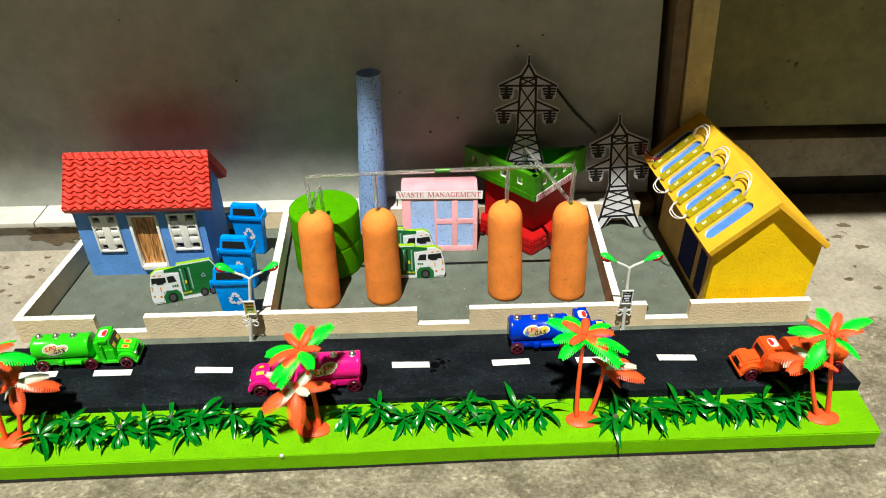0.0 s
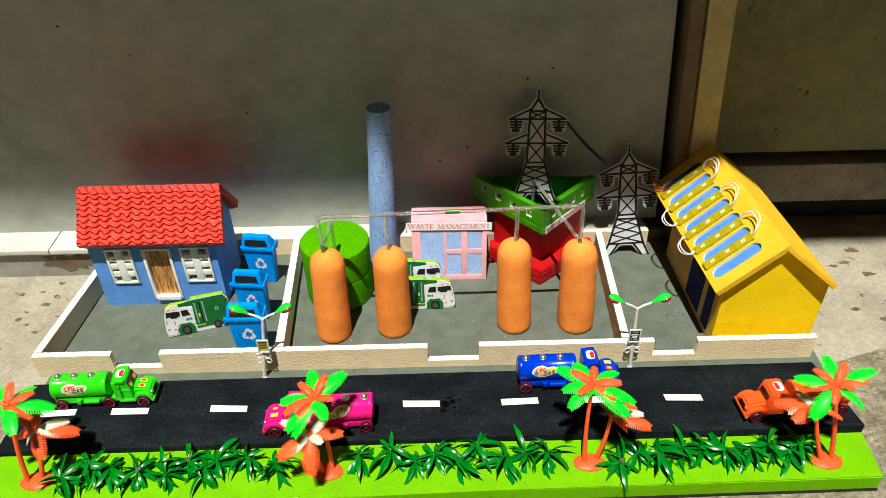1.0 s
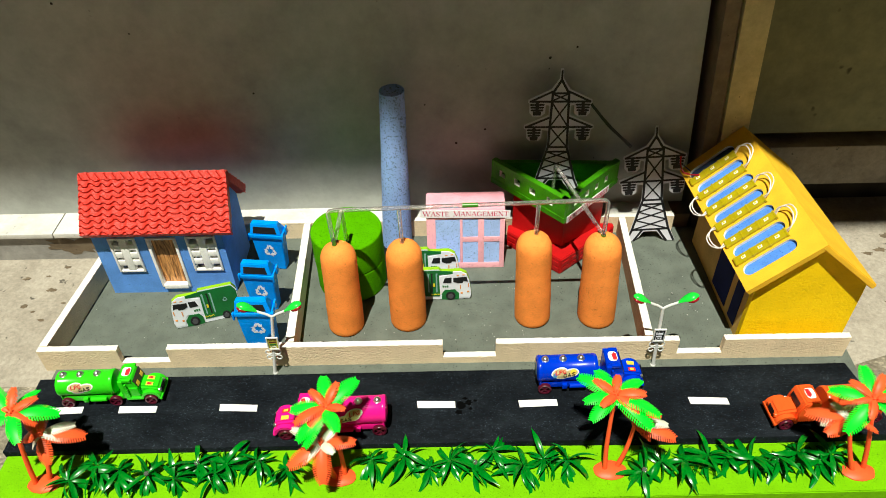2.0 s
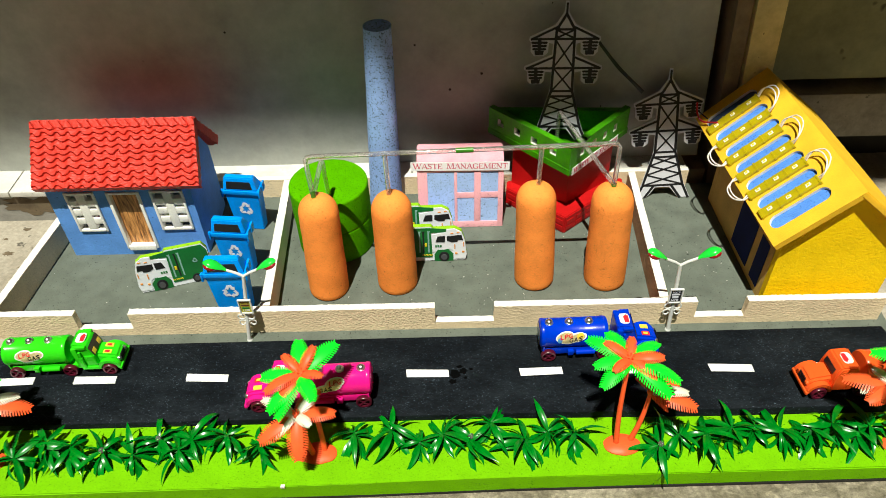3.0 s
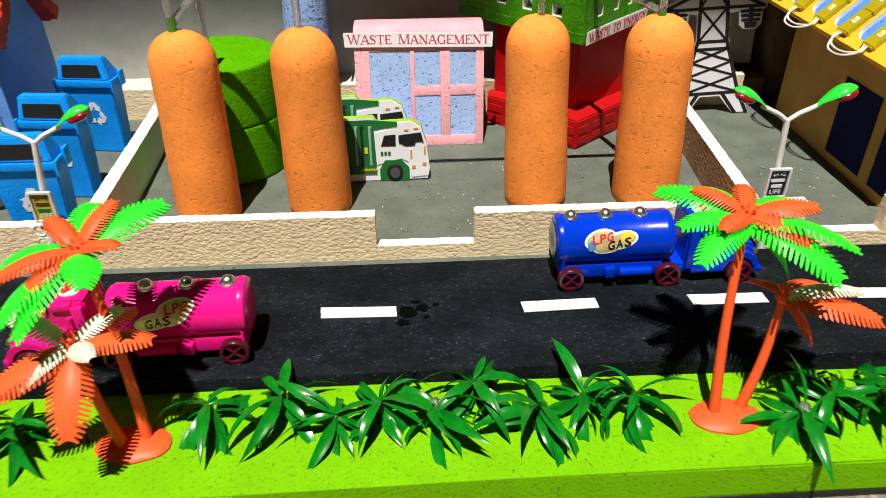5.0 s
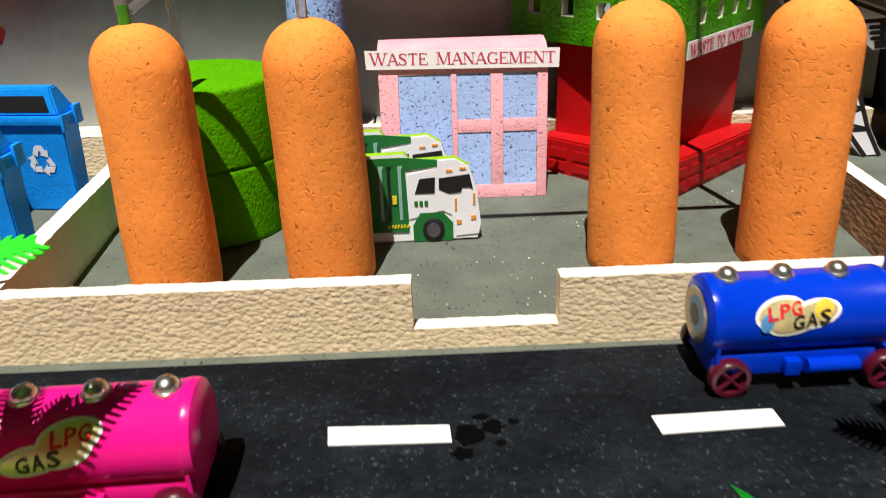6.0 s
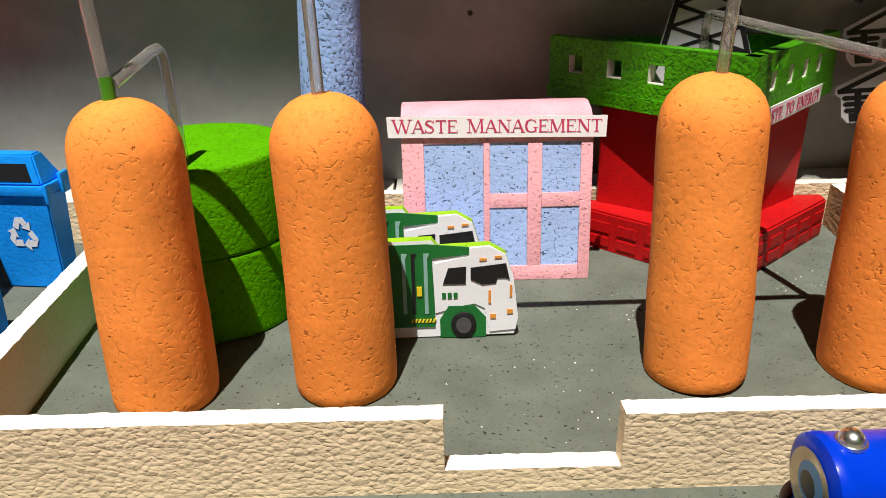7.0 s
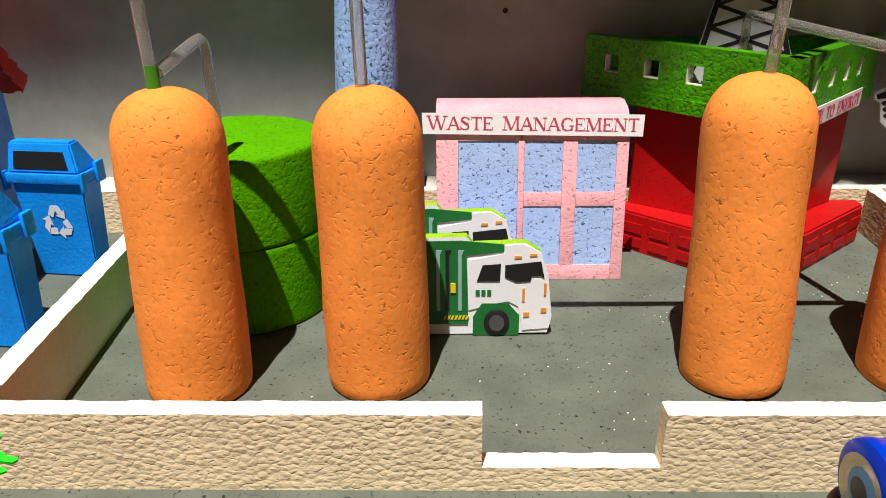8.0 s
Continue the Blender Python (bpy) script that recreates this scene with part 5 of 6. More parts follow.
def slab(name, r0, r1, e0, e1, thick, mat):
    n = (r1 - r0).cross(e0 - r0).normalized()
    if n.z < 0:
        n = -n
    bm = bmesh.new()
    top = [bm.verts.new(v) for v in (r0, r1, e1, e0)]
    bot = [bm.verts.new(v - n * thick) for v in (r0, r1, e1, e0)]
    bm.faces.new(top), bm.faces.new(bot)
    for i in range(4):
        bm.faces.new((top[i], bot[i], bot[(i + 1) % 4], top[(i + 1) % 4]))
    bmesh.ops.bevel(bm, geom=bm.edges[:], offset=0.0012, segments=2, affect="EDGES")
    return part(name, bm, mat, t, "smooth yellow painted foam sheet")


slab("roof_east", RF + Vector((0.0004, 0, 0)), RB + Vector((0.0004, 0, 0)), ER, ER + run, 0.007, M_YROOF)

# a frame on the west slope: u along the ridge, v down to the eave
U, V = run.normalized(), (EL - RF)
V = (V - U * V.dot(U)).normalized()
NRM = V.cross(U)
if NRM.z < 0:
    NRM = -NRM
SL = (EL - RF).dot(V)
ULEN = run.length
skew = (EL - RF).dot(U)


def on_roof(u, v, h=0.0):
    return RF + U * (u + skew * v / SL) + V * v + NRM * h


def stadium(bm, u, v0, v1, r, h0, h1, mi=0):
    """A slot with round ends across the slope, between two heights."""
    pts = []
    for i in range(9):
        a = math.pi * i / 8
        pts.append((r * math.cos(a), v1 - r + r * math.sin(a)))
    for i in range(9):
        a = math.pi + math.pi * i / 8
        pts.append((r * math.cos(a), v0 + r + r * math.sin(a)))
    lo = [bm.verts.new(on_roof(u + x, v, h0)) for x, v in pts]
    hi = [bm.verts.new(on_roof(u + x, v, h1)) for x, v in pts]
    bm.faces.new(lo).material_index = mi
    bm.faces.new(hi).material_index = mi
    for i in range(len(pts)):
        j = (i + 1) % len(pts)
        bm.faces.new((lo[i], hi[i], hi[j], lo[j])).material_index = mi


us = [0.0245 + 0.0290 * i for i in range(7)]
V0, V1 = SL * 0.25, SL * 0.92
# the west slope: a sheet with seven round-ended slots sunk into it
bm = bmesh.new()


def loop_of(pts, h):
    vs = [bm.verts.new(on_roof(u, v, h)) for u, v in pts]
    return vs, [bm.edges.new((vs[i], vs[(i + 1) % len(vs)])) for i in range(len(vs))]


def stadium_points(u, v0, v1, r):
    pts = []
    for i in range(9):
        a = math.pi * i / 8
        pts.append((u + r * math.cos(a), v1 - r + r * math.sin(a)))
    for i in range(9):
        a = math.pi + math.pi * i / 8
        pts.append((u + r * math.cos(a), v0 + r + r * math.sin(a)))
    return pts


border = [(0, 0), (ULEN, 0), (ULEN, SL), (0, SL)]
top, edges = loop_of(border, 0)
rings = []
for u in us:
    vs, es = loop_of(stadium_points(u, V0, V1, 0.0080), 0)
    rings.append((u, vs))
    edges += es
bmesh.ops.triangle_fill(bm, edges=edges, use_beauty=True)
under = [bm.verts.new(on_roof(u, v, -0.007)) for u, v in border]
bm.faces.new(under)
for i in range(4):
    bm.faces.new((top[i], under[i], under[(i + 1) % 4], top[(i + 1) % 4]))
for u, vs in rings:
    low = [bm.verts.new(v.co - NRM * 0.0036) for v in vs]
    for i in range(len(vs)):
        j = (i + 1) % len(vs)
        bm.faces.new((vs[i], vs[j], low[j], low[i])).material_index = 1
left_roof = part("roof_west", bm, [M_YROOF, M_WHITE], t, "smooth yellow painted foam sheet with slots")
# the far slot lies in shade, so shade is put into its colour
for u in us:
    bm = bmesh.new()
    stadium(bm, u, V0 + 0.0001, V1 - 0.0001, 0.0079, -0.0060, -0.0034)
    part("slot", bm, M_SLOT if u < us[6] else M_SLOTSHADE, left_roof, "blue painted slot in the roof" if u < us[6] else "roof slot whose dark slate colour stands for shade")

for i in range(6):
    u = (us[i] + us[i + 1]) / 2 + 0.0022
    mod = thing("light_module", pose(0, 0, 0), "yellow plastic light module with three small chips on the roof", "light module", "light modules on the roof")
    bm = bmesh.new()

    def plate(u0, u1, v0, v1, h0, h1):
        lo = [bm.verts.new(on_roof(*p, h0)) for p in ((u0, v0), (u1, v0), (u1, v1), (u0, v1))]
        hi = [bm.verts.new(on_roof(*p, h1)) for p in ((u0 + 0.0004, v0 + 0.0004), (u1 - 0.0004, v0 + 0.0004), (u1 - 0.0004, v1 - 0.0004), (u0 + 0.0004, v1 - 0.0004))]
        bm.faces.new(lo), bm.faces.new(hi)
        for k in range(4):
            bm.faces.new((lo[k], lo[(k + 1) % 4], hi[(k + 1) % 4], hi[k]))
    w = 0.0056
    v0, v1 = SL * 0.27, SL * 0.955
    plate(u - w, u + w, v0, v1, 0.0004, 0.0030)
    for k in range(4):
        vv = v0 + (v1 - v0) * (0.02 + 0.32 * k)
        plate(u - w * 1.12, u + w * 1.12, vv - 0.0012, vv + 0.0012 if k < 3 else vv, 0.0004, 0.0034)
    part("housing", bm, M_LED, mod)
    for k in range(3):
        vv = v0 + (v1 - v0) * (0.18 + 0.32 * k)
        bm = bmesh.new()
        plate(u - 0.0020, u + 0.0020, vv - 0.0027, vv + 0.0027, 0.0030, 0.0034)
        ch = part("chip", bm, M_CHIP, mod, "small white chip")
        bm = bmesh.new()
        plate(u - 0.0011, u + 0.0011, vv - 0.0013, vv + 0.0013, 0.0034, 0.0037)
        part("lens", bm, M_YELLOWP, ch)

# white wire loops between the modules, in turn at the ridge and at the eave
for i in range(5):
    u0, u1 = (us[i] + us[i + 1]) / 2 + 0.0022, (us[i + 1] + us[i + 2]) / 2 + 0.0022
    w = thing("wire_loop", pose(0, 0, 0), "pair of thin white wires looping between two light modules", "wire", "wire loops")
    for k in (0, 1):
        if i % 2 == 1:
            a, far, b = SL * 0.955, SL * 1.07 + 0.003 * k, SL * 0.955
            hh = 0.004
        else:
            a, far, b = SL * 0.27, SL * 0.11 - 0.004 * k, SL * 0.27
            hh = 0.010
        s = 0.0014 * (1 if k else -1)
        pts = [on_roof(u0 + s, a, 0.003), on_roof(u0 + s * 0.4 - 0.001, (a + far) / 2, hh * 0.8), on_roof(u0 + (u1 - u0) * 0.3, far, hh), on_roof(u0 + (u1 - u0) * 0.75, far, hh), on_roof(u1 - s * 0.4, (b + far) / 2, hh * 0.8), on_roof(u1 - s, b, 0.003)]
        bm = bmesh.new()
        tube(bm, curve_points(pts, 5), 0.00075, 6)
        part("wire", bm, M_WIRE, w)


# ---- clear straw pipes ----
SR = 0.0024
t = thing("straw_pipe", pose(0, 0, 0), "clear plastic straws joined as a pipe over orange cylinders", "pipe")


def straw(name, pts, steps=1, r=SR, label=""):
    bm = bmesh.new()
    line = curve_points(pts, steps) if steps > 1 else pts
    tube(bm, line, r, 16, closed_ends=False)
    tube(bm, line, r * 0.84, 16, closed_ends=False)
    me = mesh_of(name, bm, M_STRAW)
    half = len(me.polygons) // 2
    for f in list(me.polygons)[half:]:
        f.flip()
    ob = new(name, me)
    ob.parent = t
    if label:
        ob["label"] = label
    return ob


def sleeve(pts, r=SR * 1.12):
    bm = bmesh.new()
    tube(bm, pts, r, 12)
    part("green_sleeve", bm, M_SLEEVE, t, "green tape sleeve")


straw("main_pipe", [(-0.1492, 0.9255, 0.1385), (-0.1512, 0.9285, 0.1770), (-0.1515, 0.9290, 0.1845), (-0.1497, 0.9295, 0.1874), (-0.1450, 0.9300, 0.1882), (0, 0.9300, 0.1916), (0.1430, 0.9300, 0.1952), (0.1485, 0.9300, 0.1945), (0.1510, 0.9300, 0.1908), (0.1515, 0.9300, 0.1830), (0.1520, 0.9305, 0.1410)])
straw("down_pipe", [(-0.0745, 0.9300, 0.1875), (-0.0737, 0.9285, 0.1390)])
straw("down_pipe", [(0.0765, 0.9300, 0.1912), (0.0772, 0.9365, 0.1415)])
straw("drum_pipe", [(-0.1480, 0.9275, 0.1470), (-0.1458, 0.9640, 0.1528), (-0.1454, 0.9695, 0.1532), (-0.1450, 0.9722, 0.1516), (-0.1446, 0.9732, 0.1478), (-0.1440, 0.9750, 0.0960)])
straw("cross_pipe", [(0.1516, 0.9315, 0.1455), (0.1152, 1.0520, 0.1518), (0.1138, 1.0568, 0.1516), (0.1134, 1.0585, 0.1488), (0.1132, 1.0590, 0.1150)])
sleeve([(-0.1491, 0.9257, 0.1395), (-0.1495, 0.9266, 0.1500)])
sleeve([(-0.0060, 0.9300, 0.1915), (0.0110, 0.9300, 0.1919)])
sleeve([(0.1520, 0.9306, 0.1415), (0.1519, 0.9305, 0.1462)])


# ---- street lamps ----
def street_lamp(m, lean, label, plate_mat, bars):
    t = thing("street_lamp", m, label, "street lamp", "street lamps")
    top = Vector((lean, 0.004, 0.0865))

    def at(z, dx=0.0, dy=0.0):
        return Vector((lean * z / 0.0865 + dx, 0.004 * z / 0.0865 + dy, z))
    bm = bmesh.new()
    tube(bm, [at(-0.0036), at(0.03), at(0.06), top], 0.0019, 10, taper=[1.15, 1.0, 0.95, 0.9])
    lathe(bm, [(0.0030, -0.0036), (0.0030, -0.0028), (0.0022, -0.0018)], 0, 0, 12)
    part("pole", bm, M_POLE, t, "thin white plastic pole")
    for s in (-1, 1):
        bm = bmesh.new()
        tip = top + Vector((s * 0.0165, 0, 0.0085))
        tube(bm, [top - Vector((0, 0, 0.001)), top + Vector((s * 0.006, 0, 0.0035)), tip], 0.0014, 8)
        arm = part("arm", bm, M_POLE, t)
        bm = bmesh.new()
        # leaf-shaped hood
        nu, nv = 10, 8
        rows = []
        for i in range(nu + 1):
            u = i / nu
            wid = 0.0058 * math.sin(math.pi * (0.06 + 0.88 * u ** 1.35)) ** 0.8
            row = []
            for j in range(nv + 1):
                a = math.pi * j / nv
                row.append(bm.verts.new(tip + Vector((s * (0.0200 * u - 0.002), -wid * math.cos(a), wid * 0.62 * math.sin(a) - 0.0006 + 0.0175 * u - 0.0070 * u * u))))
            rows.append(row)
        for a, b in zip(rows, rows[1:]):
            for j in range(nv):
                bm.faces.new((a[j], a[j + 1], b[j + 1], b[j])).smooth = True
        bm.faces.new(rows[0]), bm.faces.new(rows[-1])
        bm.faces.new([r[0] for r in rows] + [r[-1] for r in rows[::-1]])
        hood = part("hood", bm, M_LAMPGREEN, t, "glossy green plastic lamp hood")
        bm = bmesh.new()
        bmesh.ops.create_uvsphere(bm, u_segments=14, v_segments=8, radius=0.0045)
        for v in bm.verts:
            q = Vector((v.co.x * 1.45, v.co.y * 1.05, v.co.z * 0.62))
            q.rotate(Euler((0, radians(-22 * s), 0)))
            v.co = q + tip + Vector((s * 0.0120, -0.0022, 0.0062))
        for f in bm.faces:
            f.smooth = True
        part("lens", bm, M_LAMPRED, hood, "dark red lens")
    # notice plate
    c = at(0.0480)
    bm = bmesh.new()
    w, h = 0.0066, 0.0098
    for x0, x1, z0, z1 in ((-w, -w + 0.0012, -h, h), (w - 0.0012, w, -h, h), (-w + 0.0012, w - 0.0012, -h, -h + 0.0012), (-w + 0.0012, w - 0.0012, h - 0.0012, h)):
        box(bm, c.x + x0, c.x + x1, c.y - 0.0042, c.y - 0.0022, c.z + z0, c.z + z1)
    box(bm, c.x - w + 0.0012, c.x + w - 0.0012, c.y - 0.0024, c.y - 0.0022, c.z - h + 0.0012, c.z + h - 0.0012)
    plate = part("notice_frame", bm, M_POLE, t, "white plastic plate frame")
    bm = bmesh.new()
    box(bm, c.x - w + 0.0012, c.x + w - 0.0012, c.y - 0.0030, c.y - 0.0025, c.z - h + 0.0012, c.z + h - 0.0012)
    part("notice", bm, plate_mat, plate, "small printed notice")
    for item in bars:
        if item[0]:
            text_mesh(item[0], 0.0036, item[3], plate, Matrix.Translation((c.x, c.y - 0.0032, c.z + item[1])) @ FACE, width=item[2], depth=0.0001, name="notice_words")
        else:
            bm = bmesh.new()
            box(bm, c.x - item[2] / 2, c.x + item[2] / 2, c.y - 0.0033, c.y - 0.0030, c.z + item[1] - 0.0010, c.z + item[1] + 0.0010)
            part("notice_bar", bm, item[3], plate)
    # scroll ornaments under the plate
    for s in (-1, 1):
        bm = bmesh.new()
        b = at(0.0270)
        pts = []
        for i in range(15):
            a = radians(200 + 330 * i / 14)
            r = 0.0042 * (1 - 0.5 * i / 14)
            pts.append(b + Vector((s * (0.0052 + r * math.cos(a)), -0.0005, 0.005 + r * math.sin(a) * 1.1)))
        for i in range(15):
            a = radians(160 - 330 * i / 14)
            r = 0.0042 * (1 - 0.5 * i / 14)
            pts.insert(0, b + Vector((s * (0.0052 + r * math.cos(a)), -0.0005, -0.0045 + r * math.sin(a) * 1.1)))
        tube(bm, pts, 0.0008, 6)
        part("scroll", bm, M_POLE, t, "small scroll ornament")
    return t


M_NOTICEINK = material("notice_brown_ink", (0.10, 0.03, 0.012), 0.5)
M_NOTICE1 = material("notice_yellow_green", (0.45, 0.42, 0.04), 0.4, vary=0.25)
street_lamp(pose(-0.2248, 0.8500, Z0), 0.0112, "white toy street lamp with green hoods and a yellow notice", M_NOTICE1,
            [("SAVE", 0.0055, 0.0078, M_NOTICEINK), ("", 0.0018, 0.0080, M_NOTICEINK), ("", -0.0022, 0.0074, M_TRUCKGREEN), ("LIFE", -0.0058, 0.0066, M_CARD)])
street_lamp(pose(0.2114, 0.8520, Z0), -0.0034, "white toy street lamp with green hoods and a black notice", M_STKBLACK,
            [("SAVE", 0.0058, 0.0076, M_CARD), ("", 0.0018, 0.0080, M_CARD), ("", -0.0020, 0.0062, M_CARD), ("LIFE", -0.0058, 0.0068, M_CARD)])


# ---- toy tankers ----
def tanker(m, mat, label, side, nose="flat", sticker=True):
    """Faces +x. side: -1 or 1, the flank with the sticker."""
    t = thing("toy_tanker", m, label, "toy truck", "toy tanker trucks")
    R, ZC = 0.0145, 0.0252
    bm = bmesh.new()
    prof = [(0.0, -0.0610), (R * 0.80, -0.0608), (R * 0.97, -0.0596), (R, -0.0580), (R, -0.0560), (R * 0.975, -0.0552), (R * 0.975, -0.0005), (R, 0.0002), (R, 0.0030), (R * 0.93, 0.0050), (0, 0.0055)]
    lathe(bm, prof, 0, 0, 36, axis="x")
    for v in bm.verts:
        v.co.z += ZC
    part("tank", bm, mat, t)
    bm = bmesh.new()
    box(bm, -0.0515, 0.0060, -0.0118, 0.0118, 0.0060, 0.0150, bevel=0.0014)
    box(bm, 0.0050, 0.0590, -0.0110, 0.0110, 0.0060, 0.0120, bevel=0.001)
    for s in (-1, 1):
        box(bm, -0.0270, -0.0215, s * 0.0135 - 0.002, s * 0.0135 + 0.002, 0.0075, 0.0135, bevel=0.0007)
        tube(bm, [(-0.0190, s * 0.0132, 0.0100), (-0.0010, s * 0.0132, 0.0100)], 0.0028, 10)
        box(bm, -0.0510, -0.0497, s * 0.0118 - 0.0015, s * 0.0118 + 0.0015, 0.006, 0.0190)
    part("chassis", bm, mat, t)
    # cab
    bm = bmesh.new()
    if nose == "round":
        side_pts = [(0.0085, 0.0080), (0.0330, 0.0080), (0.0335, 0.0225), (0.0310, 0.0350), (0.0280, 0.0380), (0.0110, 0.0380), (0.0085, 0.0360)]
    else:
        side_pts = [(0.0085, 0.0080), (0.0325, 0.0080), (0.0325, 0.0235), (0.0278, 0.0375), (0.0245, 0.0402), (0.0100, 0.0410), (0.0085, 0.0398)]
    hw = 0.0138 if nose == "round" else 0.0124
    prism(bm, side_pts, -hw, hw, "xz")
    for v in bm.verts:
        if v.co.z > 0.03:
            v.co.y *= 0.90
    bmesh.ops.bevel(bm, geom=bm.edges[:], offset=0.0016, segments=2, affect="EDGES")
    cab = part("cab", bm, mat, t)
    # bonnet with front wings
    bm = bmesh.new()
    prism(bm, [(0.0315, 0.0080), (0.0590, 0.0085), (0.0605, 0.0130), (0.0585, 0.0195), (0.0520, 0.0222), (0.0315, 0.0245)], -0.0095, 0.0095, "xz")
    bmesh.ops.bevel(bm, geom=bm.edges[:], offset=0.0022, segments=3, affect="EDGES")
    part("bonnet", bm, mat, t)
    for s in (-1, 1):
        bm = bmesh.new()
        pts, pts2 = [], []
        for i in range(11):
            a = math.pi * (0.02 + 0.96 * i / 10)
            pts.append((0.0490 + 0.0118 * math.cos(a), 0.0068 + 0.0128 * math.sin(a)))
            pts2.append((0.0490 + 0.0088 * math.cos(a), 0.0068 + 0.0092 * math.sin(a)))
        y0, y1 = sorted((s * 0.0080, s * 0.0142))
        prism(bm, pts + pts2[::-1], y0, y1, "xz")
        part("wing", bm, mat, t)
        bm = bmesh.new()
        lathe(bm, [(0.0026, 0), (0.0026, 0.0015), (0.0018, 0.0026), (0, 0.003)], 0, 0, 12, axis="x")
        for v in bm.verts:
            v.co += Vector((0.0582, s * 0.0070, 0.0150))
        part("headlight", bm, M_CHROME if nose != "round" else mat, t)
        # side window and windscreen sticker
        bm = bmesh.new()
        y0, y1 = sorted((s * 0.0122, s * 0.0132))
        prism(bm, [(0.0195, 0.0255), (0.0305, 0.0255), (0.0270, 0.0345), (0.0195, 0.0350)], y0, y1, "xz")
        if nose == "round":
            part("side_window", bm, mat, cab)
            bm = bmesh.new()
            y0, y1 = sorted((s * 0.0136, s * 0.0144))
            prism(bm, [(0.0125, 0.0100), (0.0180, 0.0100), (0.0180, 0.0260), (0.0125, 0.0260)], y0, y1, "xz")
            part("step_panel", bm, mat, cab)
            continue
        bm.free()
        # proud rear panel, roof edge, door and stepped sill of the long-nosed cab
        y0, y1 = sorted((s * 0.0100, s * 0.0139))
        bm = bmesh.new()
        box(bm, 0.0088, 0.0150, y0, y1, 0.0095, 0.0385, bevel=0.0013)
        part("rear_panel", bm, mat, cab)
        y0, y1 = sorted((s * 0.0090, s * 0.0131))
        bm = bmesh.new()
        box(bm, 0.0145, 0.0262, y0, y1, 0.0362, 0.0402, bevel=0.0012)
        part("roof_edge", bm, mat, cab)
        bm = bmesh.new()
        prism(bm, [(0.0200, 0.0125), (0.0318, 0.0125), (0.0318, 0.0225), (0.0306, 0.0262), (0.0200, 0.0262)], y0, y1, "xz")
        bmesh.ops.bevel(bm, geom=bm.edges[:], offset=0.0006, segments=2, affect="EDGES")
        part("door", bm, mat, cab)
        bm = bmesh.new()
        y0, y1 = sorted((s * 0.0100, s * 0.0146))
        box(bm, 0.0125, 0.0335, y0, y1, 0.0072, 0.0112, bevel=0.0012)
        box(bm, 0.0148, 0.0188, y0, y1, 0.0108, 0.0152, bevel=0.0009)
        part("step_panel", bm, mat, cab)
        bm = bmesh.new()
        tube(bm, [(0.0168, s * 0.0132, 0.0140), (0.0168, s * 0.0132, 0.0330)], 0.0015, 9)
        for z in (0.0170, 0.0205, 0.0240):
            tube(bm, [(0.0168, s * 0.0132, z), (0.0168, s * 0.0132, z + 0.0014)], 0.0020, 9)
        part("exhaust_pipe", bm, mat, cab)
    bm = bmesh.new()
    box(bm, 0.0588, 0.0618, -0.0150, 0.0150, 0.0062, 0.0098, bevel=0.001)
    part("bumper", bm, mat, t)
    bm = bmesh.new()
    for i in range(5):
        box(bm, 0.0600, 0.0608, -0.0052 + i * 0.0022, -0.0040 + i * 0.0022, 0.0110, 0.0190)
    part("grille", bm, M_BLACK, t)
    # stickers on cab roof and bonnet
    zt = 0.0380 if nose == "round" else 0.0407
    bm = bmesh.new()
    prism(bm, [(0.0182 + math.copysign(0.0056 * abs(math.cos(a)) ** 0.6, math.cos(a)), math.copysign(0.0064 * abs(math.sin(a)) ** 0.6, math.sin(a))) for a in [2 * math.pi * (i + 0.5) / 20 for i in range(20)]], zt - 0.0002, zt + 0.0005, "xy")
    st = part("roof_sticker", bm, M_STICKERW, cab, "white and red sticker")
    bm = bmesh.new()
    prism(bm, [(0.0182, -0.0052), (0.0228, -0.0050), (0.0230, 0.0030), (0.0205, 0.0052), (0.0172, 0.0020)], zt + 0.0005, zt + 0.0007, "xy")
    part("sticker_print", bm, M_STKRED, st)
    for s in (-1, 1) if nose != "round" else ():
        bm = bmesh.new()
        y0, y1 = sorted((s * 0.0020, s * 0.0068))
        prism(bm, [(0.0400, 0.0222), (0.0500, 0.0215), (0.0500, 0.0230), (0.0400, 0.0241)], y0, y1, "xz")
        part("bonnet_sticker", bm, M_STKYELLOW if s > 0 or mat == M_T_GREEN else M_STKRED, t, "small bright sticker on the bonnet")
        bm = bmesh.new()
        y0, y1 = sorted((s * 0.0030, s * 0.0058))
        prism(bm, [(0.0420, 0.0239), (0.0478, 0.0233), (0.0478, 0.02345), (0.0420, 0.02405)], y0, y1, "xz")
        part("sticker_print", bm, M_STKRED if mat == M_T_GREEN else M_STKYELLOW, t)
    # glass front
    bm = bmesh.new()
    prism(bm, ([(0.0334, 0.0268), (0.0341, 0.0268), (0.0327, 0.0325), (0.0320, 0.0325)] if nose == "round" else [(0.0320, 0.0250), (0.0326, 0.0250), (0.0287, 0.0366), (0.0280, 0.0366)]), *((-0.0080, 0.0080) if nose == "round" else (-0.0110, 0.0110)), "xz")
    screen = part("windscreen", bm, M_STKBLACK, cab, "printed windscreen sticker")
    for y0, y1 in ((-0.0095, -0.0040), (0.0040, 0.0095)) if mat == M_T_GREEN else ():
        bm = bmesh.new()
        prism(bm, [(0.0322, 0.0262), (0.0326, 0.0262), (0.0309, 0.0312), (0.0305, 0.0312)], y0, y1, "xz")
        part("sticker_print", bm, M_STKYELLOW, screen)
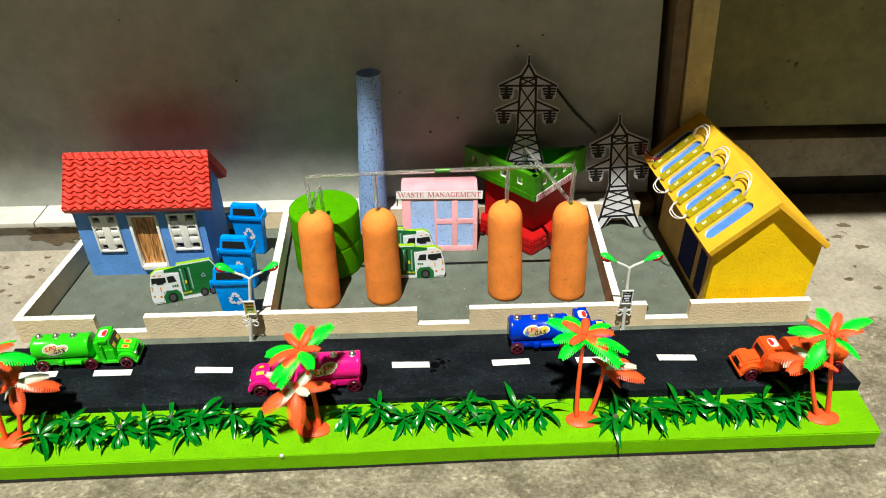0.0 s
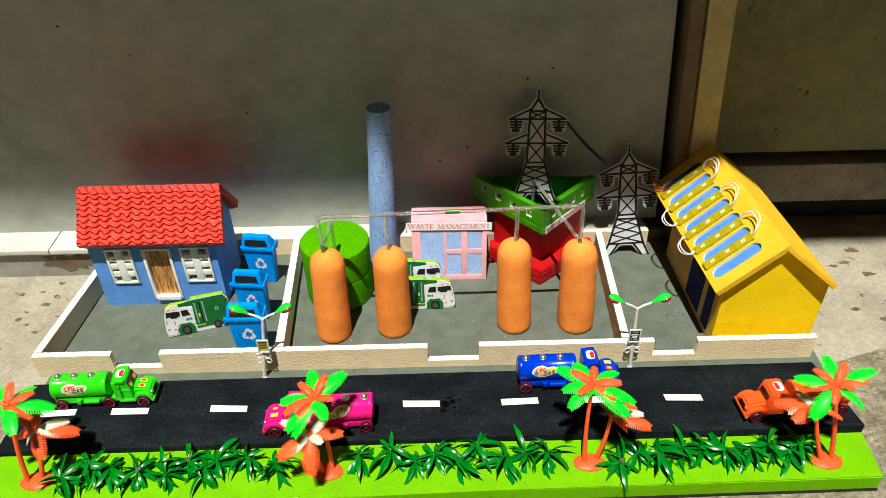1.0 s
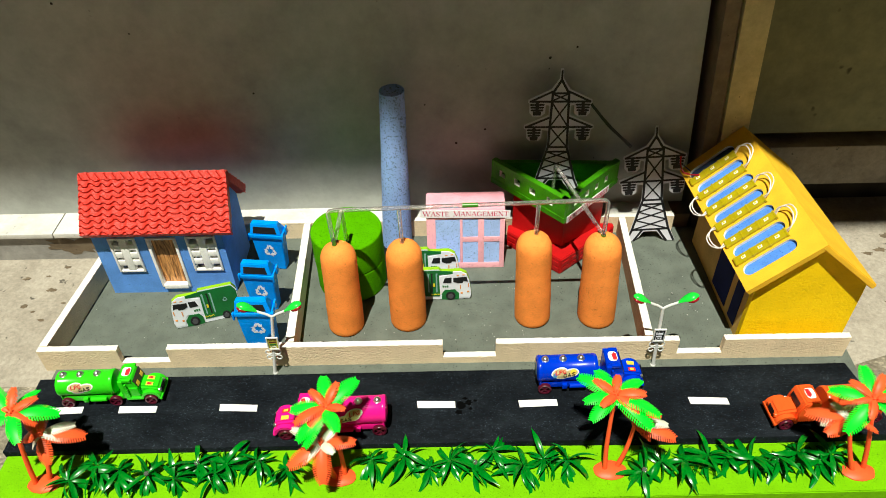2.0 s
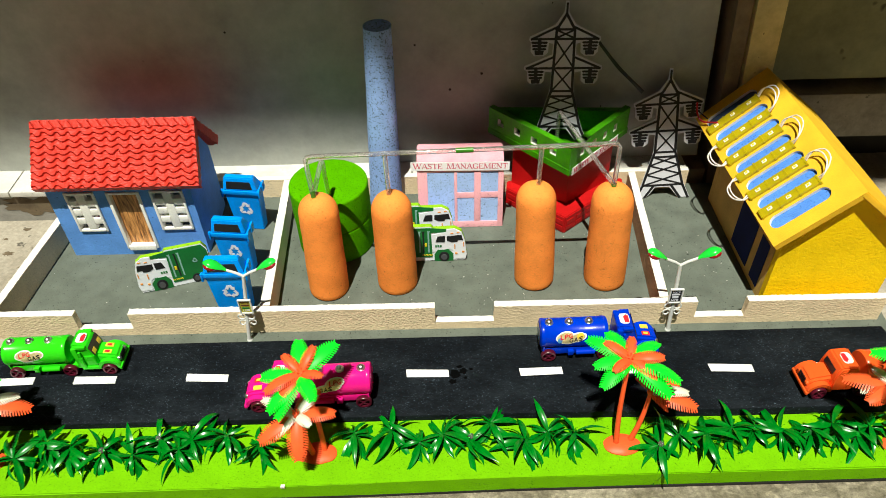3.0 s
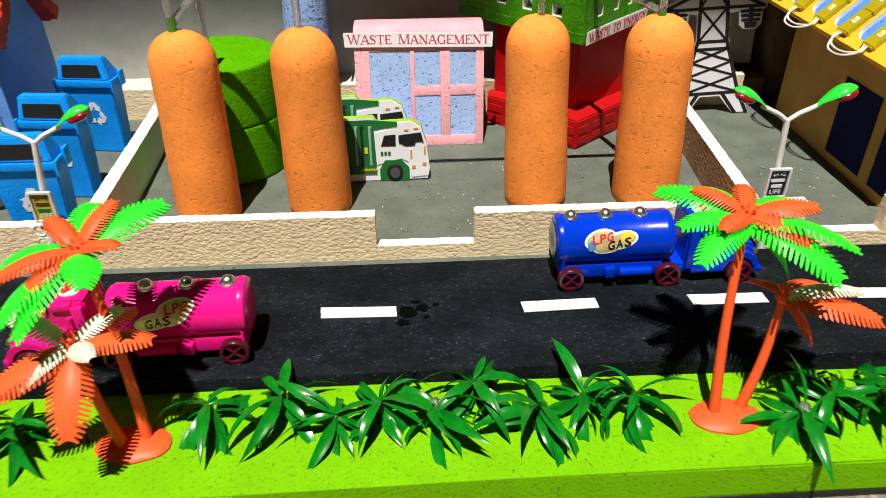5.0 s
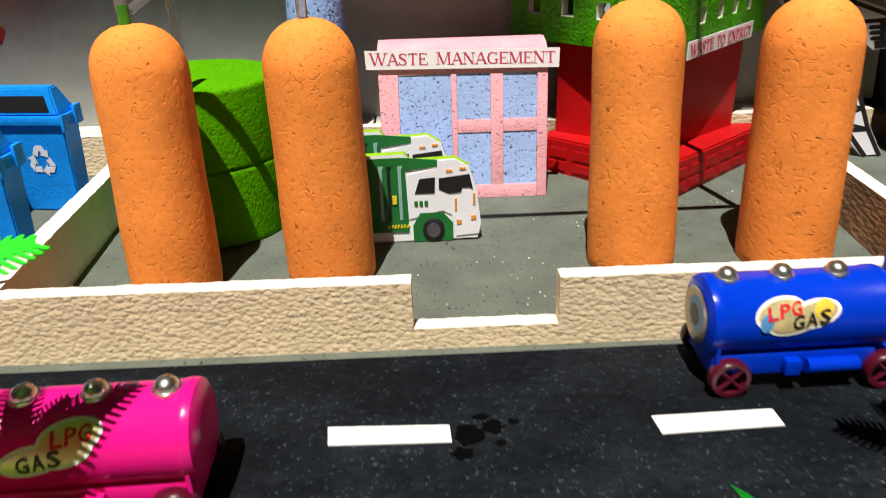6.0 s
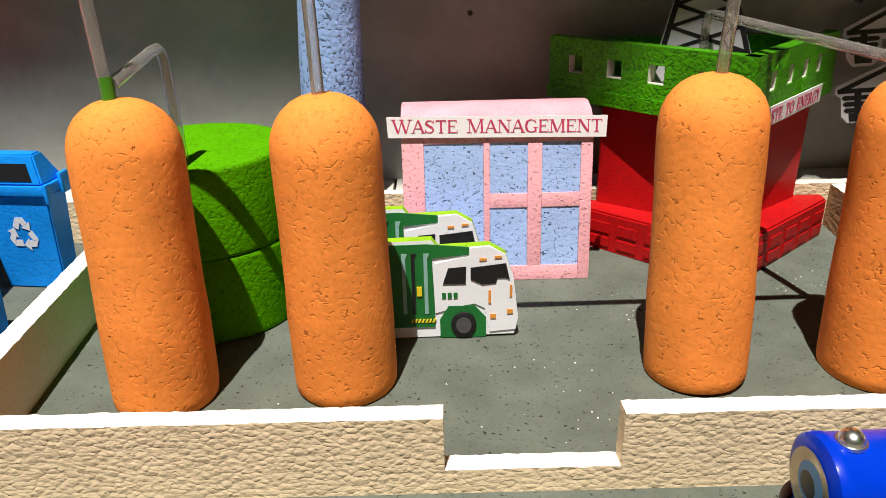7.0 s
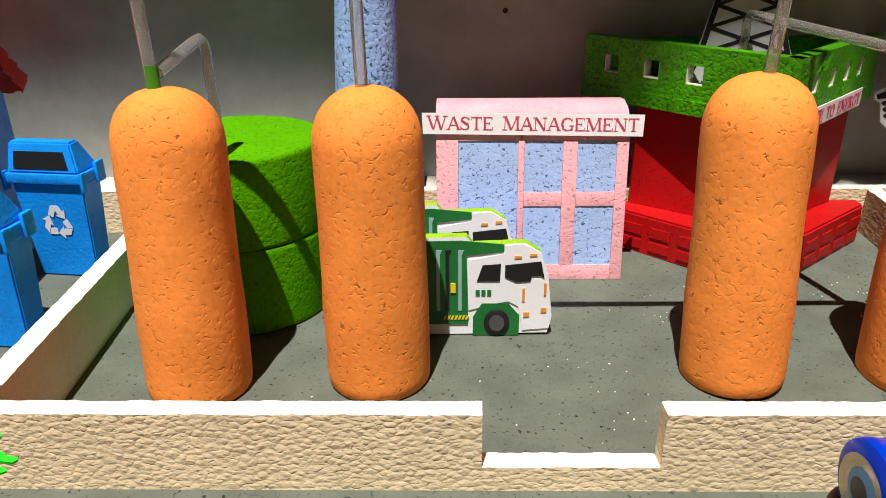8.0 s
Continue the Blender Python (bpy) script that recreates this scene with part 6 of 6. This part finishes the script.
    # chrome filler caps
    for x in (-0.0520, -0.0325, -0.0130):
        bm = bmesh.new()
        prof = [(0.0042, 0.0), (0.0042, 0.0010)] + [(0.0036 * math.cos(a), 0.0010 + 0.0034 * math.sin(a)) for a in [math.pi / 2 * i / 6 for i in range(6)]] + [(0, 0.0044)]
        lathe(bm, prof, x, 0, 20)
        for v in bm.verts:
            v.co.z += ZC + R * 0.955
        part("filler_cap", bm, M_CHROME, t, "shiny chrome dome cap")
    # wheels
    for x in (-0.0456, 0.0088, 0.0490):
        for s in (-1, 1):
            bm = bmesh.new()
            lathe(bm, [(0.0068, -0.0022), (0.0072, -0.0016), (0.0072, 0.0016), (0.0068, 0.0022), (0.0054, 0.0022), (0.0052, 0.0008), (0.0052, -0.0022)], 0, 0, 24, axis="y")
            for v in bm.verts:
                v.co = Vector((v.co.x + x, s * (0.0138 + v.co.y), v.co.z + 0.0072))
            w = part("wheel", bm, M_WHEEL, t, "maroon plastic spoked wheel")
            bm = bmesh.new()
            for k in range(2):
                a = radians(45 + 90 * k)
                d = Vector((math.cos(a), 0, math.sin(a))) * 0.0056
                c = Vector((x, s * 0.0152, 0.0072))
                tube(bm, [c - d, c + d], 0.0008, 6)
            part("spokes", bm, M_WHEEL, w)
    if mat == M_T_BLUE:
        bm = bmesh.new()
        lathe(bm, [(0.0104, -0.0613), (0.0097, -0.0615), (0, -0.0615)], 0, ZC, 28, axis="x")
        for v in bm.verts:
            v.co.y, v.co.z = v.co.y - ZC, v.co.z + ZC
        rear = part("rear_sticker", bm, M_FOIL, t, "round gold sticker on the tank's end")
        for cy, cz, r, ink in ((-0.0010, 0.0010, 0.0066, M_STKBLUE), (-0.0002, 0.0002, 0.0046, M_STKBLACK)):
            bm = bmesh.new()
            lathe(bm, [(r, -0.06155), (0, -0.06165 - 0.0002 * (ink == M_STKBLACK))], 0, 0, 16, axis="x")
            for v in bm.verts:
                v.co.y, v.co.z = v.co.y + cy, v.co.z + ZC + cz
            part("sticker_print", bm, ink, rear)
    if sticker:
        def wrap(x, h, lift):
            h = h * 0.9 + (x - x0) * 0.16 * sx
            x = x0 + (x - x0) * 0.9
            a = radians(22) + h / R
            return Vector((x, side * (R * 0.975 + lift) * math.cos(a), ZC + (R * 0.975 + lift) * math.sin(a)))

        def blob(bm, cx, ch, rx, rh, lift):
            rings = [[bm.verts.new(wrap(cx, ch, lift))]]
            for k in (0.35, 0.7, 1.0):
                rings.append([bm.verts.new(wrap(cx + rx * k * math.cos(2 * math.pi * i / 22), ch + rh * k * math.sin(2 * math.pi * i / 22), lift)) for i in range(22)])
            for i in range(22):
                bm.faces.new((rings[0][0], rings[1][i], rings[1][(i + 1) % 22]))
                for a, b in zip(rings[1:], rings[2:]):
                    bm.faces.new((a[i], b[i], b[(i + 1) % 22], a[(i + 1) % 22]))
        sx = 1 if side < 0 else -1
        x0 = -0.0322 if side < 0 else -0.0235
        blobs = ((-0.0050, 0.0022, 0.0085, 0.0055), (0.0062, -0.0008, 0.0090, 0.0050), (-0.0005, -0.0022, 0.0085, 0.0045)) if side < 0 else ((0.0045, 0.0026, 0.0085, 0.0052), (-0.0060, -0.0016, 0.0085, 0.0045), (0.002, -0.0006, 0.0085, 0.0050))
        bm = bmesh.new()
        for i, (cx, ch, rx, rh) in enumerate(blobs):
            blob(bm, x0 + sx * cx * 1.15, ch * 1.15, rx * 1.17, rh * 1.17, 0.00020 + 0.00001 * i)
        st = part("tank_sticker", bm, M_STICKERW, t, "cloud-shaped sticker with red and black capitals")
        bm = bmesh.new()
        for i, (cx, ch, rx, rh) in enumerate(blobs):
            blob(bm, x0 + sx * cx * 1.15, ch * 1.15, rx * 1.17 - 0.0015, rh * 1.17 - 0.0015, 0.00034 + 0.00001 * i)
        part("sticker_ground", bm, M_STICKER, st)
        for cx, ch, rx, rh, ink in () if mat != M_T_BLUE else ((-0.0110, -0.0005, 0.0026, 0.0036, M_STKBLUE), (0.0108, 0.0004, 0.0038, 0.0036, M_STKYELLOW)):
            bm = bmesh.new()
            blob(bm, x0 + sx * cx, ch, rx, rh, 0.00044)
            part("sticker_patch", bm, ink, st)
        lines = (("LPG", -0.0040, 0.0022, 0.0120, M_STKRED), ("GAS", 0.0055, -0.0026, 0.0130, M_STKBLACK)) if side < 0 else (("LPG", 0.0050, 0.0026, 0.0110, M_STKRED), ("GAS", -0.0040, -0.0024, 0.0120, M_STKBLACK))
        for word, cx, ch, wd, ink in lines:
            for i, letter in enumerate(word):
                ob = text_mesh(letter, 0.0074, ink, st, Matrix.Identity(4), depth=0.0001, bold=0.00016, name="letter", width=wd * 0.33)
                for v in ob.data.vertices:
                    v.co = wrap(x0 + sx * (cx * 1.1 + v.co.x + (i - 1) * wd * 0.39), ch * 1.15 + v.co.y, 0.00055 + v.co.z)
    # the tank takes more than half the length, the cab is short
    for ob in t.children_recursive:
        if ob.name.split(".")[0] in ("wheel", "spokes", "wing", "chassis", "bumper", "grille", "headlight"):
            continue
        for v in ob.data.vertices:
            x = v.co.x
            v.co.x = -0.0542 + (x + 0.061) * 0.979 if x < 0.006 else 0.0160 + (x - 0.006) * 0.857 if x < 0.034 else 0.0400 + (x - 0.034) * 0.780
    return t


tanker(pose(-0.3960, 0.8130, ZR, 0, 0, 2.0) @ Matrix.Scale(0.95, 4), M_T_GREEN, "bright green plastic toy tanker truck with chrome caps and sticker", -1)
tanker(pose(0.1258, 0.8195, ZR + 0.0019, 0, -0.5, 1.0) @ Matrix.Scale(1.005, 4, (1, 0, 0)), M_T_BLUE, "glossy blue plastic toy tanker truck with chrome caps and sticker", -1)
tanker(pose(-0.1442, 0.7685, ZR, 0, 0, 182) @ Matrix.Scale(1.03, 4, (1, 0, 0)), M_T_PINK, "magenta plastic toy tanker truck with chrome caps and sticker", 1)
tanker(pose(0.3695, 0.7700, ZR + 0.0036, 0, 0, 184), M_T_ORANGE, "orange plastic toy tanker truck with a rounded bonnet", 1, "round")


# ---- toy palms ----
def frond_mesh(name, mats, length, width, droop=0.62, teeth=18):
    """A cupped feathered leaf along +x that arches over; parallel round-tipped teeth along both edges."""
    bm = bmesh.new()

    def arch(u):
        return Vector((length * (u - 0.10 * u * u), 0, length * (0.26 * u - droop * u * u)))

    def w(u):
        return width * math.sin(math.pi * min(0.985, 0.10 + 0.865 * u)) ** 0.52

    def at(u, k, s):
        """k: 0 on the rib to 1 on the edge."""
        return arch(u) + Vector((length * 0.05 * k * k, s * w(u) * k, -w(u) * 0.42 * k * k))
    n = teeth
    ks = (0.0, 0.27, 0.52)
    for s in (-1, 1):
        grid = [[bm.verts.new(at(i / n, k, s)) for k in ks] for i in range(n + 1)]
        for i in range(n):
            for j in range(len(ks) - 1):
                bm.faces.new((grid[i][j], grid[i + 1][j], grid[i + 1][j + 1], grid[i][j + 1])).smooth = True
            # tooth: leaves a slit to its neighbour
            u0, u1 = (i + 0.15) / n, (i + 0.85) / n
            a, b = bm.verts.new(at(u0, 0.515, s)), bm.verts.new(at(u1, 0.515, s))
            c, d = bm.verts.new(at(u0 + 0.14 / n, 0.93, s)), bm.verts.new(at(u1 - 0.10 / n, 0.93, s))
            e = bm.verts.new(at((u0 + u1) / 2 + 0.1 / n, 1.0, s))
            bm.faces.new((a, b, d, c)).smooth = True
            bm.faces.new((c, d, e)).smooth = True
    bmesh.ops.remove_doubles(bm, verts=bm.verts, dist=1e-6)
    bmesh.ops.recalc_face_normals(bm, faces=bm.faces)
    bmesh.ops.solidify(bm, geom=bm.faces[:], thickness=0.0005)
    return mesh_of(name, bm, mats, 60)


FR_GREEN = frond_mesh("frond_green", [M_PALMGREEN], 0.0385, 0.0080, 0.46)
FR_ORANGE = frond_mesh("frond_orange", [M_PALMORANGE], 0.0250, 0.0052, 0.42)
FR_DROOP = frond_mesh("frond_drooping", [M_PALMORANGE], 0.0385, 0.0090, 0.36)
FR_WHITE = frond_mesh("frond_white", [M_PALMWHITE], 0.0240, 0.0052, 0.4)
FRONDS = {"g": (FR_GREEN, "neon green feathered frond", 0.0), "o": (FR_ORANGE, "orange feathered frond", 0.0026),
          "d": (FR_DROOP, "drooping orange feathered frond", 0.0), "w": (FR_WHITE, "whitish feathered frond", 0.001)}


def palm(x, y, crowns, label, seed, size=0.0165):
    rnd = random.Random(seed)
    t = thing("palm_tree", pose(x, y, Z0), label, "palm tree", "toy palm trees")
    bm = bmesh.new()
    lathe(bm, [(1.0, 0), (1.0, 0.0012), (0.86, 0.0024), (0.45, 0.0040), (0, 0.0046)], 0, 0, 28)
    for v in bm.verts:
        v.co.x *= size
        v.co.y *= size * 0.66
        v.co += Vector((noise.noise(v.co * 120 + Vector((seed, 0, 0))) * 0.0012, noise.noise(v.co * 120) * 0.001, 0))
    part("base", bm, M_PALMORANGE, t, "orange plastic mound base")
    for (bx, by), (cx, cy, cz), fronds in crowns:
        bm = bmesh.new()
        h = cz - Z0
        c = Vector((cx - x, cy - y, h))
        b = Vector((bx, by, 0.002))
        path = curve_points([b, b + (c - b) * 0.33 + Vector((bx * 0.25, 0, 0)), b + (c - b) * 0.68 + Vector((bx * 0.22, 0, 0)), c], 4)
        tube(bm, path, 0.0020, 9, taper=[1.35 - 0.5 * i / (len(path) - 1) for i in range(len(path))])
        bmesh.ops.create_uvsphere(bm, u_segments=10, v_segments=6, radius=0.0034, matrix=Matrix.Translation(c))
        for k in range(5):
            a = 1.3 * k
            tube(bm, [c, c + Vector((0.003 * math.cos(a), 0.003 * math.sin(a), 0.0060))], 0.0007, 5)
        part("trunk", bm, M_PALMORANGE, t, "bent orange plastic trunk")
        for k, a, lift, size_of in fronds:
            me, lab, up = FRONDS[k]
            ob = new("frond", me)
            ob.parent = t
            ob.matrix_basis = Matrix.Translation(c + Vector((0, 0, up))) @ pose(0, 0, 0, 0, 0, a) @ pose(0, 0, 0, 0, lift, 0) @ pose(0, 0, 0, rnd.uniform(-14, 14), 0, 0) @ Matrix.Scale(size_of, 4)
            ob["label"] = lab
    return t


palm(-0.4342, 0.7090, [((-0.0075, -0.001), (-0.4345, 0.7250, 0.1145), [("g", 77, -2, 0.95), ("g", 10, 5, 1.12), ("g", -63, -3, 0.93), ("g", -178, -19, 1.09), ("g", 143, -30, 1.14), ("g", -142, -1, 1.02), ("o", 97, -33, 1.03), ("o", 36, -15, 1.08), ("o", -14, 17, 1.12), ("o", 155, -16, 1.00), ("o", -170, 20, 0.96)]),
     ((0.0045, 0.004), (-0.4203, 0.7251, 0.0800), [("d", 8, 9, 1.13), ("d", -69, 31, 0.86), ("w", -1, 11, 1.16), ("w", 28, -1, 1.37), ("w", -167, 43, 0.99), ("d", 161, 24, 0.98), ("o", 88, -36, 1.15), ("d", 132, -4, 0.99)])],
     "orange and neon green plastic toy palm with two trunks", 1)
palm(-0.1360, 0.7115, [((0.0060, 0.002), (-0.1392, 0.7270, 0.1125), [("g", 97, -18, 1.00), ("g", 43, -22, 1.11), ("g", 176, -1, 1.01), ("g", -63, -20, 0.92), ("g", -125, 16, 1.12), ("g", -136, 9, 1.10), ("o", 63, -34, 1.08), ("o", 138, -25, 0.99), ("o", -23, -25, 0.95), ("o", -150, -4, 1.40), ("o", -132, 9, 1.19)]),
     ((-0.0035, -0.002), (-0.1463, 0.7110, 0.0780), [("d", -148, 10, 1.05), ("d", -86, 35, 1.07), ("d", 0, -11, 0.94), ("w", -140, 12, 1.13), ("w", -47, -22, 0.94), ("w", 162, -33, 1.41), ("w", 46, -23, 1.09), ("d", 68, 2, 0.97)])],
     "orange and neon green plastic toy palm with drooping orange fronds", 2, 0.0170)
palm(0.1370, 0.7140, [((-0.0055, 0.001), (0.1332, 0.7335, 0.1150), [("g", 148, -17, 1.08), ("g", 109, -8, 1.00), ("g", -165, -16, 0.89), ("g", -139, -2, 0.98), ("g", -10, 36, 0.95), ("g", 39, -7, 0.99), ("g", -26, -8, 1.20), ("g", -45, 5, 1.20), ("o", 146, -22, 1.06), ("o", 78, -16, 0.95), ("o", -10, -19, 1.18), ("o", -137, -15, 0.97), ("o", -44, -1, 1.15)]),
     ((0.0075, 0.004), (0.1560, 0.7286, 0.0770), [("d", -24, -4, 1.12), ("d", 7, 47, 0.98), ("w", -12, -21, 1.38), ("d", 29, 5, 0.95), ("o", 106, 11, 0.96), ("d", -9, 7, 0.92)])],
     "orange and neon green plastic toy palm with two trunks", 3)
palm(0.3830, 0.7085, [((0.0055, 0.003), (0.3700, 0.7240, 0.1140), [("g", 86, -23, 1.02), ("g", 14, -35, 1.12), ("g", -23, 17, 0.96), ("g", -140, 20, 1.10), ("g", 156, -6, 1.04), ("o", 131, -20, 1.08), ("o", 53, -38, 1.11), ("o", -7, -29, 1.19), ("o", 169, 10, 1.26), ("o", -114, 7, 0.91)]),
     ((-0.0060, 0.001), (0.3606, 0.7245, 0.0820), [("d", 159, 0, 1.12), ("w", 175, 8, 1.23), ("d", -153, -6, 0.91), ("o", -32, -4, 1.04), ("w", 127, -19, 1.00), ("o", 25, -9, 0.98)])],
     "orange and neon green plastic toy palm with two trunks", 4)


# ---- plastic leaf plants along the lawn ----
def leaf_mesh(length, width, curl, name="leaf"):
    bm = bmesh.new()
    n = 9
    rows = []
    for i in range(n + 1):
        u = i / n
        a = radians(curl) * u
        c = Vector((length * math.sin(a) / max(radians(curl), 1e-3), 0, -length * (1 - math.cos(a)) / max(radians(curl), 1e-3)))
        w = 0.88 * width * (math.sin(math.pi * u ** 0.85) ** 1.15) * (1.12 - 0.3 * u) + 0.00045 * (1 - u)
        up = Vector((math.sin(a), 0, math.cos(a)))
        rows.append([bm.verts.new(c + Vector((0, -w, 0)) + up * w * 0.24), bm.verts.new(c + Vector((0, -w * 0.5, 0)) + up * w * 0.16), bm.verts.new(c), bm.verts.new(c + Vector((0, w * 0.5, 0)) + up * w * 0.16), bm.verts.new(c + Vector((0, w, 0)) + up * w * 0.24)])
    for a, b in zip(rows, rows[1:]):
        for j in range(4):
            bm.faces.new((a[j], a[j + 1], b[j + 1], b[j])).smooth = True
    return mesh_of(name, bm, M_LEAF, 80)


LEAVES = [leaf_mesh(0.0370, 0.0028, 105), leaf_mesh(0.0340, 0.0031, 82), leaf_mesh(0.0400, 0.0027, 130), leaf_mesh(0.0290, 0.0029, 55), leaf_mesh(0.0350, 0.0031, 66)]
rnd = random.Random(21)
PLANTS = [(-0.405, 0.7075), (-0.383, 0.720), (-0.360, 0.714), (-0.329, 0.713), (-0.298, 0.710), (-0.280, 0.722), (-0.261, 0.711), (-0.249, 0.725), (-0.219, 0.722), (-0.188, 0.715),
          (-0.103, 0.724), (-0.069, 0.726), (-0.045, 0.715), (-0.024, 0.721), (0.002, 0.715), (0.021, 0.731), (0.048, 0.713), (0.070, 0.724), (0.0945, 0.720), (0.166, 0.708),
          (0.186, 0.720), (0.212, 0.714), (0.236, 0.724), (0.256, 0.722), (0.279, 0.719), (0.305, 0.717), (0.327, 0.723), (0.345, 0.715), (0.360, 0.722)]
for i, (x, y) in enumerate(PLANTS):
    t = thing("leaf_plant", pose(x, y, Z0, rnd.uniform(-14, 14), rnd.uniform(-14, 14), rnd.uniform(0, 360)), "glossy dark green plastic leaf plant on the lawn strip", "plant", "plastic leaf plants")
    bm = bmesh.new()
    lathe(bm, [(0.0030, 0), (0.0024, 0.004), (0.0014, 0.0095), (0, 0.011)], 0, 0, 10)
    part("stem", bm, M_LEAFSTEM, t)
    n = rnd.choice((18, 19, 20, 21))
    for k in range(n):
        ob = new("leaf", rnd.choice(LEAVES))
        ob.parent = t
        a = 137.5 * k + rnd.uniform(-30, 30)
        up = rnd.uniform(-24, 10) if k < 15 else rnd.uniform(-40, -14)
        ob.matrix_basis = pose(0, 0, 0.0030 + 0.0005 * k, 0, 0, a) @ pose(0, 0, 0, 0, up, 0) @ pose(0, 0, 0, rnd.uniform(-60, 60), 0, 0) @ Matrix.Scale(rnd.uniform(0.65, 1.15), 4)
    if i in (3, 5, 14, 19):
        bm = bmesh.new()
        bmesh.ops.create_uvsphere(bm, u_segments=12, v_segments=8, radius=0.0028, matrix=Matrix.Translation((0, 0, 0.0125)))
        for f in bm.faces:
            f.smooth = True
        part("bead", bm, M_DEW, t, "clear glue bead")


# ---- wires ----
def wire(name, pts, r, mat, label, steps=6):
    bm = bmesh.new()
    tube(bm, curve_points(pts, steps), r, 6)
    return solid(name, bm, mat, label, "wire")


wire("power_line", [(0.1530, 1.0955, 0.2205), (0.1830, 1.0955, 0.1845), (0.2150, 1.0955, 0.1530)], 0.0013, M_WIREBLACK, "thin black wire between the two pylons")
wire("power_line", [(0.1525, 1.0960, 0.2195), (0.1800, 1.0960, 0.1850), (0.1960, 1.0960, 0.1690), (0.2140, 1.0960, 0.1510)], 0.0013, M_WIREBLACK, "thin black wire between the two pylons")
wire("power_line", [(0.2760, 1.0930, 0.1340), (0.2830, 1.0860, 0.1290), (0.2920, 1.0780, 0.1240)], 0.0007, M_WIREBLACK, "short black wire from pylon to yellow house")
wire("signal_wire", [(0.2790, 1.0900, 0.1400), (0.2795, 1.0830, 0.1290), (0.2840, 1.0740, 0.1240), (0.2960, 1.0600, 0.1310)], 0.0010, M_WIRERED, "thin red wire from pylon to yellow house")

# ---- foam crumbs in the yard ----
rnd = random.Random(33)
bm = bmesh.new()
for cx, cy, n, spread in ((0.085, 0.985, 30, 0.030), (0.165, 1.000, 26, 0.025), (0.02, 0.920, 24, 0.060), (0.02, 0.890, 10, 0.030), (-0.06, 0.89, 12, 0.05), (-0.33, 0.93, 26, 0.08), (0.27, 0.95, 22, 0.05), (-0.10, 0.895, 10, 0.03)):
    for i in range(n):
        x, y = cx + rnd.gauss(0, spread * 0.6), min(max(cy + rnd.gauss(0, spread * 0.4), 0.873), 1.06)
        r = rnd.uniform(0.00012, 0.00036)
        box(bm, x - r, x + r * rnd.uniform(0.5, 1.5), y - r, y + r * rnd.uniform(0.4, 1.2), zf(y) - 0.0002, zf(y) + r)
box(bm, -0.1650, -0.1615, 0.6785, 0.6812, Z0 - 0.0008, Z0 + 0.0012)
solid("foam_crumbs", bm, M_WHITE, "small white foam crumbs scattered over the grey yard", "crumbs", "stuff")
